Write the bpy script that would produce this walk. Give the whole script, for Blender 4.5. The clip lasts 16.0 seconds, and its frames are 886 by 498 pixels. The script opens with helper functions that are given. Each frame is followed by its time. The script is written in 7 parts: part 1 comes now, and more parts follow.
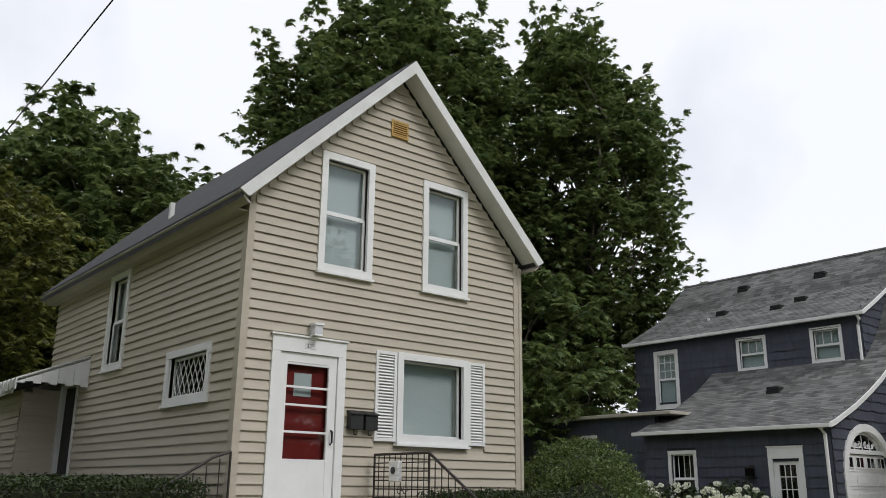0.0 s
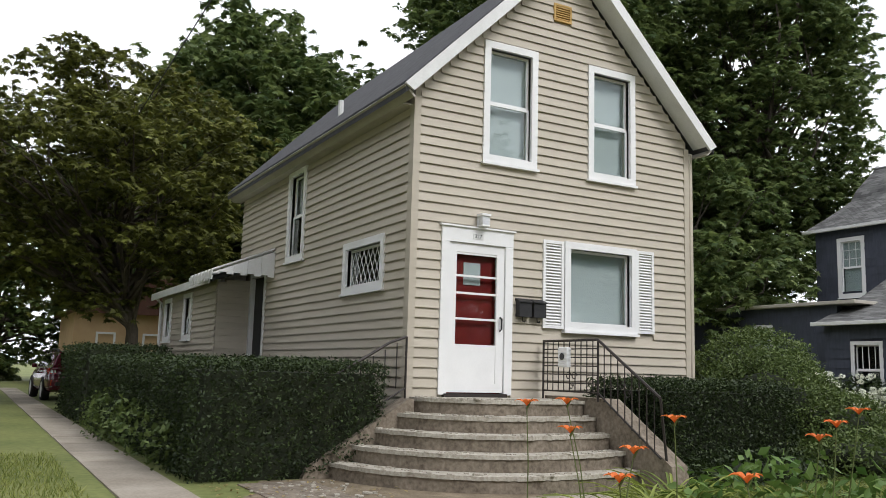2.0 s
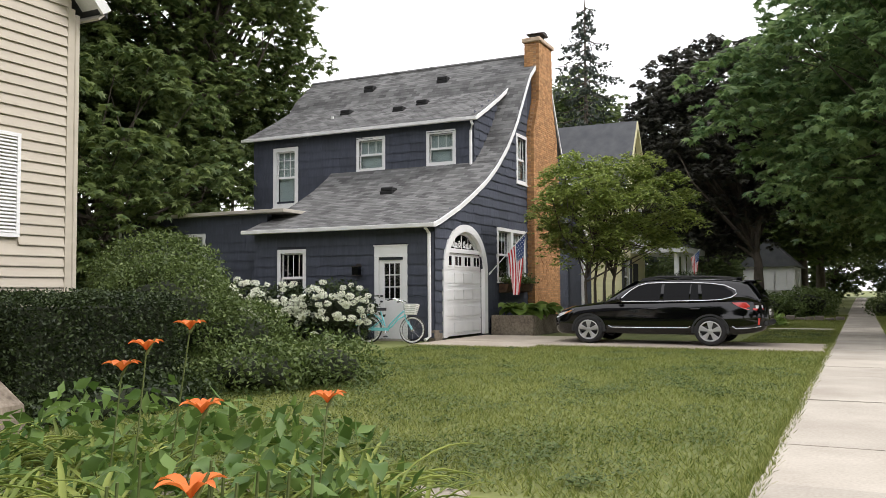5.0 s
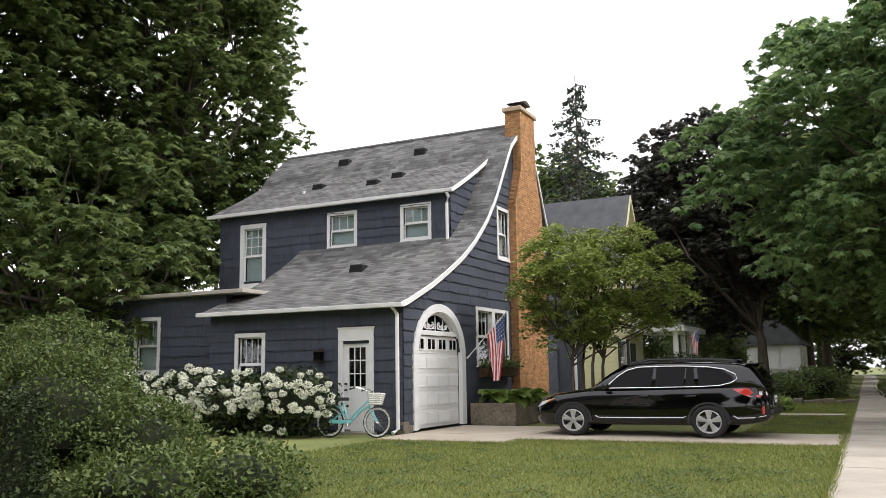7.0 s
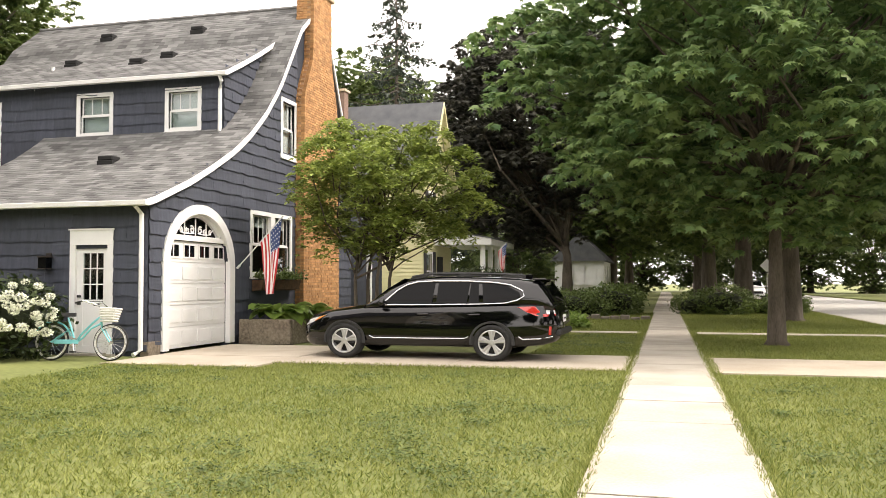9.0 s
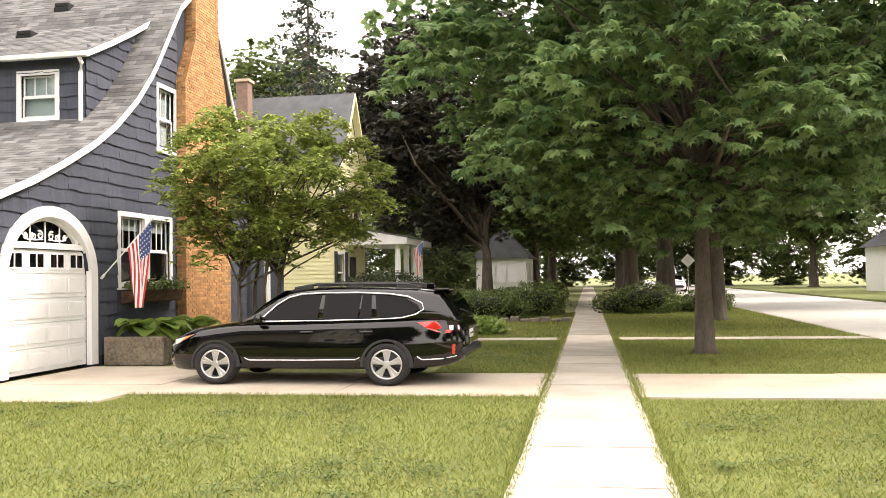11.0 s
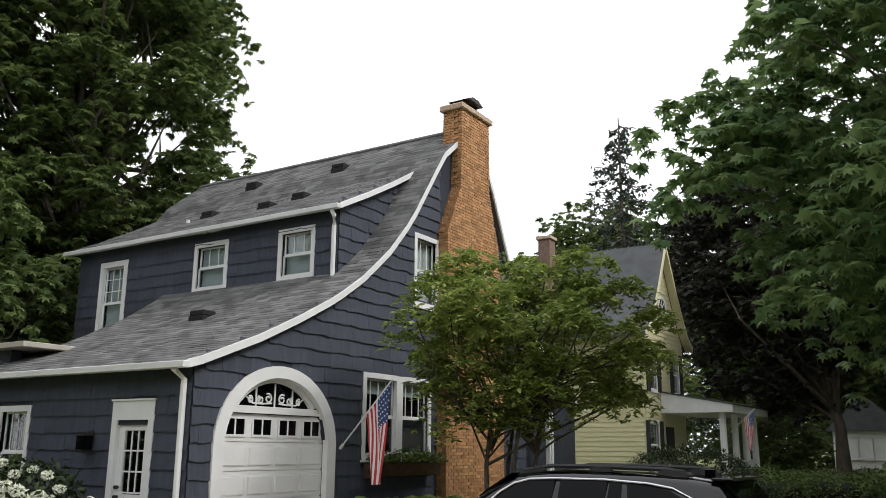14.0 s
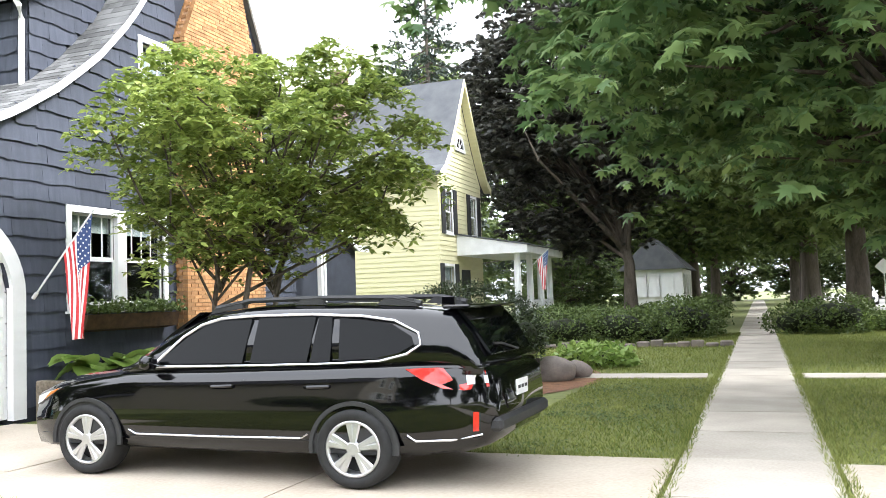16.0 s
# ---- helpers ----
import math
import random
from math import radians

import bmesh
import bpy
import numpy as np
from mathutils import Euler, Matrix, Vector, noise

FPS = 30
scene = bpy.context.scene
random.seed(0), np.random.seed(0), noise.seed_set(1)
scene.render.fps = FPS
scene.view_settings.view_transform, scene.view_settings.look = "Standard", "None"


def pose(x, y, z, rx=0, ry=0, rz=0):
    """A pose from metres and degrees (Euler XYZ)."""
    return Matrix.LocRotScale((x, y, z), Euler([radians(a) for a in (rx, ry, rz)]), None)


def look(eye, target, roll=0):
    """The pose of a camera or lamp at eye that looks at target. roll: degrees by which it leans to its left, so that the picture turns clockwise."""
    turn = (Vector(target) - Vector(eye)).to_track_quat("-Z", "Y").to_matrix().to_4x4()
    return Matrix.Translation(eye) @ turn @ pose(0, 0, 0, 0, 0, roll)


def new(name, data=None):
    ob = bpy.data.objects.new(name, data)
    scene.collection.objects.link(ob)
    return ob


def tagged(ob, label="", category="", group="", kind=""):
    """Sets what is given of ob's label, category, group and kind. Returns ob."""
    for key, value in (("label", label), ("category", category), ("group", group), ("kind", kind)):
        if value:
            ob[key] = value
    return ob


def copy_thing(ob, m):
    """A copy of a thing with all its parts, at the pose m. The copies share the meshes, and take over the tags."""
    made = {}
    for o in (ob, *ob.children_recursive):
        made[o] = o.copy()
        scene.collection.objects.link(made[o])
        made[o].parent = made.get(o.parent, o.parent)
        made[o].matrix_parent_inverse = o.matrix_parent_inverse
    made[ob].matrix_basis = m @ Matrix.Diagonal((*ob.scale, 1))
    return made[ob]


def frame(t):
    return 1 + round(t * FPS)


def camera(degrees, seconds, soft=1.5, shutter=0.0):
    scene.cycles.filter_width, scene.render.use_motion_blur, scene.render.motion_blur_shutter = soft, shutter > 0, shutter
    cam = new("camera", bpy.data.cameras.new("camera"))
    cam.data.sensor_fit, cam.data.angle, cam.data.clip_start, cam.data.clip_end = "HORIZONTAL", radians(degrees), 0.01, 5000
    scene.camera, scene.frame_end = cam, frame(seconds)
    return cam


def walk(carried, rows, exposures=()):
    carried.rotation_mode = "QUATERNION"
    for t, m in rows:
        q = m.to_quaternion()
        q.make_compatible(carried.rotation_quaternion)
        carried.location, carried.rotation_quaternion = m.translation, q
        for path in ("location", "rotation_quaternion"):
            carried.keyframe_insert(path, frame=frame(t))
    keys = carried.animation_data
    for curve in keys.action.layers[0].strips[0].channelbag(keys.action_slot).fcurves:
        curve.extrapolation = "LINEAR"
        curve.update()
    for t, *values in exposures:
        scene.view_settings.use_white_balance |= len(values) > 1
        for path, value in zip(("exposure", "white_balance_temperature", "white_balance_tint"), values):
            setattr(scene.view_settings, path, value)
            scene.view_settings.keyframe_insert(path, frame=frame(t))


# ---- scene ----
cam = camera(55.0, 16.0, soft=0.5)
PATH = [
    (0, (0.932, -5.353, 1.283), (-0.546, -4.119, 1.825), 0.6),
    (0.5, (1.003, -5.378, 1.238), (-0.505, -4.205, 1.83), 0.3),
    (1, (0.997, -5.362, 1.237), (-0.611, -4.288, 1.747), 0.7),
    (1.5, (0.978, -5.357, 1.225), (-0.712, -4.363, 1.623), 0.9),
    (2, (0.944, -5.402, 1.261), (-0.79, -4.448, 1.546), 1.6),
    (2.5, (0.844, -5.345, 1.265), (-0.83, -4.27, 1.478), 1.7),
    (3, (0.803, -5.189, 1.257), (-0.763, -3.961, 1.459), 1.0),
    (3.5, (0.599, -4.845, 1.26), (-0.797, -3.421, 1.413), 1.1),
    (4, (0.381, -4.3, 1.227), (-0.749, -2.651, 1.284), 0.9),
    (4.2, (0.352, -4.065, 1.223), (-0.665, -2.343, 1.258), 0.4),
    (6.3, (0.013, -1.942, 1.27), (-0.818, -0.143, 1.542), 0.4),
    (6.5, (0.016, -1.714, 1.276), (-0.834, 0.073, 1.565), 1.0),
    (7, (0.063, -1.277, 1.356), (-0.811, 0.499, 1.642), -0.9),
    (7.5, (0.085, -0.709, 1.404), (-0.801, 1.069, 1.639), -1.4),
    (8, (0.112, -0.014, 1.404), (-0.677, 1.817, 1.563), -1.0),
    (8.5, (0.148, 0.707, 1.396), (-0.5, 2.597, 1.496), -1.3),
    (9, (0.14, 1.444, 1.369), (-0.364, 3.377, 1.448), -0.1),
    (9.5, (0.134, 1.955, 1.41), (-0.225, 3.922, 1.466), -1.2),
    (9.7, (0.112, 2.238, 1.424), (-0.202, 4.212, 1.485), -0.8),
    (11.8, (0.31, 4.166, 1.658), (-0.092, 6.123, 1.737), -1.7),
    (12, (0.329, 4.376, 1.658), (-0.221, 6.293, 1.801), -1.5),
    (12.5, (0.342, 5.121, 1.682), (-0.525, 6.908, 1.921), -0.7),
    (13, (0.336, 5.696, 1.701), (-0.673, 7.405, 1.956), -0.9),
    (13.5, (0.454, 6.216, 1.74), (-0.647, 7.854, 2.065), -1.1),
    (14, (0.419, 6.889, 1.711), (-0.619, 8.537, 2.168), 0.4),
    (14.5, (0.543, 7.323, 1.649), (-0.513, 8.952, 2.132), -0.0),
    (15, (0.325, 8.066, 1.661), (-0.72, 9.742, 1.975), -0.1),
    (15.5, (0.271, 8.756, 1.572), (-0.66, 10.514, 1.785), -1.2),
    (16, (0.308, 9.656, 1.48), (-0.383, 11.529, 1.599), -2.0),
]
walk(cam, [(t, look(eye, target, roll)) for t, eye, target, roll in PATH],
     [(0, -0.48, 6250, 11), (1.0, -0.4, 6300, 11), (1.5, -0.05, 6250, 12), (2.5, 0.0, 6200, 12), (3.5, -0.05, 6200, 11), (4.2, 0.25, 6400, 13), (6.3, 0.42, 6450, 14), (7.5, 0.5, 6450, 14),
      (8.5, 0.95, 6950, 15), (9.5, 1.3, 7300, 15), (12.0, 1.5, 7200, 17), (12.5, 1.1, 6900, 15), (13.5, 0.65, 6550, 12), (14.5, -0.5, 6250, 11), (15.0, 0.4, 6250, 11), (15.5, 1.22, 6200, 11), (16.0, 1.88, 6050, 11)])

# ---- sky and sun ----
world = bpy.data.worlds.new("overcast_sky")
scene.world = world
world.use_nodes = True
wn, wl = world.node_tree.nodes, world.node_tree.links
wn.clear()
sky = wn.new("ShaderNodeTexSky")
sky.sky_type, sky.sun_disc = "NISHITA", False
sky.sun_elevation, sky.sun_rotation = radians(52), radians(120)
sky_gain = wn.new("ShaderNodeVectorMath")
sky_gain.operation = "SCALE"
sky_gain.inputs["Scale"].default_value = 0.1
cloud_noise = wn.new("ShaderNodeTexNoise")
cloud_noise.inputs["Scale"].default_value, cloud_noise.inputs["Detail"].default_value = 2.2, 5
cloud_ramp = wn.new("ShaderNodeValToRGB")
cloud_ramp.color_ramp.elements[0].position, cloud_ramp.color_ramp.elements[0].color = 0.33, (1.12, 1.16, 1.25, 1)
cloud_ramp.color_ramp.elements[1].position, cloud_ramp.color_ramp.elements[1].color = 0.5, (1.48, 1.48, 1.48, 1)
cover = wn.new("ShaderNodeMix")
cover.data_type = "RGBA"
cover.inputs["Factor"].default_value = 0.9
wcoord = wn.new("ShaderNodeTexCoord")
wbg = wn.new("ShaderNodeBackground")
wout = wn.new("ShaderNodeOutputWorld")
wl.new(wcoord.outputs["Generated"], cloud_noise.inputs["Vector"])
wl.new(cloud_noise.outputs["Fac"], cloud_ramp.inputs["Fac"])
wl.new(sky.outputs["Color"], sky_gain.inputs[0])
wl.new(sky_gain.outputs["Vector"], cover.inputs["A"])
wl.new(cloud_ramp.outputs["Color"], cover.inputs["B"])
wl.new(cover.outputs["Result"], wbg.inputs["Color"])
wl.new(wbg.outputs["Background"], wout.inputs["Surface"])
sun = new("sun", bpy.data.lights.new("sun", "SUN"))
sun.data.energy, sun.data.angle, sun.data.color = 2.0, radians(18), (1, 0.97, 0.92)
sun.matrix_world = look((20, 20, 20), (0, 14, 0))

# ---- materials ----
def surf(name, a, b, scale=3.0, fine=60.0, rough=0.8, bump=0.2, metal=0.0, fine_amount=0.35, spec=0.5, per_piece=0.0, stretch=(1, 1, 1), coat=0.0, sub=0.0):
    """A surface whose colour drifts between a and b at a coarse and a fine scale, with relief."""
    m = bpy.data.materials.new(name)
    m.use_nodes = True
    n, l = m.node_tree.nodes, m.node_tree.links
    p = n["Principled BSDF"]
    co = n.new("ShaderNodeTexCoord")
    mp = n.new("ShaderNodeMapping")
    mp.inputs["Scale"].default_value = stretch
    l.new(co.outputs["Object"], mp.inputs["Vector"])
    big, small = n.new("ShaderNodeTexNoise"), n.new("ShaderNodeTexNoise")
    big.inputs["Scale"].default_value, big.inputs["Detail"].default_value = scale, 4
    small.inputs["Scale"].default_value, small.inputs["Detail"].default_value = fine, 3
    l.new(mp.outputs["Vector"], big.inputs["Vector"])
    l.new(mp.outputs["Vector"], small.inputs["Vector"])
    mix = n.new("ShaderNodeMix")
    mix.data_type = "FLOAT"
    mix.inputs["Factor"].default_value = fine_amount
    l.new(big.outputs["Fac"], mix.inputs["A"])
    l.new(small.outputs["Fac"], mix.inputs["B"])
    ramp = n.new("ShaderNodeValToRGB")
    e = ramp.color_ramp.elements
    e[0].position, e[0].color = 0.32, (*a, 1)
    e[1].position, e[1].color = 0.68, (*b, 1)
    l.new(mix.outputs["Result"], ramp.inputs["Fac"])
    colour = ramp.outputs["Color"]
    if per_piece:
        info = n.new("ShaderNodeObjectInfo")
        rng = n.new("ShaderNodeMapRange")
        rng.inputs["To Min"].default_value, rng.inputs["To Max"].default_value = 1 - per_piece, 1 + per_piece
        l.new(info.outputs["Random"], rng.inputs["Value"])
        sc = n.new("ShaderNodeVectorMath")
        sc.operation = "SCALE"
        l.new(colour, sc.inputs[0])
        l.new(rng.outputs["Result"], sc.inputs["Scale"])
        colour = sc.outputs["Vector"]
    l.new(colour, p.inputs["Base Color"])
    p.inputs["Roughness"].default_value, p.inputs["Metallic"].default_value = rough, metal
    p.inputs["Specular IOR Level"].default_value, p.inputs["Coat Weight"].default_value = spec, coat
    if bump:
        bp = n.new("ShaderNodeBump")
        bp.inputs["Strength"].default_value, bp.inputs["Distance"].default_value = bump, 0.01
        l.new(mix.outputs["Result"], bp.inputs["Height"])
        l.new(bp.outputs["Normal"], p.inputs["Normal"])
    return m


def leafy(name, a, b, trans=0.25, rough=0.55, scale=1.2):
    """Leaves: colour varies leaf by leaf and clump by clump, some light comes through."""
    m = bpy.data.materials.new(name)
    m.use_nodes = True
    n, l = m.node_tree.nodes, m.node_tree.links
    p, out = n["Principled BSDF"], n["Material Output"]
    geo, co = n.new("ShaderNodeNewGeometry"), n.new("ShaderNodeTexCoord")
    big = n.new("ShaderNodeTexNoise")
    big.inputs["Scale"].default_value = scale
    l.new(co.outputs["Object"], big.inputs["Vector"])
    mix = n.new("ShaderNodeMix")
    mix.data_type = "FLOAT"
    mix.inputs["Factor"].default_value = 0.5
    l.new(big.outputs["Fac"], mix.inputs["A"])
    l.new(geo.outputs["Random Per Island"], mix.inputs["B"])
    ramp = n.new("ShaderNodeValToRGB")
    e = ramp.color_ramp.elements
    e[0].position, e[0].color = 0.2, (*a, 1)
    e[1].position, e[1].color = 0.8, (*b, 1)
    l.new(mix.outputs["Result"], ramp.inputs["Fac"])
    l.new(ramp.outputs["Color"], p.inputs["Base Color"])
    p.inputs["Roughness"].default_value, p.inputs["Specular IOR Level"].default_value = rough, 0.35
    tr, ms = n.new("ShaderNodeBsdfTranslucent"), n.new("ShaderNodeMixShader")
    l.new(ramp.outputs["Color"], tr.inputs["Color"])
    ms.inputs["Fac"].default_value = trans
    l.new(p.outputs["BSDF"], ms.inputs[1])
    l.new(tr.outputs["BSDF"], ms.inputs[2])
    l.new(ms.outputs["Shader"], out.inputs["Surface"])
    return m


def glassy(name, tint=(0.8, 0.85, 0.85), rough=0.02):
    """Window glass: clear straight through, with a mirror-like gloss that grows at grazing angles."""
    m = bpy.data.materials.new(name)
    m.use_nodes = True
    n, l = m.node_tree.nodes, m.node_tree.links
    n.remove(n["Principled BSDF"])
    tr, gl, ms, lw = n.new("ShaderNodeBsdfTransparent"), n.new("ShaderNodeBsdfGlossy"), n.new("ShaderNodeMixShader"), n.new("ShaderNodeLayerWeight")
    power, gain = n.new("ShaderNodeMath"), n.new("ShaderNodeMath")
    power.operation, power.inputs[1].default_value = "POWER", 4.0
    gain.operation, gain.inputs[1].default_value, gain.inputs[2].default_value = "MULTIPLY_ADD", 0.85, 0.06
    l.new(lw.outputs["Facing"], power.inputs[0])
    l.new(power.outputs["Value"], gain.inputs[0])
    tr.inputs["Color"].default_value = (*tint, 1)
    gl.inputs["Roughness"].default_value = rough
    l.new(gain.outputs["Value"], ms.inputs["Fac"])
    l.new(tr.outputs["BSDF"], ms.inputs[1])
    l.new(gl.outputs["BSDF"], ms.inputs[2])
    l.new(ms.outputs["Shader"], n["Material Output"].inputs["Surface"])
    return m


M_GRASS = surf("lawn_soil", (0.08, 0.105, 0.022), (0.20, 0.215, 0.065), 0.5, 9, 0.95, 0.8, fine_amount=0.45)
M_BLADE = leafy("grass_blades", (0.12, 0.16, 0.03), (0.30, 0.32, 0.095), 0.4, 0.6, 0.45)
for stop, at in zip(next(n for n in M_BLADE.node_tree.nodes if n.bl_idname == "ShaderNodeValToRGB").color_ramp.elements, (0.3, 0.68)):
    stop.position = at
M_CONC = surf("concrete", (0.33, 0.29, 0.24), (0.50, 0.46, 0.39), 1.1, 40, 0.9, 0.3, per_piece=0.10)
M_DRIVE = surf("driveway_concrete", (0.36, 0.30, 0.23), (0.52, 0.46, 0.37), 0.8, 30, 0.9, 0.3, per_piece=0.06)
M_OLDCONC = surf("weathered_concrete", (0.085, 0.066, 0.046), (0.28, 0.235, 0.18), 3.0, 22, 0.95, 0.9, fine_amount=0.55)
M_NOSING = surf("worn_step_edge", (0.26, 0.23, 0.18), (0.50, 0.47, 0.40), 5, 30, 0.95, 1.0, fine_amount=0.6)
# Darker than the other concrete: tree shade on the side walk is painted in.
M_SIDEWALK = surf("shade_darkened_concrete", (0.20, 0.17, 0.13), (0.36, 0.32, 0.26), 1.3, 30, 0.95, 0.5, per_piece=0.12)
M_ROAD = surf("road_concrete", (0.42, 0.40, 0.37), (0.52, 0.50, 0.46), 0.4, 30, 0.9, 0.2)
M_BEIGE = surf("beige_siding", (0.42, 0.375, 0.30), (0.49, 0.44, 0.355), 1.4, 90, 0.6, 0.06, per_piece=0.03, stretch=(1, 1, 6))
M_WHITE = surf("white_paint", (0.74, 0.74, 0.73), (0.82, 0.82, 0.81), 2.5, 60, 0.5, 0.05)
M_OLDWHITE = surf("weathered_white_paint", (0.60, 0.60, 0.58), (0.76, 0.76, 0.75), 2.5, 40, 0.6, 0.1)
# Greyed below the white trim: shade under the eave put into the colour.
M_FASCIA = surf("shade_greyed_trim_paint", (0.36, 0.33, 0.28), (0.46, 0.43, 0.37), 2.5, 40, 0.7, 0.1)
M_ROOF1 = surf("dark_roof_shingle", (0.030, 0.030, 0.034), (0.07, 0.07, 0.075), 6, 120, 0.95, 0.5)
M_SHINGLE = surf("grey_roof_shingle", (0.10, 0.10, 0.098), (0.18, 0.18, 0.175), 2.0, 160, 0.95, 0.5, per_piece=0.22)
M_NAVY = surf("navy_blue_shakes", (0.036, 0.042, 0.060), (0.060, 0.068, 0.092), 2.2, 40, 0.75, 0.35, per_piece=0.14, stretch=(6, 6, 1))
M_NAVYWALL = surf("navy_blue_backing", (0.02, 0.024, 0.035), (0.035, 0.04, 0.055), 3, 40, 0.9, 0.2)
M_BRICK = surf("orange_tan_brick", (0.36, 0.17, 0.065), (0.56, 0.32, 0.15), 9, 70, 0.9, 0.4, per_piece=0.25)
M_MORTAR = surf("mortar", (0.34, 0.19, 0.10), (0.45, 0.28, 0.16), 6, 60, 0.95, 0.3)
M_CAP = surf("chimney_cap_concrete", (0.42, 0.30, 0.20), (0.62, 0.50, 0.38), 5, 50, 0.9, 0.3)
M_RED = surf("dark_red_door_paint", (0.20, 0.010, 0.010), (0.26, 0.018, 0.014), 4, 60, 0.4, 0.05)
M_IRON = surf("black_wrought_iron", (0.012, 0.011, 0.010), (0.035, 0.024, 0.018), 20, 90, 0.6, 0.3)
M_BLACK = surf("black_plastic", (0.012, 0.012, 0.013), (0.022, 0.022, 0.024), 8, 90, 0.5, 0.1)
# Near black: dimness of closed rooms put into the colour; also two doors.
M_DARK = surf("room_dimness_and_dark_doors", (0.02, 0.02, 0.02), (0.035, 0.035, 0.035), 2, 20, 0.9, 0.0)
M_BLIND = surf("window_shade", (0.62, 0.63, 0.62), (0.74, 0.75, 0.74), 2, 40, 0.9, 0.05, stretch=(1, 1, 12))
M_GLASS = glassy("window_glass")
M_BARK = surf("tree_bark", (0.05, 0.04, 0.03), (0.14, 0.115, 0.09), 5, 40, 0.95, 1.0, stretch=(1, 1, 0.25))
M_LEAF_DARK = leafy("dark_maple_leaves", (0.045, 0.08, 0.026), (0.19, 0.24, 0.075), 0.45)
M_LEAF_MAPLE = leafy("green_maple_leaves", (0.07, 0.14, 0.055), (0.26, 0.36, 0.14), 0.52)
M_LEAF_PURPLE = leafy("bronze_maple_leaves", (0.022, 0.024, 0.020), (0.085, 0.082, 0.060), 0.25)
M_LEAF_OLIVE = leafy("olive_tree_leaves", (0.04, 0.045, 0.016), (0.21, 0.225, 0.045), 0.35)
M_LEAF_LILAC = leafy("lilac_leaves", (0.11, 0.165, 0.035), (0.40, 0.47, 0.12), 0.42, 0.5, 1.8)
M_LEAF_BOX = leafy("clipped_hedge_leaves", (0.010, 0.020, 0.006), (0.046, 0.070, 0.017), 0.15, 0.55, 2.5)
M_LEAF_SHRUB = leafy("shrub_leaves", (0.045, 0.075, 0.018), (0.15, 0.20, 0.055), 0.25, 0.55, 2.5)
M_NEEDLE = leafy("spruce_needles", (0.025, 0.035, 0.026), (0.065, 0.085, 0.06), 0.1)
M_SPEAR = leafy("daylily_leaves", (0.09, 0.14, 0.02), (0.32, 0.36, 0.08), 0.3, 0.5, 1.5)
M_BROAD = leafy("broad_green_leaves", (0.05, 0.11, 0.02), (0.17, 0.26, 0.06), 0.3, 0.5, 2)
M_DRYLEAF = leafy("dry_grass_leaves", (0.20, 0.15, 0.06), (0.36, 0.28, 0.12), 0.3)
# Planter soil; inside shrubs and hedges the near-black colour stands for inner shade.
M_SOIL_AND_SHADE = surf("soil_and_shrub_inner_shade", (0.010, 0.014, 0.006), (0.022, 0.028, 0.010), 6, 50, 1.0, 0.5)


# ---- helpers for building ----
AT = {}


def thing(name, label, category, at=(0, 0, 0), group="", kind=""):
    ob = new(name)
    ob.location = at
    ob.empty_display_size = 0.1
    AT[ob.name] = Matrix.Translation(at)
    return tagged(ob, label, category, group, kind)


def attach(name, me, material, parent=None, label=""):
    if material is not None and not me.materials:
        me.materials.append(material)
    ob = new(name, me)
    if parent is not None:
        ob.parent = parent
        ob.matrix_parent_inverse = AT.get(parent.name, Matrix()).inverted()
    if label:
        ob["label"] = label
    return ob


def part(name, bm, material, parent=None, label="", smooth=False):
    me = bpy.data.meshes.new(name)
    bm.normal_update()
    bm.to_mesh(me)
    bm.free()
    if smooth:
        for f in me.polygons:
            f.use_smooth = True
    return attach(name, me, material, parent, label)


def box(bm, x0, x1, y0, y1, z0, z1, bevel=0.0):
    vs = [bm.verts.new(c) for c in ((x0, y0, z0), (x1, y0, z0), (x1, y1, z0), (x0, y1, z0), (x0, y0, z1), (x1, y0, z1), (x1, y1, z1), (x0, y1, z1))]
    fs = [bm.faces.new([vs[i] for i in f]) for f in ((3, 2, 1, 0), (4, 5, 6, 7), (0, 1, 5, 4), (1, 2, 6, 5), (2, 3, 7, 6), (3, 0, 4, 7))]
    if bevel:
        es = list({e for f in fs for e in f.edges})
        bmesh.ops.bevel(bm, geom=es, offset=bevel, segments=1, affect="EDGES")
    return bm


def boxes(*all_of, bevel=0.0):
    bm = bmesh.new()
    for b in all_of:
        box(bm, *b, bevel=bevel)
    return bm


def prism(bm, pts, axis, a, b):
    """A closed polygon in the two other axes, pushed along one axis from a to b."""
    def place(u, v, w):
        return {"x": (w, u, v), "y": (u, w, v), "z": (u, v, w)}[axis]
    lo = [bm.verts.new(place(u, v, a)) for u, v in pts]
    hi = [bm.verts.new(place(u, v, b)) for u, v in pts]
    k = len(pts)
    bm.faces.new(lo[::-1])
    bm.faces.new(hi)
    for i in range(k):
        bm.faces.new((lo[i], lo[(i + 1) % k], hi[(i + 1) % k], hi[i]))
    bmesh.ops.recalc_face_normals(bm, faces=bm.faces[:])
    return bm


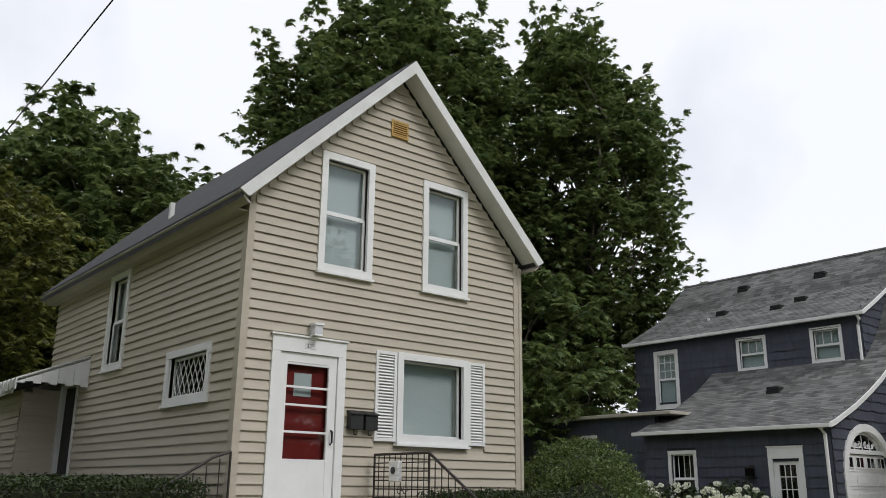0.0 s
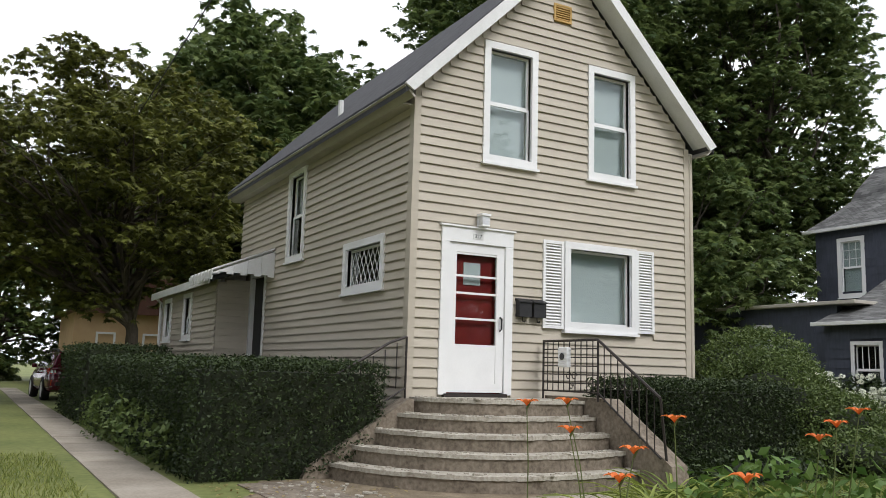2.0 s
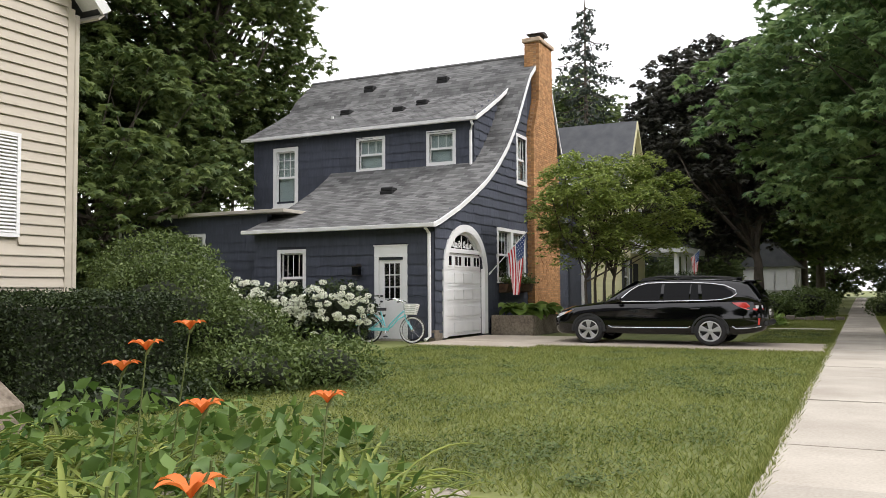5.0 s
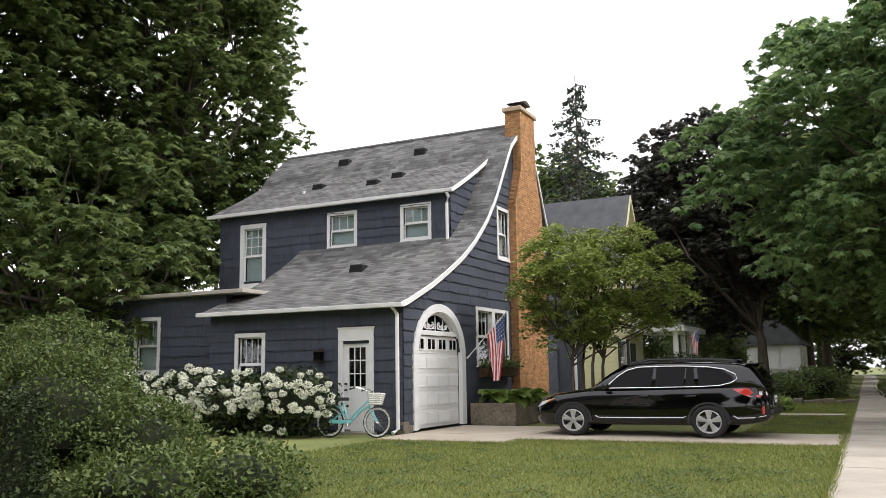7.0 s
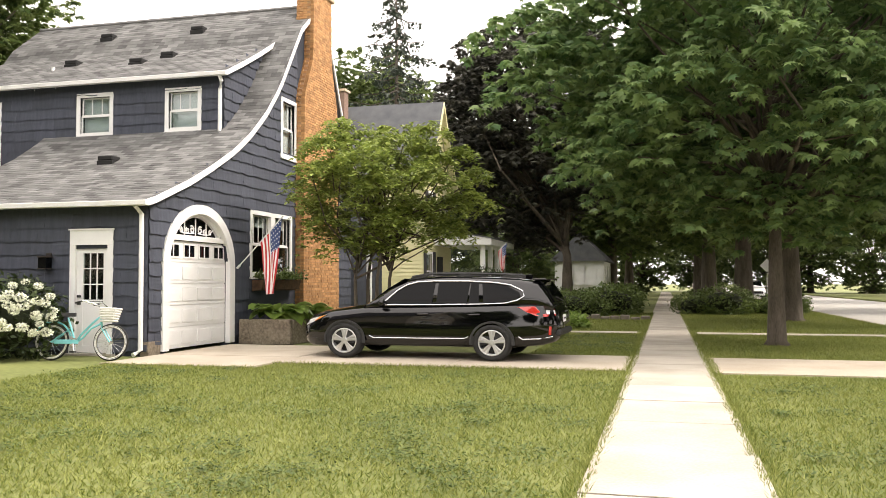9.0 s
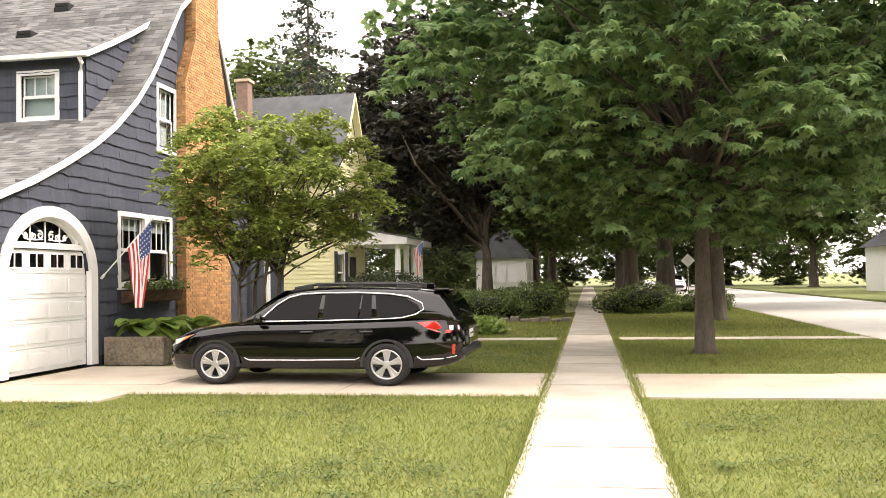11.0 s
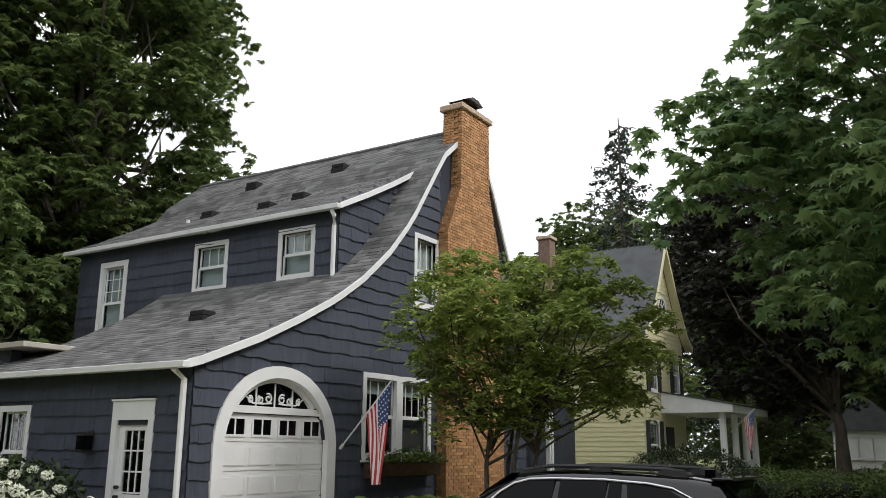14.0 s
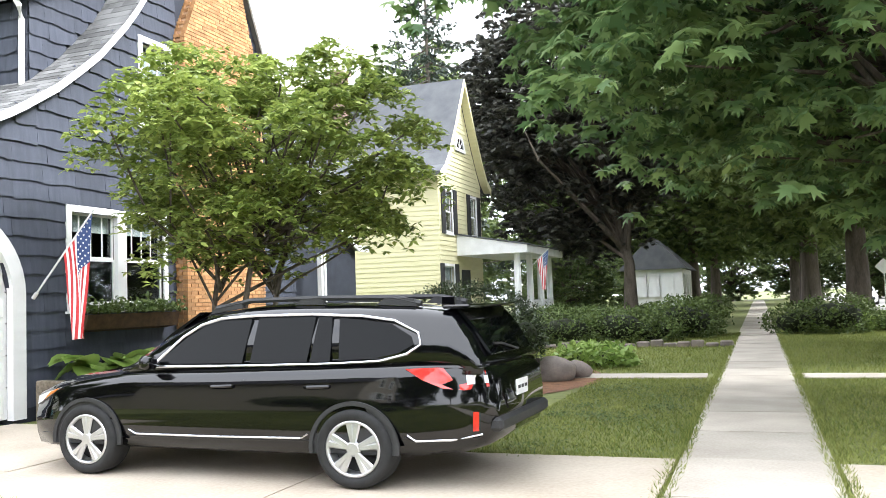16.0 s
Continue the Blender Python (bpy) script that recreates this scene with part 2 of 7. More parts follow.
def tube(bm, pts, r, sides=8, r_end=None, caps=True):
    """A round bar along a line of points, tapering from r to r_end."""
    pts = [Vector(p) for p in pts]
    rings = []
    for i, p in enumerate(pts):
        d = (pts[min(i + 1, len(pts) - 1)] - pts[max(i - 1, 0)]).normalized()
        side = d.cross(Vector((0, 0, 1)) if abs(d.z) < 0.95 else Vector((1, 0, 0))).normalized()
        up = side.cross(d)
        rr = r if r_end is None else r + (r_end - r) * i / (len(pts) - 1)
        rings.append([bm.verts.new(p + (side * math.cos(2 * math.pi * k / sides) + up * math.sin(2 * math.pi * k / sides)) * rr) for k in range(sides)])
    for a, b in zip(rings, rings[1:]):
        for k in range(sides):
            bm.faces.new((a[k], a[(k + 1) % sides], b[(k + 1) % sides], b[k]))
    if caps:
        bm.faces.new(rings[0][::-1])
        bm.faces.new(rings[-1])
    return bm


def spline(ys, zs, y):
    """A smooth line through a few knots."""
    return float(np.interp(y, ys, zs))


def pierced(bm, axis, plane, thick, cuts, bottom, top, holes):
    """A wall in vertical strips between the cuts, under the line top(u), with holes (u0, u1, z0, z1) right through it."""
    us = sorted(set([*cuts] + [h[i] for h in holes for i in (0, 1)]))
    us = [u for u in us if cuts[0] - 1e-6 <= u <= cuts[-1] + 1e-6]
    for a, b in zip(us, us[1:]):
        if b - a < 1e-4:
            continue
        mid = (a + b) / 2
        z = bottom
        for h in sorted((h for h in holes if h[0] <= mid <= h[1]), key=lambda h: h[2]):
            if h[2] > z:
                prism(bm, [(a, z), (b, z), (b, h[2]), (a, h[2])], axis, plane, plane + thick)
            z = h[3]
        prism(bm, [(a, z), (b, z), (b, top(b)), (a, top(a))], axis, plane, plane + thick)
    bmesh.ops.remove_doubles(bm, verts=bm.verts[:], dist=0.0005)
    return bm


def oriented(axis, plane, out):
    """Maps (u along the wall, depth outwards, z) to the world for a wall across that axis."""
    if axis == "x":
        return lambda u, d, z: (plane + d * out, u, z)
    return lambda u, d, z: (u, plane + d * out, z)


def wbox(bm, f, u0, u1, d0, d1, z0, z1):
    p, q = f(u0, d0, z0), f(u1, d1, z1)
    return box(bm, min(p[0], q[0]), max(p[0], q[0]), min(p[1], q[1]), max(p[1], q[1]), z0, z1)


def frame_bars(bm, f, u0, u1, z0, z1, w, d0, d1):
    wbox(bm, f, u0, u0 + w, d0, d1, z0, z1)
    wbox(bm, f, u1 - w, u1, d0, d1, z0, z1)
    wbox(bm, f, u0 + w, u1 - w, d0, d1, z1 - w, z1)
    wbox(bm, f, u0 + w, u1 - w, d0, d1, z0, z0 + w)
    return bm


def window(house, axis, plane, out, u0, u1, z0, z1, trim=0.11, sashes=2, bars=(0, 0), shade=0.0, lower_bars=False, name="window", proud=0.035, label=""):
    """A window in a hole that is smaller than its casing: casing, sill, sashes, panes, glazing bars, and a shade behind."""
    f = oriented(axis, plane, out)
    bm = bmesh.new()
    wbox(bm, f, u0, u0 + trim, -0.05, proud, z0, z1)
    wbox(bm, f, u1 - trim, u1, -0.05, proud, z0, z1)
    wbox(bm, f, u0 + trim, u1 - trim, -0.05, proud, z1 - trim, z1)
    wbox(bm, f, u0 + trim, u1 - trim, -0.05, proud, z0, z0 + trim)
    w = part(name, bm, M_WHITE, house, label)
    bm = bmesh.new()
    wbox(bm, f, u0 - 0.02, u1 + 0.02, -0.02, proud + 0.03, z0 - 0.035, z0)
    part("sill", bm, M_WHITE, w)
    a, b, c, d = u0 + trim, u1 - trim, z0 + trim, z1 - trim
    levels = [c + (d - c) * i / sashes for i in range(sashes + 1)]
    for k in range(sashes):
        lo, hi = levels[k], levels[k + 1]
        back = -0.06 + 0.028 * ((sashes - 1 - k) % 2) if sashes > 1 else -0.045
        fr = frame_bars(bmesh.new(), f, a, b, lo, hi, 0.035, back - 0.03, back)
        sash = part("sash", fr, M_WHITE, w)
        part("pane", wbox(bmesh.new(), f, a + 0.03, b - 0.03, back - 0.018, back - 0.012, lo + 0.03, hi - 0.03), M_GLASS, w).visible_shadow = False
        if k == sashes - 1 or lower_bars or sashes == 1:
            for i in range(1, bars[0] + 1):
                u = a + (b - a) * i / (bars[0] + 1)
                part("glazing_bar", wbox(bmesh.new(), f, u - 0.01, u + 0.01, back - 0.012, back - 0.002, lo + 0.034, hi - 0.034), M_WHITE, w)
            for i in range(1, bars[1] + 1):
                z = lo + (hi - lo) * i / (bars[1] + 1)
                part("glazing_bar", wbox(bmesh.new(), f, a + 0.034, b - 0.034, back - 0.011, back - 0.003, z - 0.01, z + 0.01), M_WHITE, w)
    if shade:
        part("shade", wbox(bmesh.new(), f, a, b, -0.16, -0.15, d - (d - c) * shade, d), M_BLIND, w, "pale window shade")
    return w


# ---- ground, walks, road ----
ground = bmesh.new()
line = [(-400, 0), (6.9, 0), (6.95, -0.14), (15.5, -0.14), (15.55, 0), (400, 0)]
lo = [ground.verts.new((x, -400, z)) for x, z in line]
hi = [ground.verts.new((x, 600, z)) for x, z in line]
for i in range(len(line) - 1):
    ground.faces.new((lo[i], lo[i + 1], hi[i + 1], hi[i]))
tagged(part("ground", ground, M_GRASS), "mown summer lawn with clover and bare patches", "lawn", kind="structure")
tagged(part("road", boxes((6.97, 15.5, -300, 500, -0.2, -0.11)), M_ROAD), "pale worn concrete street beside the parkway", "road", kind="structure")
tagged(part("kerb", boxes((6.8, 6.95, -300, 500, -0.2, 0.015), bevel=0.01), M_CONC), "low concrete kerb along the street", "kerb", kind="structure")


def slabs(holder, pieces, material, joint=0.012):
    """Flat slabs (x0, x1, y0, y1, top), each a piece of its own with softened edges."""
    for x0, x1, y0, y1, top in pieces:
        bm = box(bmesh.new(), x0 + joint / 2, x1 - joint / 2, y0 + joint / 2, y1 - joint / 2, -0.06, top + random.uniform(-0.004, 0.004))
        for v in bm.verts:
            if v.co.z > 0:
                v.co.x += random.uniform(-0.012, 0.012)
                v.co.y += random.uniform(-0.006, 0.006)
        part("slab", bm, material, holder)


walkway = thing("pavement_along_street", "straight sidewalk of pale worn concrete slabs", "sidewalk", kind="structure")
slabs(walkway, [(-0.42, 0.82, y, y + 1.5, 0.022) for y in np.arange(-14.0, 120, 1.5)], M_CONC)
sidewalk_side = thing("pavement_along_side_street", "cracked concrete sidewalk beside the clipped hedge", "sidewalk", kind="structure")
slabs(sidewalk_side, [(x, x + 1.3, -4.05, -3.35, 0.02) for x in np.arange(-42, -0.6, 1.3)], M_SIDEWALK)
house_walk = thing("pavement_to_steps", "broken concrete path between steps and sidewalk", "garden path", kind="structure")
slabs(house_walk, [(-1.45, -0.45, 0.95, 1.5, 0.02), (-2.75, -1.95, 0.95, 1.55, 0.02), (-4.2, -3.0, 0.2, 1.2, 0.02), (-6.4, -5.5, -1.0, 0.6, 0.02), (-5.4, -4.3, -0.4, 0.9, 0.02)], M_SIDEWALK)
slabs(house_walk, [(-8.3, -6.9, -2.75, -1.9, 0.012), (-6.9, -5.9, -2.9, -1.75, 0.012)], M_OLDCONC)
bm = bmesh.new()
bmesh.ops.create_circle(bm, cap_ends=True, radius=1, segments=28, matrix=Matrix.LocRotScale((-6.6, -1.6, 0.006), None, (2.0, 1.5, 1)))
for v in bm.verts:
    v.co += Vector((noise.noise(v.co * 2), noise.noise(v.co * 2 + Vector((5, 5, 5))), 0)) * 0.3
tagged(part("ground_bare_earth", bm, surf("bare_earth", (0.10, 0.075, 0.045), (0.26, 0.21, 0.14), 4, 40, 1.0, 1.0)), "bare trodden earth before the steps", "bare earth", kind="structure")
drive = thing("pavement_driveway", "pale concrete driveway with cracked slabs", "driveway", kind="structure")
slabs(drive, [(-9.1, -6.3, 13.9, 15.75, 0.03), (-9.1, -6.3, 15.75, 18.4, 0.03), (-6.3, -3.3, 14.75, 17.4, 0.028), (-3.3, -0.45, 14.75, 17.4, 0.026),
              (0.85, 3.9, 14.75, 17.4, 0.026), (3.9, 6.8, 14.6, 17.5, 0.02)], M_DRIVE)
yellow_walk = thing("pavement_to_yellow_house", "narrow concrete path across the lawn", "garden path", kind="structure")
slabs(yellow_walk, [(x, x + 1.2, 24.7, 25.5, 0.02) for x in (-4.2, -3.0, -1.8)] + [(0.9, 2.4, 24.7, 25.5, 0.02), (2.4, 4, 24.7, 25.5, 0.02), (4, 6.7, 24.7, 25.5, 0.02)], M_CONC)


# ---- beige house ----
beige = thing("house", "two-storey house with beige clapboard siding and steep gable", "house", at=(-13, 1.9, 0), group="houses on the street")
FX, YL, YR, YC = -8.77, -0.53, 4.30, 1.885      # facade plane, side walls, ridge line
BACK = -16.7
EAVE, PEAK = 4.97, 7.37


def gable_line(y):
    return EAVE + (PEAK - EAVE) * (1 - abs(y - YC) / (YR - YC))


DOOR = (0.0, 0.98, 0.93, 3.05)
front_holes = [DOOR, (2.0, 3.13, 1.98, 3.05), (0.6, 1.3, 4.22, 5.76), (2.42, 3.12, 4.22, 5.76), (1.69, 1.99, 6.45, 6.67)]
front = part("front_wall", pierced(bmesh.new(), "x", FX, -0.16, [YL, YC, YR], 0.0, gable_line, front_holes), M_BEIGE, beige)
side_holes = [(-10.86, -9.62, 2.46, 3.02), (-13.6, -12.9, 3.2, 4.64), (-15.75, -14.9, 1.0, 3.0)]
side = part("side_wall", pierced(bmesh.new(), "y", YL, 0.16, [BACK, FX - 0.17], 0.0, lambda x: EAVE, side_holes), M_BEIGE, beige)
part("back_wall", boxes((BACK, BACK + 0.16, YL + 0.17, YR - 0.17, 0, EAVE), (BACK, FX - 0.17, YR - 0.16, YR, 0, EAVE)), M_BEIGE, beige)
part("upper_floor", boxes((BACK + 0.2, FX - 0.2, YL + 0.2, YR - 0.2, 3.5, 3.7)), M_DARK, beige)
bm = bmesh.new()
OV, TH = 0.34, 0.16
for s in (-1, 1):
    e = (YC + s * (YR - YC + 0.3), PEAK + 0.1 - (YR - YC + 0.3) * (PEAK - EAVE) / (YR - YC))
    prism(bm, [(YC, PEAK + 0.1), e, (e[0], e[1] + TH), (YC, PEAK + 0.1 + TH)], "x", BACK - 0.3, FX + OV - 0.03)
part("roof", bm, M_ROOF1, beige)
slope = (PEAK - EAVE) / (YR - YC)
for s in (-1, 1):
    half = YR - YC + 0.325
    bm = bmesh.new()
    prism(bm, [(YC, PEAK + 0.24), (YC + s * half, PEAK + 0.24 - half * slope), (YC + s * (half - 0.13), PEAK + 0.03 - (half - 0.13) * slope), (YC, PEAK + 0.03)], "x", FX + OV - 0.03, FX + OV + 0.01)
    part("rake_board", bm, M_OLDWHITE, beige, "white painted rake board")
    bm = bmesh.new()
    prism(bm, [(YC, PEAK + 0.095), (YC + s * (half - 0.16), PEAK + 0.095 - (half - 0.16) * slope), (YC + s * (half - 0.16), PEAK + 0.07 - (half - 0.16) * slope), (YC, PEAK + 0.07)], "x", FX + 0.005, FX + OV - 0.03)
    part("soffit", bm, M_OLDWHITE, beige)
    ye = YC + s * half
    wall_y = YC + s * (YR - YC)
    part("eave_fascia", prism(bmesh.new(), [(ye, 4.87), (ye - s * 0.15, 4.73), (ye - s * 0.17, 4.75), (ye - s * 0.02, 4.89)], "x", BACK - 0.3, FX + OV - 0.035), M_FASCIA, beige, "eave board with its shade put into the grey")
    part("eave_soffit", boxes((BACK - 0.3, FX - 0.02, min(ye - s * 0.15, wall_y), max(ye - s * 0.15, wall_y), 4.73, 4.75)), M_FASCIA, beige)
part("vent_pipe", tube(bmesh.new(), [(-12.4, -0.15, 5.3), (-12.4, -0.15, 5.85)], 0.05, 8), M_OLDWHITE, beige, "short pale roof vent pipe")
for y0, y1 in ((YL - 0.03, YL + 0.07), (YR - 0.07, YR + 0.03)):
    part("corner_board", boxes((FX - 0.1, FX + 0.035, y0, y1, 0.4, 4.86)), M_BEIGE, beige)
for y0, y1 in ((0.5, 1.4), (2.32, 3.22)):
    window(beige, "x", FX, 1, y0, y1, 4.12, 5.86, trim=0.1, shade=0.97, proud=0.05)
window(beige, "x", FX, 1, 1.9, 3.23, 1.88, 3.15, trim=0.1, sashes=1, shade=0.98, proud=0.06)
window(beige, "y", YL, -1, -10.96, -9.52, 2.36, 3.12, trim=0.1, sashes=1, proud=0.05)
window(beige, "y", YL, -1, -13.7, -12.8, 3.1, 4.74, trim=0.1, shade=0.5, proud=0.05)

# ---- blue house ----
blue = thing("house", "two-storey house with dark navy shakes and swooping grey roof", "house", at=(-13.5, 19, 0), group="houses on the street")
GX, SY, DY, RY = -9.2, 15.44, 19.44, 23.2       # gable plane, low side wall, dormer wall, ridge line
WX, EX = -14.72, -17.95                          # west end of the low wall, west end of the house
RAKE_Y = (15.25, 16.65, 17.51, 18.45, 19.22, 20.0, 20.75, 21.36, 22.0, 23.2)
RAKE_Z = (2.86, 3.40, 3.80, 4.28, 4.78, 5.42, 6.22, 7.10, 8.02, 9.0)


def rake_z(y):
    return float(np.interp(y, RAKE_Y, RAKE_Z)) if y <= RY else float(np.interp(RY - 1.4 * (y - RY), RAKE_Y, RAKE_Z))


def curve_pts(y0, y1, n):
    return [(y0 + (y1 - y0) * i / n, rake_z(y0 + (y1 - y0) * i / n)) for i in range(n + 1)]


GAR = (16.05, 18.45)
gable_holes = [(19.52, 21.6, 1.6, 2.98), (21.12, 21.85, 4.64, 5.98)]


def arch(u, u0, u1, spring, rise):
    k = (u - (u0 + u1) / 2) / ((u1 - u0) / 2)
    return spring + rise * math.sqrt(max(0.0, 1 - k * k))


bm = bmesh.new()
cuts = sorted(set([SY, RY] + [GAR[0] + (GAR[1] - GAR[0]) * i / 16 for i in range(17)] + list(np.linspace(18.7, 23.2, 12)) + [15.7, 15.9]))
for a, b in zip(cuts, cuts[1:]):
    if GAR[0] - 1e-6 <= a and b <= GAR[1] + 1e-6:
        za, zb = arch(a, *GAR, 1.75, 1.06), arch(b, *GAR, 1.75, 1.06)
        prism(bm, [(a, za), (b, zb), (b, rake_z(b) - 0.02), (a, rake_z(a) - 0.02)], "x", GX, GX - 0.2)
    else:
        pierced(bm, "x", GX, -0.2, [a, b], 0.0, lambda y: rake_z(y) - 0.02, gable_holes if b > 18.5 else [])
pierced(bm, "x", GX, -0.2, list(np.linspace(RY, 29.0, 12)), 0.0, lambda y: rake_z(y) - 0.02, [])
bmesh.ops.remove_doubles(bm, verts=bm.verts[:], dist=0.0005)
gable = part("gable_wall", bm, M_NAVYWALL, blue)
SD = (-10.79, -10.04, 0.03, 2.03)
low_holes = [SD, (-13.83, -13.1, 0.95, 2.27)]
lowwall = part("side_wall", pierced(bmesh.new(), "y", SY, 0.2, [WX, GX - 0.21], 0.0, lambda x: 2.84, low_holes), M_NAVYWALL, blue)
dormer_holes = [(-17.02, -16.26, 4.2, 5.86), (-13.82, -12.98, 5.05, 5.95), (-11.35, -10.57, 5.07, 5.95)]
dorm = part("dormer_wall", pierced(bmesh.new(), "y", DY, 0.2, [EX, -9.9], 3.4, lambda x: 6.22, dormer_holes), M_NAVYWALL, blue)
bm = bmesh.new()
prism(bm, [(DY + 0.21, 4.5), (21.8, 6.6), (21.8, 7.5), (DY + 0.21, 6.28)], "x", -10.1, -9.9)
cheek = part("dormer_cheek", bm, M_NAVYWALL, blue)
part("west_wall", boxes((EX, EX + 0.2, DY + 0.21, 27, 0, 6.2), (WX, WX + 0.2, SY + 0.21, DY - 0.01, 0, 2.8)), M_NAVYWALL, blue)
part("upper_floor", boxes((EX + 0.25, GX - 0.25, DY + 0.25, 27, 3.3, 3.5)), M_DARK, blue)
part("back_wall", boxes((EX, GX - 0.21, 28.8, 29.0, 0, 2.9)), M_NAVYWALL, blue)
# Unseen partitions added so that the panes show darkness instead of sky.
part("added_inner_screen", boxes((EX + 0.25, -9.5, 22.4, 22.5, 0.02, 6.1), (WX + 0.25, -9.5, 17.6, 17.7, 0.02, 2.7), (EX + 0.25, -9.5, DY + 0.25, 22.35, 3.3, 3.45)), M_DARK, blue, "added dark screen that stops sky showing through the panes")


def sheet(bm, pts, x0, x1, th):
    """A bent slab under a line of (y, z) points, from x0 to x1, in one piece."""
    rows = [[bm.verts.new(c) for c in ((x0, y, z), (x1, y, z), (x1, y, z - th), (x0, y, z - th))] for y, z in pts]
    for p, q in zip(rows, rows[1:]):
        for k in range(4):
            bm.faces.new((p[k], p[(k + 1) % 4], q[(k + 1) % 4], q[k]))
    bm.faces.new(rows[0][::-1])
    bm.faces.new(rows[-1])
    bmesh.ops.recalc_face_normals(bm, faces=bm.faces[:])
    return bm


TOPY = 21.72
roof = part("roof", sheet(bmesh.new(), [(y, z + 0.05) for y, z in curve_pts(15.22, TOPY, 22)], -9.92, GX + 0.12, 0.1), M_SHINGLE, blue, "weathered grey asphalt shingle roof")
part("low_roof", sheet(bmesh.new(), [(y, z + 0.05) for y, z in curve_pts(15.22, DY + 0.02, 12)], WX - 0.15, -9.92, 0.1), M_SHINGLE, blue)
part("ridge_roof", sheet(bmesh.new(), [(y, z + 0.05) for y, z in curve_pts(TOPY, RY, 3)], -18.2, GX + 0.12, 0.1), M_SHINGLE, blue)
part("rear_roof", sheet(bmesh.new(), [(y, z + 0.05) for y, z in curve_pts(RY, 29.5, 22)], -18.2, GX + 0.12, 0.1), M_SHINGLE, blue)
DORM = [(19.22, 6.28), (20.1, 6.72), (21.0, 7.2), (21.72, rake_z(21.72))]
dorm_roof = part("dormer_roof", sheet(bmesh.new(), [(y, z + 0.05) for y, z in DORM], -18.2, -9.72, 0.09), M_SHINGLE, blue)
part("rake_board", sheet(bmesh.new(), [(y, z + 0.06) for y, z in curve_pts(15.18, 22.6, 26)], GX + 0.12, GX + 0.16, 0.125), M_WHITE, blue, "curved white rake board")
part("rake_board", sheet(bmesh.new(), [(y, z + 0.06) for y, z in curve_pts(22.6, 29.5, 26)], GX + 0.12, GX + 0.16, 0.16), M_WHITE, blue)
part("rake_board", sheet(bmesh.new(), [(y, z + 0.06) for y, z in DORM], -9.72, -9.69, 0.12), M_WHITE, blue)
part("gutter", boxes((-18.25, -9.68, 19.1, 19.22, 6.21, 6.31), bevel=0.01), M_OLDWHITE, blue, "white metal gutter")
part("gutter", boxes((WX - 0.2, GX + 0.17, 15.08, 15.21, 2.8, 2.9), bevel=0.01), M_OLDWHITE, blue, "white metal gutter")
part("downpipe", tube(bmesh.new(), [(-9.85, 19.14, 6.2), (-9.83, 19.2, 6.1), (-9.96, 19.37, 5.95), (-9.96, 19.37, 4.85), (-9.9, 19.25, 4.78)], 0.045, 8), M_WHITE, blue)
part("downpipe", tube(bmesh.new(), [(-9.3, 15.15, 2.8), (-9.3, 15.36, 2.66), (-9.3, 15.37, 0.12), (-9.34, 15.2, 0.05)], 0.045, 8), M_WHITE, blue)

# flat-roofed wing
EYY = 16.0
wing_holes = [(-17.8, -17.05, 1.5, 2.85)]
wing = part("wing_wall", pierced(bmesh.new(), "y", EYY, 0.2, [-20.4, WX - 0.01], 0.0, lambda x: 3.42, wing_holes), M_NAVYWALL, blue)
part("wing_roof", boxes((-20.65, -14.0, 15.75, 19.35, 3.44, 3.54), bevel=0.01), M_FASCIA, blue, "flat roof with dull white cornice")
part("wing_end", boxes((-20.4, -20.2, EYY + 0.21, 22, 0, 3.42), (-20.2, EX - 0.01, 21.8, 22, 0, 3.42)), M_NAVYWALL, blue)
part("downpipe", tube(bmesh.new(), [(-20.3, 15.8, 3.4), (-20.3, 15.92, 3.2), (-20.3, 15.92, 0.1)], 0.045, 8), M_WHITE, blue)
window(blue, "y", EYY, -1, -17.9, -16.95, 1.4, 2.95, trim=0.1, bars=(2, 0), shade=0.98)
window(blue, "y", SY, -1, -13.93, -13.0, 0.85, 2.37, trim=0.1, bars=(3, 0), shade=0.0)
window(blue, "y", DY, -1, -13.92, -12.88, 4.95, 6.05, trim=0.1, bars=(2, 0), shade=0.98)
window(blue, "y", DY, -1, -11.45, -10.47, 4.97, 6.05, trim=0.1, bars=(2, 0), shade=0.98)
window(blue, "y", DY, -1, -17.14, -16.15, 4.0, 5.97, trim=0.13, bars=(2, 2), shade=0.98)
window(blue, "x", GX, 1, 21.02, 21.95, 4.54, 6.08, trim=0.1, bars=(2, 0), shade=0.98)
window(blue, "x", GX, 1, 19.42, 20.58, 1.5, 3.08, trim=0.1, bars=(3, 0), shade=0.2)
window(blue, "x", GX, 1, 20.581, 21.7, 1.5, 3.08, trim=0.1, bars=(3, 0), shade=0.2)

# garage door, side door
bm = bmesh.new()
N = 24
for i in range(N):
    a0, a1 = math.pi * i / N, math.pi * (i + 1) / N
    c = (GAR[0] + GAR[1]) / 2
    ro, ri = ((GAR[1] - GAR[0]) / 2 + 0.2, 1.24), ((GAR[1] - GAR[0]) / 2 - 0.02, 1.05)
    prism(bm, [(c + ro[0] * math.cos(a0), 1.75 + ro[1] * math.sin(a0)), (c + ro[0] * math.cos(a1), 1.75 + ro[1] * math.sin(a1)),
               (c + ri[0] * math.cos(a1), 1.75 + ri[1] * math.sin(a1)), (c + ri[0] * math.cos(a0), 1.75 + ri[1] * math.sin(a0))], "x", GX - 0.05, GX + 0.06)
box(bm, GX - 0.05, GX + 0.06, GAR[0] - 0.2, GAR[0] + 0.02, 0.06, 1.75)
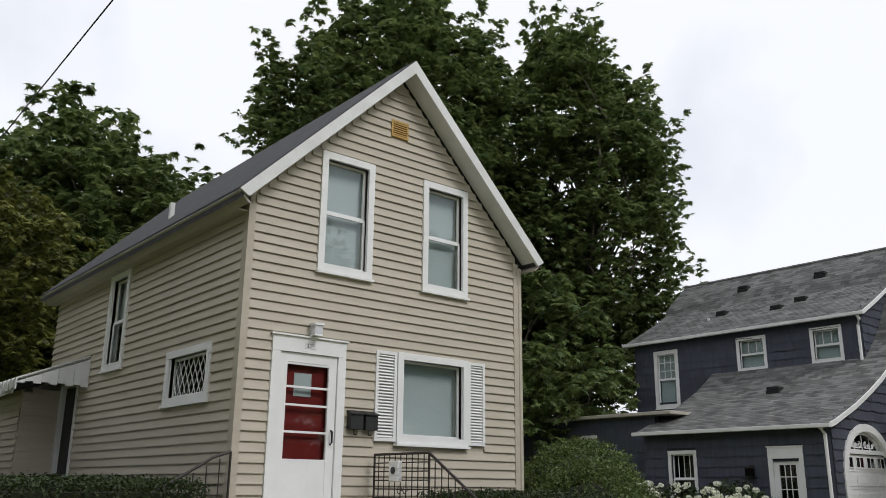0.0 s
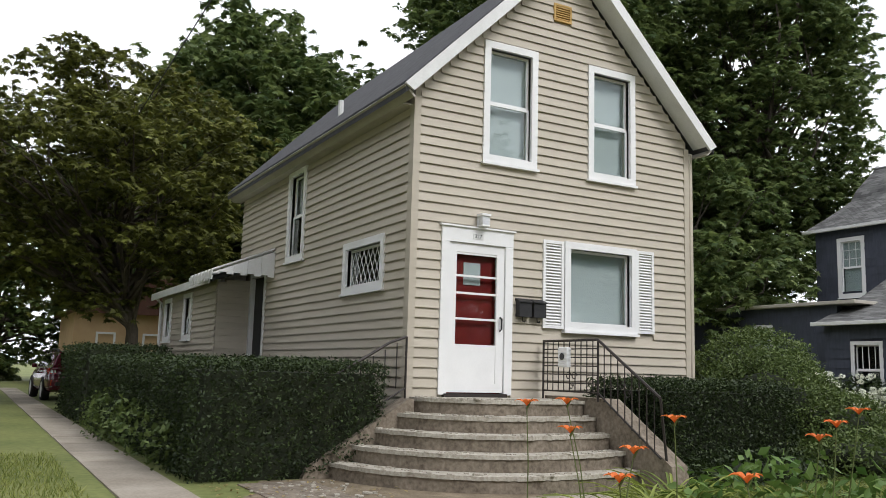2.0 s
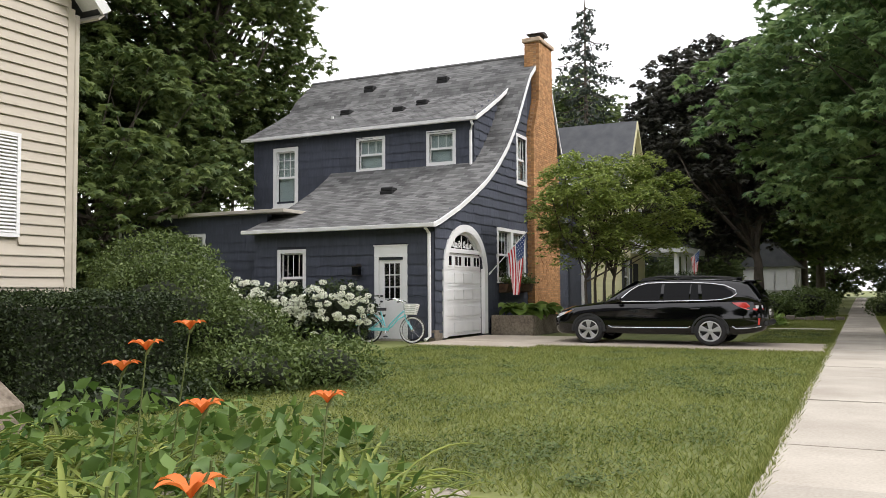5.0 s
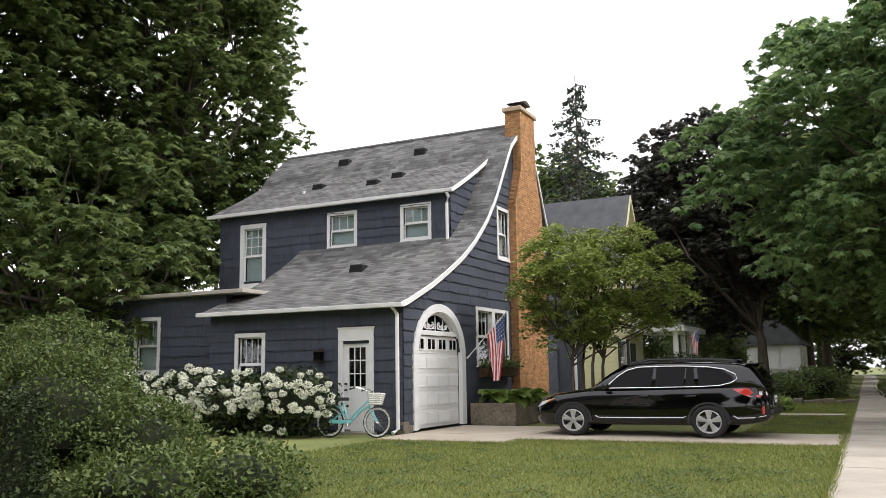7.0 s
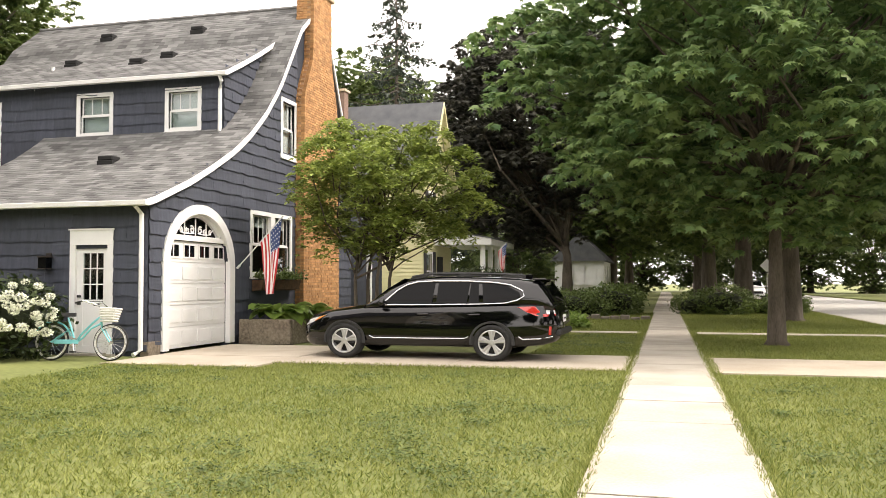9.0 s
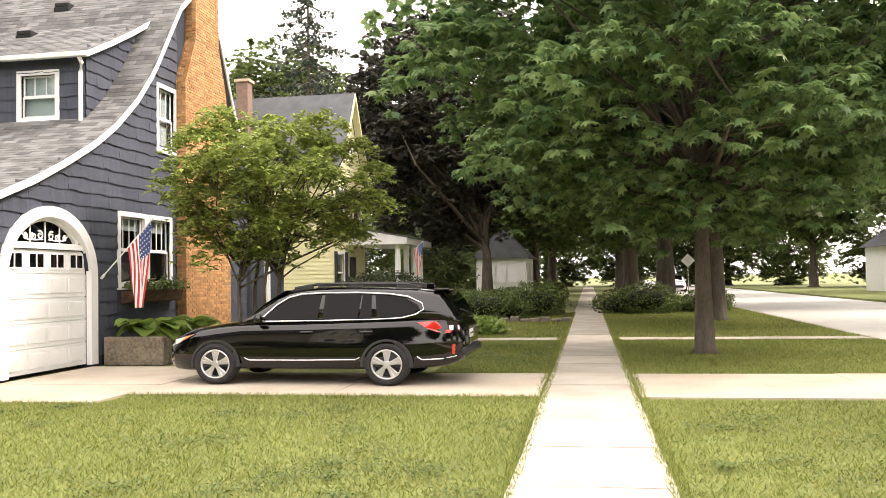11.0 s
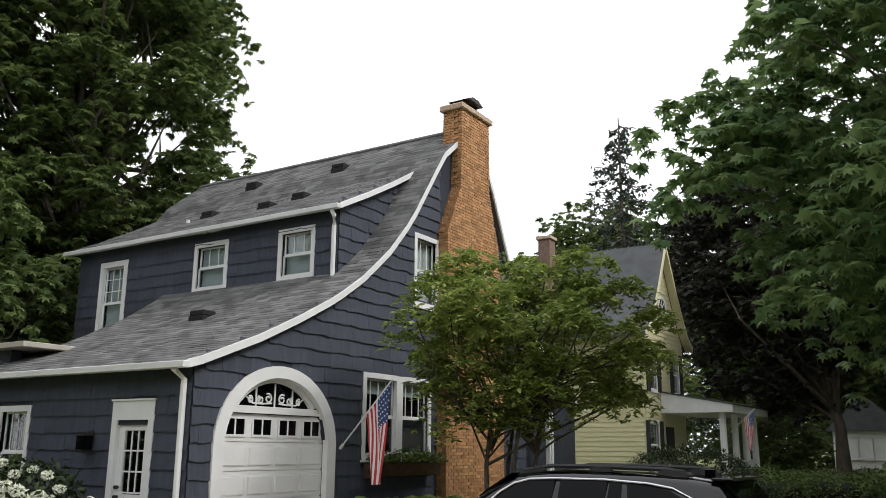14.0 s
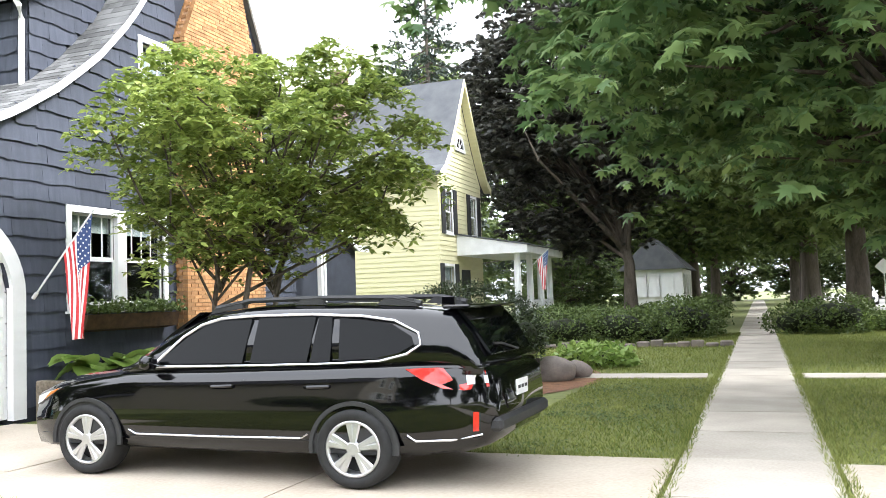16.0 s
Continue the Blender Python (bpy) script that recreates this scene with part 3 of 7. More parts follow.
box(bm, GX - 0.05, GX + 0.06, GAR[1] - 0.02, GAR[1] + 0.2, 0.06, 1.75)
garage = part("garage_door", bm, M_WHITE, blue, "white arched garage door with fanlight")
leaf_x = GX - 0.1
part("door_panel", boxes((leaf_x - 0.05, leaf_x, GAR[0], GAR[1], 0.07, 2.22)), M_WHITE, garage)
part("transom_bar", boxes((leaf_x - 0.04, GX - 0.02, GAR[0], GAR[1], 2.23, 2.34)), M_WHITE, garage)
# Dark board that stands for the shade behind the fanlight.
part("arch_shade_board", boxes((leaf_x - 0.5, leaf_x - 0.45, GAR[0] - 0.1, GAR[1] + 0.1, 2.2, 2.9)), M_DARK, garage)

# chimney
chimney = thing("chimney", "tall tan-orange brick chimney with concrete cap", "chimney", at=(-9.0, 22.6, 0))
bm = bmesh.new()
prism(bm, [(21.94, 0.0), (24.38, 0.0), (24.38, 4.9), (24.18, 6.4), (23.78, 7.5), (23.76, 9.3), (22.57, 9.3), (22.5, 7.4), (21.97, 6.3)], "x", -9.44, -8.96)
shaft = part("shaft", bm, M_MORTAR, chimney)
part("cap", boxes((-9.52, -8.88, 22.46, 23.88, 9.3, 9.44), bevel=0.02), M_CAP, chimney)
# ---- plants ----
def leaf_mesh(name, centres, size, up=0.4, shape="oval", rng=None, jitter=0.35, axes=None):
    """Leaves as small folded blades of their own at the given centres, one mesh."""
    n = len(centres)
    nrm = rng.normal(size=(n, 3)) + np.array([0, 0, up * 2])
    nrm /= np.linalg.norm(nrm, axis=1)[:, None]
    t = np.cross(nrm, rng.normal(size=(n, 3)))
    t /= np.linalg.norm(t, axis=1)[:, None] + 1e-9
    b = np.cross(nrm, t)
    s = size * (1 + jitter * rng.uniform(-1, 1, n))[:, None]
    if shape == "oval":
        pat = [(0, -0.5, 0), (0.27, -0.05, 0.08), (0, 0.55, 0), (-0.27, -0.05, 0.08)]
        tri = [(0, 1, 2), (0, 2, 3)]
    elif shape == "lobed":
        pat = [(0, -0.45, 0), (0.5, -0.22, -0.06), (0.2, 0.02, 0.04), (0.42, 0.34, -0.06), (0, 0.62, -0.08), (-0.42, 0.34, -0.06), (-0.2, 0.02, 0.04), (-0.5, -0.22, -0.06), (0.12, 0.2, 0.03), (-0.12, 0.2, 0.03)]
        tri = [(0, 1, 2), (0, 2, 6), (0, 6, 7), (2, 3, 8), (2, 8, 9), (2, 9, 6), (6, 9, 5), (8, 4, 9)]
    else:
        pat = [(0, -0.5, 0), (0.06, 0, 0.05), (0, 0.5, 0), (-0.06, 0, 0.05)]
        tri = [(0, 1, 2), (0, 2, 3)]
    if axes is not None:
        t, nrm, b, s = axes[0], axes[1], np.cross(axes[1], axes[0]), axes[2][:, None]
    k = len(pat)
    v = np.empty((n, k, 3))
    for i, (px, py, pz) in enumerate(pat):
        v[:, i] = centres + s * (b * px + t * py + nrm * pz)
    f = (np.arange(n)[:, None, None] * k + np.array(tri)[None]).reshape(-1, 3)
    me = bpy.data.meshes.new(name)
    me.vertices.add(n * k)
    me.vertices.foreach_set("co", v.reshape(-1))
    me.loops.add(len(f) * 3)
    me.loops.foreach_set("vertex_index", f.reshape(-1).astype(np.int32))
    me.polygons.add(len(f))
    me.polygons.foreach_set("loop_start", np.arange(len(f), dtype=np.int32) * 3)
    me.update(calc_edges=True)
    return me


def rosettes(name, rng, twigs, per, size, droop=0.35, shape="lobed", jitter=0.3):
    """Leaves set in drooping whorls round the twig ends, one mesh."""
    n = len(twigs) * per
    az = (np.arange(per)[None] * (2 * np.pi / per) + rng.uniform(0, 6.28, len(twigs))[:, None] + rng.normal(size=(len(twigs), per)) * 0.35).reshape(-1)
    dip = -droop + rng.normal(size=n) * 0.35
    t = np.stack([np.cos(az), np.sin(az), dip], 1)
    t /= np.linalg.norm(t, axis=1)[:, None]
    nrm = np.stack([-t[:, 0] * t[:, 2], -t[:, 1] * t[:, 2], 1 - t[:, 2] ** 2], 1) + rng.normal(size=(n, 3)) * 0.3
    nrm -= t * np.sum(nrm * t, axis=1)[:, None]
    nrm /= np.linalg.norm(nrm, axis=1)[:, None]
    s = size * (1 + jitter * rng.uniform(-1, 1, n))
    centres = np.repeat(twigs, per, axis=0) + t * (s * rng.uniform(0.35, 0.75, n))[:, None]
    return leaf_mesh(name, centres, size, shape=shape, rng=rng, axes=(t, nrm, s))


def pads(rng, centre, radii, n, size, inner=0.25, flat=0.5):
    """Leafy boughs spread through an egg: their middles and radii, most of them near its skin."""
    out = []
    for i in range(n):
        z = 1 - 2 * (i + 0.5) / n
        a = i * 2.39996 + rng.uniform(-0.5, 0.5)
        z = min(1, max(-1, z + rng.normal() * 0.08))
        d = np.array([math.sqrt(1 - z * z) * math.cos(a), math.sqrt(1 - z * z) * math.sin(a), z])
        rho = rng.uniform(0.35, 0.7) if rng.uniform() < inner else rng.uniform(0.74, 1.04)
        k = size * rng.uniform(0.65, 1.4)
        out.append((np.array(centre) + d * np.array(radii) * rho, k, k * flat, d))
    return out


def pad_twigs(rng, boughs, per, spire=0.0):
    """Twig ends over the domed top of each bough; with spire, some shoots stand up from it."""
    out = []
    for c, a, h, d in boughs:
        k = max(4, int(per * a * a))
        r = np.sqrt(rng.uniform(0, 1, k)) * (1 + 0.18 * rng.normal(size=k))
        ang = rng.uniform(0, 6.28, k)
        p = np.stack([a * r * np.cos(ang), a * r * np.sin(ang), h * (0.55 - 1.0 * r * r) + rng.normal(size=k) * h * 0.22], 1)
        p[:, :2] += d[:2] * (0.25 * a)
        if spire:
            m = int(k * spire)
            for q in range(3):
                o = rng.normal(size=2) * a * 0.45
                u = rng.uniform(0, 1, m // 3)
                w = 0.26 * a * (1 - 0.8 * u)
                p = np.concatenate([p, np.stack([o[0] + d[0] * u * a * 0.5 + rng.normal(size=m // 3) * w, o[1] + d[1] * u * a * 0.5 + rng.normal(size=m // 3) * w, h * 0.4 + u * a * rng.uniform(0.9, 1.6)], 1)])
        out.append(np.array(c) + p)
    return np.concatenate(out)


def bough_tree(name, label, base, trunk_h, trunk_r, centre, radii, material, seed, boughs=150, bough=1.1, twigs=40, whorl=6, leaf=0.2, spire=0.0, flat=0.55, inner=0.25, droop=0.6, shape="lobed", stems=1, limb=0.3, lean=(0, 0), category="tree", group=""):
    """A tree of separate leafy boughs, each on a limb of its own, with gaps between them."""
    rng = np.random.default_rng(seed)
    ob = thing(name, label, category, group=group)
    c = Vector((centre[0] - base[0], centre[1] - base[1], centre[2]))
    made = pads(rng, c, radii, boughs, bough, inner, flat)
    bm, forks = bmesh.new(), []
    for s in range(stems):
        a = s * 6.28 / stems + 0.6
        off = Vector((math.cos(a), math.sin(a), 0)) * (0.0 if stems == 1 else trunk_r * 2.2)
        fork = off * 3 + Vector((lean[0], lean[1], trunk_h))
        tube(bm, [off * 0.7 + Vector((0, 0, -0.1)), off + Vector((0, 0, 0.12)), off * 1.5 + fork * 0.45, fork, fork.lerp(c, 0.55) + off * 2], trunk_r * 1.25, 10, trunk_r * 0.4)
        forks.append(fork)
    for v in bm.verts:
        if v.co.z < 0.0:
            v.co.x *= 1.5
            v.co.y *= 1.5
    part("trunk", bm, M_BARK, ob, smooth=True)
    bm = bmesh.new()
    for k, (pc, a, h, d) in enumerate(made):
        if k % 2 and boughs > 90:
            continue
        p2 = Vector(pc) - Vector((0, 0, h * 0.2))
        p0 = forks[k % stems].lerp(c, rng.uniform(0.0, 0.75))
        mid = p0.lerp(p2, 0.55) + Vector((rng.normal(), rng.normal(), rng.uniform(-0.5, 0.6))) * 0.12 * (p2 - p0).length
        tube(bm, [p0, p0.lerp(mid, 0.5) + Vector((0, 0, 0.04)), mid, p2], trunk_r * limb * rng.uniform(0.7, 1.2), 5, 0.012, caps=False)
    part("branching", bm, M_BARK, ob)
    attach("crown", rosettes("crown", rng, pad_twigs(rng, made, twigs, spire), whorl, leaf, droop, shape), material, ob)
    ob.location = base
    return ob


def cloud(rng, lumps, twigs, per, spread, hollow=0.55, droop=0.0):
    """Leaf centres: twigs spread through the outer part of each lump (centre, radii), leaves clustered round each twig."""
    vol = np.array([abs(r[0] * r[1] * r[2]) ** 0.67 for _, r in lumps])
    out = []
    for (c, r), w in zip(lumps, vol / vol.sum()):
        k = max(3, int(twigs * w))
        d = rng.normal(size=(k, 3))
        d /= np.linalg.norm(d, axis=1)[:, None]
        rad = hollow + (1.04 - hollow) * rng.uniform(0, 1, k) ** 0.6
        tw = np.array(c) + d * rad[:, None] * np.array(r)
        off = rng.normal(size=(k, per, 3)) * spread * np.array([1, 1, 0.6])
        off[:, :, 2] -= droop * np.abs(rng.normal(size=(k, per)))
        out.append((tw[:, None, :] + off).reshape(-1, 3))
    return np.concatenate(out)


def bush(name, label, lumps, material, seed, count, leaf, spread=0.09, core=True, category="bush", group="", shape="oval", up=0.5):
    rng = np.random.default_rng(seed)
    c = np.mean([l[0] for l in lumps], axis=0)
    ob = thing(name, label, category, at=(float(c[0]), float(c[1]), 0), group=group)
    # Near-black solids paint the unlit middle of the bush behind its leaves.
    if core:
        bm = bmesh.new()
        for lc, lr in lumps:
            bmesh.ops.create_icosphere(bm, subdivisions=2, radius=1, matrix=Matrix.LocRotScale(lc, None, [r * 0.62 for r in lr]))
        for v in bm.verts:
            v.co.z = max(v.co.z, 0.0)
        part("shade_core", bm, M_SOIL_AND_SHADE, ob)
    pts = cloud(rng, lumps, count // 6, 6, spread, 0.8)
    pts = pts[pts[:, 2] > 0.02]
    attach("foliage", leaf_mesh("foliage", pts, leaf, up=up, rng=rng, shape=shape), material, ob)
    return ob


def hedge(name, label, x0, x1, y0, y1, h, seed, count, leaf=0.06, material=None, group="clipped hedges"):
    """A clipped block: a near-black shade core and leaves all over its uneven faces."""
    rng = np.random.default_rng(seed)
    ob = thing(name, label, "hedge", at=((x0 + x1) / 2, (y0 + y1) / 2, 0), group=group)
    part("shade_core", boxes((x0 + 0.1, x1 - 0.1, y0 + 0.1, y1 - 0.1, 0, h - 0.1)), M_SOIL_AND_SHADE, ob)
    areas = np.array([(x1 - x0) * (y1 - y0), (x1 - x0) * h, (x1 - x0) * h, (y1 - y0) * h, (y1 - y0) * h])
    which = rng.choice(5, count, p=areas / areas.sum())
    u, v = rng.uniform(0, 1, count), rng.uniform(0, 1, count)
    p = np.empty((count, 3))
    X, Y = x0 + (x1 - x0) * u, y0 + (y1 - y0) * v
    for k, (a, b, c) in enumerate(((X, Y, np.full(count, h)), (X, np.full(count, y0), h * v), (X, np.full(count, y1), h * v),
                                   (np.full(count, x0), y0 + (y1 - y0) * u, h * v), (np.full(count, x1), y0 + (y1 - y0) * u, h * v))):
        sel = which == k
        p[sel] = np.stack([a, b, c], 1)[sel]
    wob = np.array([noise.noise(Vector((q[0] * 1.7, q[1] * 1.7, q[2] * 1.7 + seed))) for q in p[::1]]) if count < 60000 else np.zeros(count)
    p += rng.normal(size=(count, 3)) * 0.035
    mid = np.array([(x0 + x1) / 2, (y0 + y1) / 2, h / 2])
    out = p - mid
    out /= np.linalg.norm(out, axis=1)[:, None]
    p += out * (wob * 0.09)[:, None]
    attach("foliage", leaf_mesh("foliage", p[p[:, 2] > 0.01], leaf, up=0.5, rng=rng), material or M_LEAF_BOX, ob)
    return ob


bough_tree("street_tree", "young maple with dense green crown beside the sidewalk", (2.45, 21.0, 0), 2.6, 0.2, (2.5, 21.3, 6.5), (5.1, 4.7, 3.9), M_LEAF_MAPLE, 3, 230, 1.0, 40, 6, 0.21, group="street trees")
old = bough_tree("old_tree", "thick old maple trunk with high crown by the street", (3.9, 46, 0), 5, 0.5, (4, 46.5, 10), (7, 7, 6.0), M_LEAF_DARK, 5, 120, 1.8, 16, 6, 0.42, group="street trees")
for ox, oy, turn, big in ((2.7, 55, 80, 1.0), (3.4, 72, 150, 1.1), (-4.5, 80, 230, 1.1), (3.5, 95, 300, 1.1), (-4, 105, 20, 1.2), (4.4, 33.5, 200, 0.8)):
    copy_thing(old, pose(ox, oy, 0, rz=turn) @ Matrix.Scale(big, 4))
bough_tree("maple_tree", "large maple with dark bronze leaves near the sidewalk", (-4.9, 47.0, 0), 2.8, 0.36, (-6.8, 47.5, 9.6), (4.9, 4.9, 6.2), M_LEAF_PURPLE, 7, 230, 1.15, 34, 6, 0.26, group="yard trees")
bough_tree("yard_tree", "tall green tree rising behind the beige house", (-27.5, 15, 0), 7, 0.5, (-27.5, 15, 14.2), (4.9, 4.9, 8.0), M_LEAF_DARK, 8, 210, 1.25, 28, 6, 0.26, spire=0.6, group="yard trees")
bough_tree("yard_tree", "tall green tree with ragged crown beyond the flat roof", (-23.4, 23.0, 0), 6, 0.5, (-23.6, 23.0, 13.2), (4.0, 4.0, 8.9), M_LEAF_DARK, 9, 200, 1.15, 30, 6, 0.25, spire=0.5, group="yard trees")
mid = bough_tree("yard_tree", "dark leafy tree filling the yard behind the houses", (-32.7, 4.2, 0), 3, 0.4, (-32.7, 4.5, 9.3), (4.6, 4.8, 5.3), M_LEAF_DARK, 10, 150, 1.3, 24, 6, 0.29, spire=0.6, group="yard trees")
low = bough_tree("yard_tree", "low dense dark tree between the two houses", (-22, 16.5, 0), 1, 0.25, (-22, 16.5, 4.6), (4.2, 4.5, 4.5), M_LEAF_DARK, 14, 130, 1.1, 26, 6, 0.26, inner=0.15, group="yard trees")
for ox, oy, turn, big in ((-29, 21, 130, 1.35), (-33, 12, 200, 1.3)):
    copy_thing(low, pose(ox, oy, 0, rz=turn) @ Matrix.Scale(big, 4))
bough_tree("olive_tree", "spreading tree with yellow-green and dark leaves", (-25.6, -1.2, 0), 2.2, 0.28, (-25.6, -2.6, 6.6), (4.5, 4.4, 3.7), M_LEAF_OLIVE, 11, 190, 0.95, 42, 6, 0.18, group="yard trees")
bough_tree("lilac_tree", "small multi-stemmed tree with yellow-green leaves by the chimney", (-6.2, 19.5, 0), 1.45, 0.06, (-5.95, 19.7, 3.5), (2.1, 2.0, 1.6), M_LEAF_LILAC, 12, 120, 0.42, 300, 6, 0.105, flat=0.6, inner=0.3, droop=0.25, shape="oval", stems=4, limb=0.4)
# trees beyond the street and round the block
# Unseen southern and eastern ones are added for side-wall shade and reflections.
for ox, oy, turn, big in ((24, -22, 0, 1.0), (27, -2, 70, 1.2), (24, 16, 130, 1.1), (28, 34, 190, 1.2), (24, 52, 250, 1.1), (27, 74, 310, 1.3), (23, 96, 40, 1.2), (18, 118, 100, 1.2), (8, 135, 160, 1.4), (-6, 132, 220, 1.4), (-20, 120, 280, 1.4),
                          (-16, 88, 330, 1.2), (-24, 70, 20, 1.3), (-48, 20, 200, 1.2), (-56, 4, 260, 1.1), (-60, -10, 320, 1.2), (-40, -16, 30, 1.1), (-24, -18, 90, 1.15), (-12, -20, 200, 1.1), (2, -26, 150, 1.1)):
    copy_thing(mid, pose(ox, oy, 0, rz=turn) @ Matrix.Scale(big, 4))
for ox, oy, turn, big in ((-3, 124, 0, 1.0), (5, 128, 50, 1.1), (13, 122, 100, 1.2), (24, 112, 150, 1.2), (30, 92, 200, 1.2), (32, 60, 250, 1.2), (30, 44, 300, 1.1), (31, 24, 350, 1.2), (30, 6, 40, 1.1), (29, -14, 90, 1.2),
                          (-12, 116, 140, 1.2), (-22, 100, 190, 1.2), (-28, 84, 240, 1.2), (-20, 62, 290, 1.0), (-58, -4, 30, 1.2), (-62, 10, 80, 1.2), (-50, -14, 130, 1.1), (16, 118, 20, 1.2), (-36, -22, 70, 1.1), (-14, -26, 110, 1.1), (16, -24, 160, 1.1), (-9.5, 56, 30, 0.5), (-10.5, 62, 80, 0.55), (-8.2, 76, 10, 0.6)):
    copy_thing(low, pose(ox, oy, 0, rz=turn) @ Matrix.Scale(big, 4))
hedge("hedge", "dark clipped hedge along the side walk", -14.6, -8.5, -3.2, -0.95, 1.3, 21, 58000, 0.044)
hedge("hedge", "dark clipped hedge block beyond the first", -17.5, -14.7, -3.2, -1.5, 1.35, 22, 20000, 0.05)
hedge("hedge", "taller dark clipped hedge at the back", -22.5, -17.8, -3.3, -1.6, 1.6, 23, 12000)
hedge("hedge", "low dark clipped hedge beside the steps", -8.5, -6.9, 2.15, 4.4, 1.18, 24, 34000, 0.042)
bush("round_shrub", "rounded green shrub in front of the corner", [((-8.4, 5.6, 0.85), (1.1, 0.95, 0.9)), ((-9.4, 6.5, 1.4), (1.0, 0.95, 0.75)), ((-7.6, 6.2, 0.55), (0.75, 0.75, 0.6))], M_LEAF_SHRUB, 25, 34000, 0.052, 0.05)
bush("hydrangea_bush", "wide hydrangea bush along the navy wall", [((-16.2, 14.6, 0.62), (0.9, 0.8, 0.75)), ((-14.4, 14.5, 0.7), (1.0, 0.8, 0.8)), ((-13.0, 14.4, 0.65), (0.9, 0.8, 0.75)), ((-11.3, 14.35, 0.68), (1.0, 0.75, 0.8))], M_LEAF_BOX, 26, 9000, 0.11)
bush("yew_bush", "rounded dark green yew by the path", [((-5.1, 25.4, 0.85), (1.5, 1.2, 0.95))], M_LEAF_BOX, 27, 16000, 0.055, 0.05)

# ---- car ----
M_CARPAINT = surf("black_car_paint", (0.0016, 0.0016, 0.002), (0.0024, 0.0024, 0.003), 3, 300, 0.06, 0.0, spec=0.45, coat=0.3)
M_CARGLASS = surf("tinted_car_glass", (0.0022, 0.0026, 0.003), (0.003, 0.0036, 0.004), 2, 20, 0.02, 0.0, spec=0.13)
M_CHROME = surf("bright_metal", (0.62, 0.63, 0.65), (0.70, 0.71, 0.73), 8, 60, 0.22, 0.0, metal=1.0)
M_RIM = surf("silver_wheel_metal", (0.55, 0.55, 0.56), (0.66, 0.66, 0.67), 8, 60, 0.35, 0.0, metal=0.8)
M_TYRE = surf("tyre_rubber", (0.010, 0.010, 0.010), (0.022, 0.022, 0.022), 14, 90, 0.85, 0.3)
M_TAIL = surf("red_tail_lamp", (0.42, 0.012, 0.008), (0.58, 0.03, 0.02), 10, 60, 0.15, 0.0, coat=1.0)
M_LAMP = surf("clear_lamp", (0.55, 0.56, 0.58), (0.75, 0.76, 0.78), 18, 60, 0.12, 0.0, coat=1.0)
M_AMBER = surf("amber_lamp", (0.60, 0.18, 0.04), (0.70, 0.26, 0.07), 10, 60, 0.2, 0.0, coat=1.0)
M_CLAD = surf("grey_black_cladding", (0.018, 0.018, 0.019), (0.032, 0.032, 0.033), 12, 120, 0.65, 0.15)
CU = (0.0, 0.06, 0.2, 0.5, 0.95, 1.35, 2.4, 3.6, 4.2, 4.55, 4.72, 4.82)
CW = (0.50, 0.66, 0.80, 0.88, 0.905, 0.91, 0.915, 0.915, 0.90, 0.85, 0.77, 0.64)
CB = (0.34, 0.26, 0.22, 0.22, 0.24, 0.25, 0.25, 0.25, 0.27, 0.31, 0.36, 0.44)
CS = (0.60, 0.68, 0.78, 0.88, 0.94, 0.985, 1.00, 1.03, 1.05, 1.05, 1.02, 0.93)
CT = (0.63, 0.73, 0.84, 0.94, 1.01, 1.07, 1.06, 1.07, 1.09, 1.08, 1.05, 0.95)


def car_w(u):
    return float(np.interp(u, CU, CW))


def car_roof(u):
    return float(np.interp(u, (1.28, 1.7, 2.05, 2.4, 2.8, 3.5, 4.1, 4.45, 4.60, 4.74), (1.03, 1.34, 1.53, 1.58, 1.595, 1.585, 1.55, 1.50, 1.32, 1.06)))


def cabin_half(u, z):
    base = 0.83 - 0.05 * max(0, (u - 4.0) / 0.8)
    return base - 0.36 * max(0.0, z - 1.02) ** 1.05


def loft(bm, sections):
    """Skins half sections (v, z) at each u, mirrored to both sides."""
    rows = []
    for u, sec in sections:
        left = [bm.verts.new((u, -v, z)) for v, z in sec]
        right = [bm.verts.new((u, v, z)) for v, z in sec]
        rows.append(left[::-1] + right)
    for a, b in zip(rows, rows[1:]):
        for i in range(len(a) - 1):
            bm.faces.new((a[i], a[i + 1], b[i + 1], b[i]))
    for r, flip in ((rows[0], True), (rows[-1], False)):
        bm.faces.new(r[::-1] if flip else r)
    bmesh.ops.remove_doubles(bm, verts=bm.verts[:], dist=0.0005)
    bmesh.ops.recalc_face_normals(bm, faces=bm.faces[:])
    return bm


def body_section(u):
    w, b, s, t = (float(np.interp(u, CU, c)) for c in (CW, CB, CS, CT))
    return [(0.0, b), (w - 0.16, b), (w - 0.05, b + 0.05), (w - 0.012, b + 0.16), (w, b + 0.30), (w - 0.004, s - 0.22), (w - 0.035, s - 0.10), (w - 0.05, s - 0.02),
            (w - 0.085, s), (w * 0.72, t - 0.012), (w * 0.35, t), (0.0, t)]


def cabin_section(u):
    r = car_roof(u)
    h0, h1 = cabin_half(u, 0.98), cabin_half(u, r)
    lo = 0.97
    return [(h0, lo), (cabin_half(u, lo + (r - lo) * 0.5), lo + (r - lo) * 0.5), (h1 + 0.02, r - min(0.09, (r - lo) * 0.3)), (h1 - 0.06, r - 0.012), (h1 * 0.55, r + 0.012), (0.0, r + 0.02)]


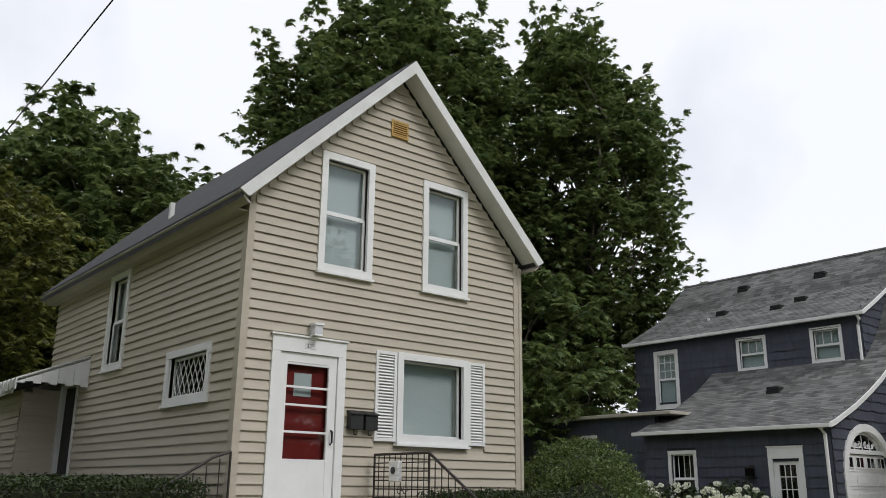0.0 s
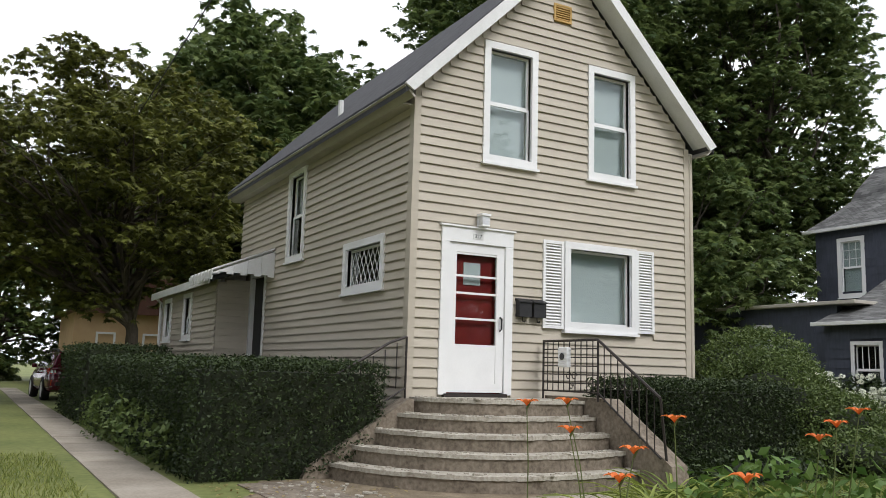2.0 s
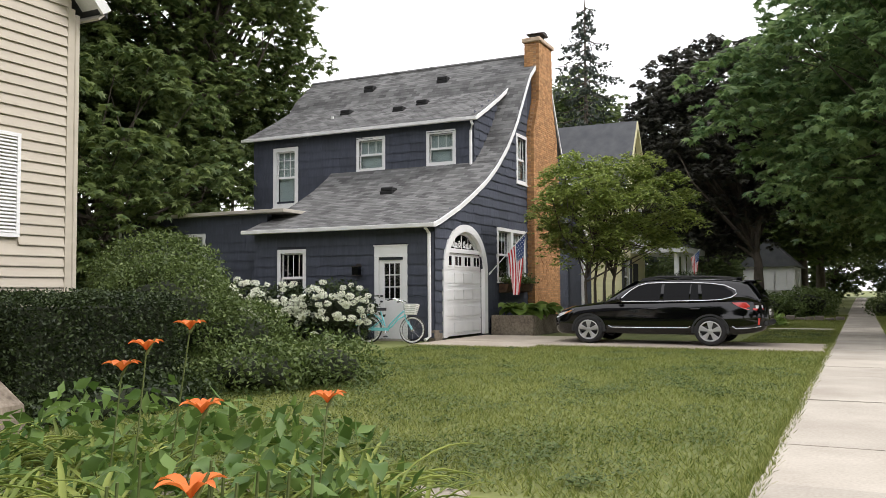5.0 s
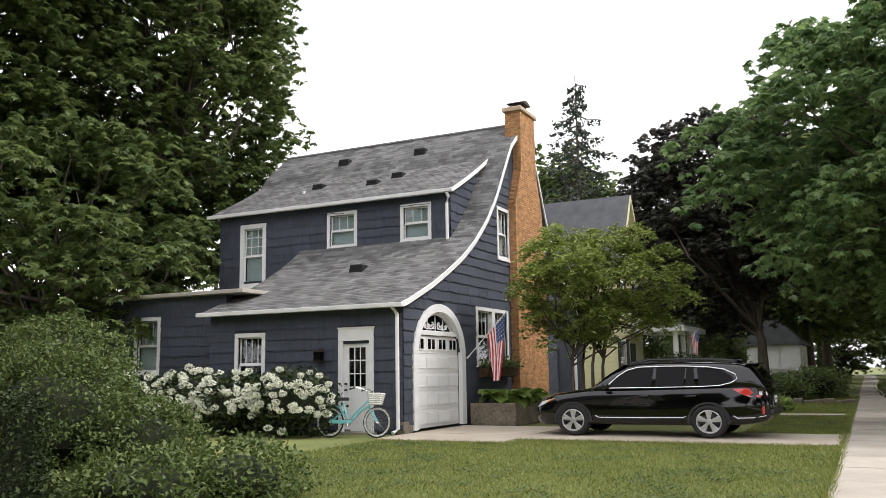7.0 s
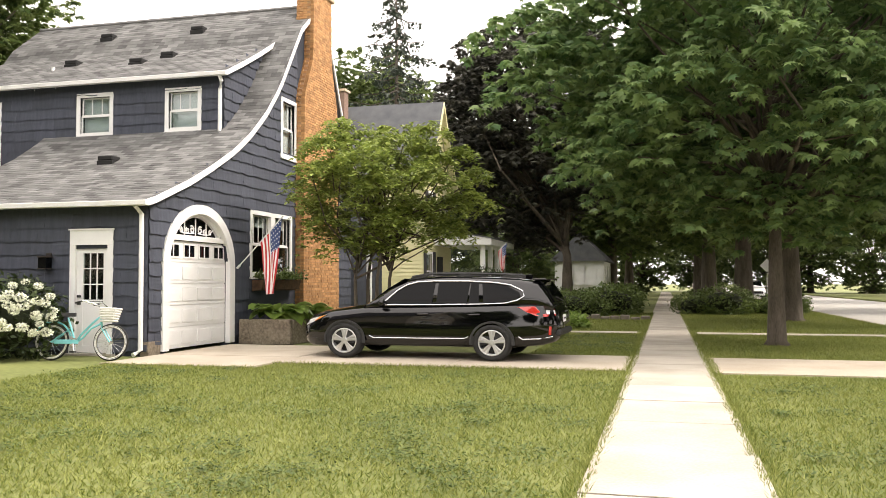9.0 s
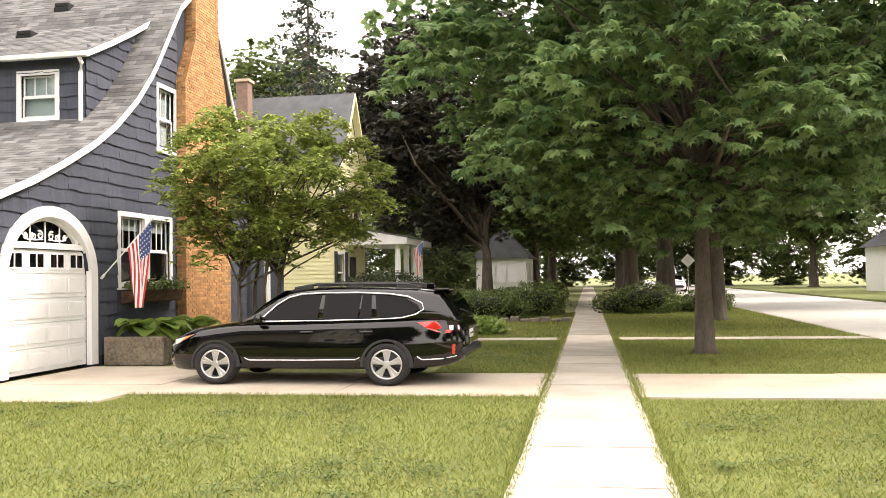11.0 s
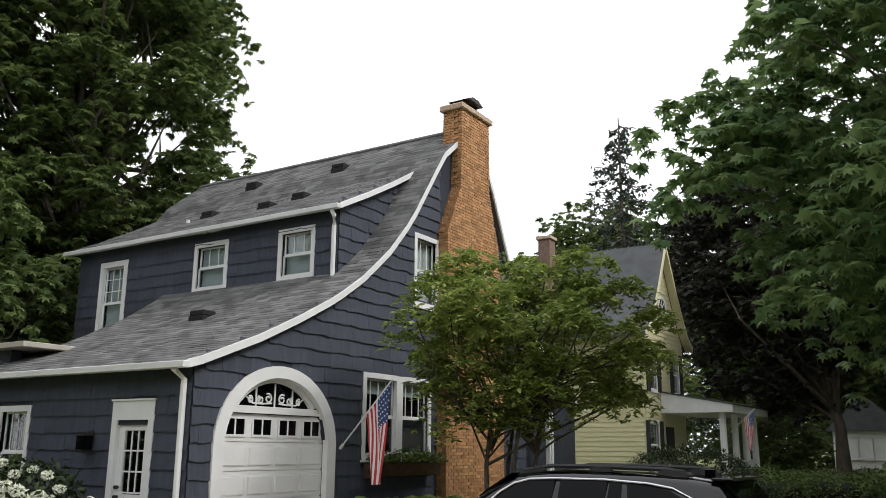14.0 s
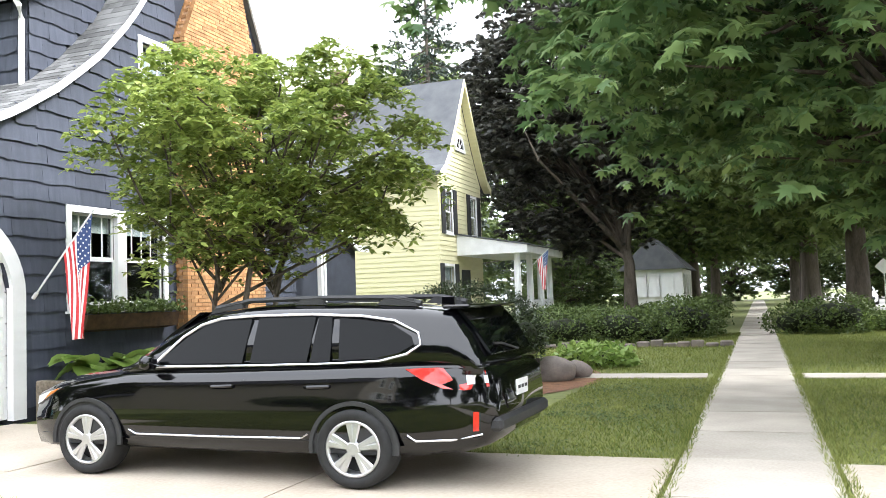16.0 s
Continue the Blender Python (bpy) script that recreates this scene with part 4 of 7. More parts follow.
def side_patch(bm, pts, lift, thick, surface, sign):
    """A flat-ish patch of (u, z) points laid on the side of the car."""
    outer = [bm.verts.new((u, sign * (surface(u, z) + lift), z)) for u, z in pts]
    inner = [bm.verts.new((u, sign * (surface(u, z) + lift - thick), z)) for u, z in pts]
    k = len(pts)
    bm.faces.new(outer)
    for i in range(k):
        bm.faces.new((outer[i], outer[(i + 1) % k], inner[(i + 1) % k], inner[i]))
    bmesh.ops.recalc_face_normals(bm, faces=bm.faces[:])
    return bm


def lathe(bm, profile, centre, sides=40):
    """A profile of (radius, v) turned about an axle along v."""
    rings = [[bm.verts.new((centre[0] + r * math.cos(2 * math.pi * k / sides), centre[1] + v, centre[2] + r * math.sin(2 * math.pi * k / sides))) for k in range(sides)] for r, v in profile]
    for a, b in zip(rings, rings[1:]):
        for k in range(sides):
            bm.faces.new((a[k], a[(k + 1) % sides], b[(k + 1) % sides], b[k]))
    bmesh.ops.recalc_face_normals(bm, faces=bm.faces[:])
    return bm


def body_side(u, z):
    sec = sorted((p for p in body_section(u) if p[0] > 0.3), key=lambda p: p[1])
    return float(np.interp(z, [p[1] for p in sec], [p[0] for p in sec]))


def make_car(m, paint, label):
    c = thing("car", label, "car")
    us = sorted(set(list(CU) + [0.7, 1.15, 1.6, 1.9, 2.9, 3.3, 3.9, 4.4, 4.64, 4.78]))
    body = part("body", loft(bmesh.new(), [(u, body_section(u)) for u in us]), paint, c, smooth=True)
    cab_us = [1.29, 1.45, 1.6, 1.75, 1.9, 2.05, 2.25, 2.5, 2.8, 3.2, 3.6, 3.9, 4.1, 4.3, 4.45, 4.52, 4.6, 4.68, 4.73]
    part("cabin", loft(bmesh.new(), [(u, cabin_section(u)) for u in cab_us]), paint, c, smooth=True)
    for sign in (-1, 1):
        for pts in ([(1.66, 1.07), (2.58, 1.075), (2.60, 1.475), (2.30, 1.465), (2.12, 1.42), (1.95, 1.32)], [(2.66, 1.075), (3.22, 1.08), (3.24, 1.48), (2.67, 1.48)],
                    [(3.25, 1.08), (3.44, 1.085), (3.40, 1.47), (3.27, 1.48)], [(3.52, 1.09), (3.85, 1.11), (4.05, 1.15), (4.17, 1.22), (4.14, 1.29), (3.95, 1.40), (3.72, 1.44), (3.47, 1.465)]):
            part("side_window", side_patch(bmesh.new(), pts, 0.008, 0.02, cabin_half, sign), M_CARGLASS, c)
        rim_line = [(1.62, 1.045), (2.6, 1.05), (3.5, 1.065), (3.9, 1.085), (4.12, 1.14), (4.23, 1.22), (4.2, 1.32), (3.98, 1.43), (3.7, 1.475), (3.2, 1.505), (2.6, 1.505), (2.28, 1.49), (2.08, 1.435), (1.9, 1.32), (1.62, 1.045)]
        part("window_trim", tube(bmesh.new(), [(u, sign * (cabin_half(u, z) + 0.008), z) for u, z in rim_line], 0.013, 6), M_CHROME, c, "bright metal window trim")
        part("sill_strip", tube(bmesh.new(), [(u, sign * (body_side(u, z) + 0.004), z) for u, z in ((1.42, 0.45), (1.5, 0.41), (2.4, 0.41), (3.2, 0.42), (3.27, 0.46))], 0.009, 5), M_CHROME, c)
        part("sill_strip", tube(bmesh.new(), [(u, sign * (body_side(u, z) + 0.004), z) for u, z in ((4.15, 0.47), (4.22, 0.42), (4.5, 0.43), (4.72, 0.47))], 0.009, 5), M_CHROME, c)
        part("sill_cladding", side_patch(bmesh.new(), [(1.3, 0.27), (2.4, 0.27), (3.38, 0.27), (3.3, 0.41), (2.4, 0.40), (1.42, 0.40)], 0.006, 0.03, body_side, sign), M_CLAD, c)
        part("bumper_cladding", side_patch(bmesh.new(), [(4.05, 0.30), (4.3, 0.31), (4.5, 0.33), (4.66, 0.37), (4.7, 0.45), (4.5, 0.42), (4.22, 0.41), (4.12, 0.46)], 0.008, 0.03, body_side, sign), M_CLAD, c)
        part("bumper_cladding", side_patch(bmesh.new(), [(0.12, 0.28), (0.3, 0.25), (0.5, 0.25), (0.55, 0.40), (0.3, 0.38), (0.1, 0.38)], 0.008, 0.03, body_side, sign), M_CLAD, c)
        for u in (2.42, 3.36):
            part("door_handle", tube(bmesh.new(), [(u - 0.11, sign * 0.905, 0.865), (u - 0.07, sign * 0.935, 0.87), (u + 0.07, sign * 0.935, 0.875), (u + 0.11, sign * 0.905, 0.875)], 0.016, 6), paint, c)
        for u in (1.52, 2.63, 3.44):
            part("door_seam", side_patch(bmesh.new(), [(u, 0.44), (u + 0.007, 0.44), (u + 0.007, 0.93), (u, 0.93)], 0.0015, 0.004, body_side, sign), M_BLACK, c)
        tail = part("tail_lamp", side_patch(bmesh.new(), [(4.14, 1.02), (4.4, 1.03), (4.6, 1.02), (4.74, 0.99), (4.77, 0.86), (4.62, 0.84), (4.45, 0.86), (4.28, 0.93)], 0.012, 0.04, body_side, sign), M_TAIL, c, "red tail lamp")
        part("reversing_lamp", side_patch(bmesh.new(), [(4.62, 0.965), (4.755, 0.955), (4.765, 0.89), (4.63, 0.885)], 0.017, 0.02, body_side, sign), M_LAMP, tail)
        part("reflector", side_patch(bmesh.new(), [(4.66, 0.50), (4.70, 0.50), (4.71, 0.66), (4.67, 0.66)], 0.008, 0.02, body_side, sign), M_TAIL, c)
        head = part("headlamp", side_patch(bmesh.new(), [(0.06, 0.62), (0.2, 0.66), (0.42, 0.76), (0.58, 0.845), (0.4, 0.80), (0.2, 0.745), (0.08, 0.69)], 0.012, 0.04, body_side, sign), M_LAMP, c, "clear headlamp")
        part("indicator", side_patch(bmesh.new(), [(0.3, 0.705), (0.42, 0.765), (0.56, 0.838), (0.42, 0.80)], 0.017, 0.02, body_side, sign), M_AMBER, head)
        part("mirror", box(bmesh.new(), 1.62, 1.74, min(sign * 0.86, sign * 1.03), max(sign * 0.86, sign * 1.03), 1.02, 1.16, bevel=0.035), paint, c, smooth=True)
        rail = bmesh.new()
        for a, b in ((2.05, 2.42), (2.95, 3.25), (3.75, 4.12)):
            prism(rail, [(a, car_roof(a) + 0.0), (b, car_roof(b) + 0.0), (b - 0.03, car_roof(b) + 0.07), (a + 0.08, car_roof(a) + 0.06)], "y", sign * 0.53 - 0.025, sign * 0.53 + 0.025)
        tube(rail, [(2.12, sign * 0.53, car_roof(2.12) + 0.045), (2.5, sign * 0.53, 1.65), (3.2, sign * 0.53, 1.65), (3.9, sign * 0.53, 1.63), (4.15, sign * 0.53, 1.57)], 0.028, 6)
        part("roof_rail", rail, M_CLAD, c, "dark grey roof rail")
        for u in (0.945, 3.69):
            ctr = (u, sign * 0.80, 0.345)
            arch_bm = lathe(bmesh.new(), [(0.0, 0.108 * sign), (0.405, 0.108 * sign), (0.405, 0.128 * sign), (0.37, 0.128 * sign), (0.365, 0.112 * sign)], ctr)
            for v in arch_bm.verts:
                v.co.z = max(v.co.z, 0.30)
            part("wheel_arch", arch_bm, M_CLAD, c)
            wheel = part("wheel", lathe(bmesh.new(), [(0.235, -0.05 * sign), (0.24, 0.128 * sign), (0.30, 0.145 * sign), (0.335, 0.12 * sign), (0.345, 0.06 * sign), (0.345, -0.06 * sign), (0.32, -0.1 * sign)], ctr), M_TYRE, c, "black tyre on silver rim", smooth=True)
            part("rim", lathe(bmesh.new(), [(0.245, 0.10 * sign), (0.243, 0.134 * sign), (0.222, 0.137 * sign), (0.215, 0.11 * sign), (0.205, 0.02 * sign)], ctr), M_RIM, wheel, smooth=True)
            part("brake_disc", lathe(bmesh.new(), [(0.0, 0.035 * sign), (0.21, 0.035 * sign)], ctr), M_BLACK, wheel)
            hub = lathe(bmesh.new(), [(0.0, 0.138 * sign), (0.05, 0.136 * sign), (0.065, 0.12 * sign), (0.065, 0.06 * sign)], ctr, 20)
            part("hub", hub, M_RIM, wheel)
            for k in range(10):
                ang = 2 * math.pi * (k // 2) / 5 + (0.16 if k % 2 else -0.16) + 0.3
                ca, sa = math.cos(ang), math.sin(ang)
                bm = bmesh.new()
                for r0, r1, w0, w1 in ((0.05, 0.225, 0.020, 0.034),):
                    ring = []
                    for r, w in ((r0, w0), (r1, w1)):
                        for dv, dw in ((0.118, -w), (0.132, -w * 0.6), (0.132, w * 0.6), (0.118, w), (0.08, 0)):
                            ring.append(bm.verts.new((ctr[0] + ca * r - sa * dw, ctr[1] + sign * dv, ctr[2] + sa * r + ca * dw)))
                    for i in range(5):
                        bm.faces.new((ring[i], ring[(i + 1) % 5], ring[5 + (i + 1) % 5], ring[5 + i]))
                bmesh.ops.recalc_face_normals(bm, faces=bm.faces[:])
                part("spoke", bm, M_RIM, wheel)
    bm = bmesh.new()
    prism(bm, [(4.49, 1.52), (4.63, 1.34), (4.75, 1.12), (4.73, 1.11), (4.6, 1.33), (4.47, 1.5)], "y", -0.55, 0.55)
    part("rear_window", bm, M_CARGLASS, c)
    bm = bmesh.new()
    prism(bm, [(1.36, 1.10), (1.66, 1.345), (2.0, 1.555), (2.0, 1.53), (1.68, 1.32), (1.38, 1.08)], "y", -0.62, 0.62)
    part("windscreen", bm, M_CARGLASS, c)
    part("spoiler", boxes((4.36, 4.60, -0.60, 0.60, 1.515, 1.55), bevel=0.012), paint, c)
    part("wiper", tube(bmesh.new(), [(4.77, 0.05, 1.13), (4.73, -0.2, 1.19), (4.71, -0.38, 1.20)], 0.012, 5), M_BLACK, c)
    part("rear_bumper", boxes((4.66, 4.86, -0.68, 0.68, 0.48, 0.60), bevel=0.03), M_CLAD, c)
    plate = part("number_plate", boxes((4.80, 4.825, -0.16, 0.16, 0.72, 0.86), bevel=0.004), M_WHITE, c, "pale number plate")
    for y0, y1 in ((-0.12, -0.06), (-0.03, 0.03), (0.06, 0.12)):
        part("plate_mark", boxes((4.825, 4.828, y0, y1, 0.775, 0.805)), M_CLAD, plate)
    part("hatch_badge", boxes((4.775, 4.80, -0.3, 0.3, 0.935, 0.96), bevel=0.006), M_CHROME, c)
    part("grille", boxes((-0.01, 0.06, -0.42, 0.42, 0.48, 0.62), bevel=0.02), M_CLAD, c)
    part("aerial", boxes((4.12, 4.24, -0.015, 0.015, 1.55, 1.63), bevel=0.006), paint, c)
    c.matrix_basis = m
    return c


black_car = make_car(Matrix.Translation((-6.33, 16.72, 0.028)) @ Matrix.Rotation(radians(-1.8), 4, "Z") @ Matrix.Diagonal((0.985, 0.985, 0.91, 1)), M_CARPAINT, "black estate car with roof rails parked on the driveway")

# ---- beige house: door, shutters and fittings ----
ff = oriented("x", FX, 1)
front_door = part("front_door", wbox(bmesh.new(), ff, -0.1, 1.02, -0.05, 0.05, 2.97, 3.17), M_WHITE, beige, "white storm door before a dark red door")
for u0, u1 in ((-0.1, 0.02), (0.9, 1.02)):
    part("jamb", wbox(bmesh.new(), ff, u0, u1, -0.05, 0.05, 0.97, 2.968), M_WHITE, front_door)
part("drip_cap", wbox(bmesh.new(), ff, -0.13, 1.05, 0.0, 0.075, 3.172, 3.195), M_WHITE, front_door)
part("storm_door", frame_bars(bmesh.new(), ff, 0.025, 0.895, 1.0, 2.965, 0.12, -0.02, 0.02), M_WHITE, front_door)
part("kick_panel", wbox(bmesh.new(), ff, 0.145, 0.775, -0.012, 0.012, 1.12, 1.6), M_WHITE, front_door)
part("red_door", wbox(bmesh.new(), ff, 0.02, 0.9, -0.12, -0.07, 0.98, 2.97), M_RED, front_door, "dark red inner door")
part("door_light", wbox(bmesh.new(), ff, 0.3, 0.56, -0.069, -0.06, 2.42, 2.72), M_BLIND, front_door)
for z in (1.61, 1.96, 2.30, 2.53, 2.83):
    part("glazing_bar", wbox(bmesh.new(), ff, 0.145, 0.775, -0.01, 0.014, z - 0.014, z + 0.014), M_WHITE, front_door)
part("pane", wbox(bmesh.new(), ff, 0.145, 0.775, -0.006, -0.001, 1.62, 2.83), M_GLASS, front_door).visible_shadow = False
part("door_handle", tube(bmesh.new(), [ff(0.84, 0.02, 2.0), ff(0.84, 0.06, 1.98), ff(0.84, 0.06, 1.84), ff(0.84, 0.02, 1.82)], 0.014, 6), M_BLACK, front_door)
part("threshold", wbox(bmesh.new(), ff, -0.02, 0.94, -0.05, 0.07, 0.93, 0.985), M_IRON, front_door)
number = tagged(part("house_number", wbox(bmesh.new(), ff, 0.37, 0.53, 0.05, 0.056, 3.03, 3.1), M_OLDWHITE), "small pale plate with black house number", "house number")
txt = bpy.data.curves.new("numeral", "FONT")
txt.body, txt.size, txt.align_x, txt.align_y = "327", 0.072, "CENTER", "CENTER"
txt.extrude = 0.001
txt.materials.append(M_BLACK)
numeral = new("numeral", txt)
numeral.parent = number
numeral.matrix_basis = Matrix(((0, 0, 1, FX + 0.0575), (1, 0, 0, 0.45), (0, 1, 0, 3.066), (0, 0, 0, 1)))
for y0, y1 in ((1.53, 1.89), (3.24, 3.58)):
    sh = part("shutter", frame_bars(bmesh.new(), ff, y0, y1, 1.9, 3.14, 0.045, 0.0, 0.045), M_WHITE, beige, "white louvred shutter")
    for i in range(27):
        z = 1.95 + i * 0.0427
        bm = bmesh.new()
        prism(bm, [(FX + 0.008, z + 0.03), (FX + 0.038, z), (FX + 0.042, z + 0.008), (FX + 0.012, z + 0.038)], "y", y0 + 0.045, y1 - 0.045)
        part("slat", bm, M_WHITE, sh)
for y in (1.09, 1.33):
    mb = thing("mailbox", "black wall mailbox with sloping lid on beige siding", "mailbox", at=(FX + 0.08, y + 0.1, 2.05), group="wall mailboxes")
    part("mailbox_body", wbox(bmesh.new(), ff, y, y + 0.2, 0.02, 0.12, 2.03, 2.24), M_BLACK, mb)
    bm = bmesh.new()
    prism(bm, [(FX + 0.02, 2.245), (FX + 0.14, 2.225), (FX + 0.14, 2.24), (FX + 0.02, 2.285)], "y", y - 0.01, y + 0.21)
    part("lid", bm, M_BLACK, mb)
    part("paper_hook", tube(bmesh.new(), [ff(y + 0.1, 0.04, 2.03), ff(y + 0.1, 0.05, 1.97), ff(y + 0.1, 0.1, 1.96), ff(y + 0.1, 0.11, 1.98)], 0.007, 5), M_BLACK, mb)
lamp = thing("wall_lamp", "white square porch lantern above the front door", "wall lamp", at=(FX + 0.08, 0.5, 3.3))
part("backplate", wbox(bmesh.new(), ff, 0.44, 0.56, 0.02, 0.035, 3.21, 3.38), M_OLDWHITE, lamp)
part("lantern_cap", wbox(bmesh.new(), ff, 0.43, 0.57, 0.04, 0.18, 3.34, 3.37), M_WHITE, lamp)
part("lantern_glass", wbox(bmesh.new(), ff, 0.445, 0.555, 0.055, 0.165, 3.22, 3.34), M_LAMP, lamp)
part("lantern_base", wbox(bmesh.new(), ff, 0.44, 0.56, 0.035, 0.17, 3.2, 3.22), M_WHITE, lamp)
vent = part("gable_vent", frame_bars(bmesh.new(), ff, 1.68, 2.0, 6.42, 6.69, 0.03, 0.0, 0.04), surf("ochre_vent_paint", (0.42, 0.25, 0.06), (0.50, 0.31, 0.08), 5, 60, 0.6, 0.1), beige, "ochre louvred gable vent")
for i in range(6):
    part("vent_slat", wbox(bmesh.new(), ff, 1.71, 1.97, 0.005, 0.035, 6.46 + i * 0.035, 6.475 + i * 0.035), vent.data.materials[0], vent)
bm = bmesh.new()
for k in range(-5, 9):
    a = (-10.86 + k * 0.155, 2.46)
    for sgn in (1, -1):
        x0 = a[0] if sgn == 1 else a[0]
        p0, p1 = Vector((x0, 0, 2.46)), Vector((x0 + sgn * 0.35, 0, 3.02))
        lo_t, hi_t = 0.0, 1.0
        if sgn == 1:
            lo_t, hi_t = max(0, (-10.86 - p0.x) / 0.35), min(1, (-9.62 - p0.x) / 0.35)
        else:
            lo_t, hi_t = max(0, (p0.x + 9.62) / 0.35), min(1, (p0.x + 10.86) / 0.35)
        if hi_t - lo_t > 0.05:
            q0, q1 = p0.lerp(p1, lo_t), p0.lerp(p1, hi_t)
            tube(bm, [(q0.x, YL - 0.005 + 0.06, q0.z), (q1.x, YL - 0.005 + 0.06, q1.z)], 0.007, 4)
part("leaded_lattice", bm, M_OLDWHITE, beige)
corner_pipe = part("downpipe", boxes((FX - 0.02, FX + 0.05, YR + 0.03, YR + 0.1, 0.1, 4.8), bevel=0.01), M_BEIGE, beige)
sdoor = part("side_door", boxes((-15.75, -14.9, YL + 0.05, YL + 0.1, 1.0, 3.0)), M_DARK, beige, "dark screened side door")
part("door_frame", frame_bars(bmesh.new(), oriented("y", YL, -1), -15.82, -14.83, 0.93, 3.07, 0.08, -0.05, 0.04), M_OLDWHITE, sdoor)
# canopy of ribbed metal over the side door
canopy = part("canopy", boxes((-16.2, -14.35, YL - 0.03, YL, 3.32, 3.4)), M_OLDWHITE, beige, "white ribbed metal door canopy")
for i in range(14):
    x = -16.2 + i * 0.132
    bm = bmesh.new()
    up = 0.035 if i % 2 else 0.0
    prism(bm, [(YL - 0.02, 3.40 + up), (YL - 1.15, 2.93 + up), (YL - 1.15, 2.83 - up), (YL - 1.17, 2.83 - up), (YL - 1.17, 2.95 + up), (YL - 0.02, 3.425 + up)], "x", x, x + (0.10 if i % 2 else 0.13))
    part("canopy_rib", bm, M_OLDWHITE, canopy)
for x in (-16.22, -14.36):
    for i in range(9):
        ya, yb = YL - 0.02 - i * 0.127, YL - 0.02 - (i + 1) * 0.127
        za, zb = 3.40 + (ya - YL) * 0.416, 3.40 + (yb - YL) * 0.416
        off = 0.018 if i % 2 else 0.0
        low_edge = 2.9 + (0.03 if i % 2 else 0.0)
        part("canopy_side", prism(bmesh.new(), [(ya, za), (yb, zb), (yb, min(low_edge, zb - 0.02)), (ya, min(low_edge, za - 0.02))], "x", x + off, x + off + 0.012), M_OLDWHITE, canopy)
# rear annex
AY = -1.2
annex_holes = [(-18.6, -18.0, 1.9, 2.72), (-20.7, -20.1, 1.9, 2.72)]
annex = part("annex_wall", pierced(bmesh.new(), "y", AY, 0.16, [-21.3, -15.86], 0.0, lambda x: 2.9, annex_holes), M_BEIGE, beige)
part("annex_end", boxes((-16.0, -15.85, AY + 0.161, YL - 0.01, 0, 2.95), (-21.3, -21.15, AY + 0.161, 4.2, 0, 2.9), (-21.15, BACK - 0.01, 4.05, 4.2, 0, 2.9)), M_BEIGE, beige)
bm = bmesh.new()
prism(bm, [(AY - 0.2, 2.88), (1.5, 3.9), (1.5, 4.0), (AY - 0.2, 2.98)], "x", -21.55, -15.7)
prism(bm, [(1.5, 3.9), (4.5, 2.88), (4.5, 2.98), (1.5, 4.0)], "x", -21.55, BACK - 0.02)
part("annex_roof", bm, M_ROOF1, beige)
part("annex_fascia", boxes((-21.57, -15.7, AY - 0.24, AY - 0.2, 2.84, 3.0)), M_OLDWHITE, beige)
part("downpipe", tube(bmesh.new(), [(-21.2, AY - 0.2, 2.9), (-21.2, AY - 0.05, 2.75), (-21.2, AY - 0.05, 0.1)], 0.04, 6), M_OLDWHITE, beige)
window(beige, "y", AY, -1, -18.7, -17.9, 1.8, 2.82, trim=0.1, proud=0.05)
window(beige, "y", AY, -1, -20.8, -20.0, 1.8, 2.82, trim=0.1, proud=0.05)

# ---- front steps: rounded treads of old concrete ----
steps = thing("front_steps", "worn rounded concrete steps with chipped edges up to the door", "steps", at=(-8, 0.2, 0))
SC = (-8.72, 0.35)


def step_outline(k, grow=0.0):
    """Rounded plan of step k, counted from the bottom."""
    rx, ry = 2.12 - 0.285 * k + grow, 2.0 - 0.285 * k + grow
    pts = [(SC[0], 1.55), (SC[0] + rx - 0.25, 1.55)]
    pts[-1] = (SC[0] + rx * 0.9, 1.55)
    n = 64
    a0 = math.acos(0.9)
    for i in range(n + 1):
        a = a0 - (a0 + math.pi / 2) * i / n
        pts.append((SC[0] + rx * math.cos(a) if a < 0 or True else 0, SC[1] + (1.2 if a > 0 else 1.0) * (ry * math.sin(a) if a < 0 else 1.0 * math.sin(a) / math.sin(a0))))
    pts.append((SC[0], SC[1] - ry))
    clean = []
    for p in pts:
        p = (p[0], min(p[1], 1.55))
        if not clean or (abs(p[0] - clean[-1][0]) + abs(p[1] - clean[-1][1])) > 0.008:
            clean.append(p)
    return clean


for k in range(5):
    z0, z1 = max(0.0, k * 0.188 - 0.06), (k + 1) * 0.188
    bm = bmesh.new()
    prism(bm, step_outline(k, -0.02), "z", z0, z1 - 0.045)
    tread = part("step", bm, M_OLDCONC, steps)
    bm = bmesh.new()
    prism(bm, step_outline(k), "z", z1 - 0.045, z1)
    for v in bm.verts:
        if v.co.x > SC[0] + 0.1:
            j = noise.noise(Vector((v.co.x * 6, v.co.y * 6, k * 3.0))) + 0.6 * noise.noise(Vector((v.co.x * 17, v.co.y * 17, k * 5.0)))
            v.co.x += 0.03 * j
            v.co.y += 0.012 * j
            v.co.z += 0.012 * noise.noise(Vector((v.co.x * 9, v.co.y * 9, k + 9.0)))
    part("tread_edge", bm, M_NOSING, tread)
chip_rng = random.Random(17)
bm = bmesh.new()
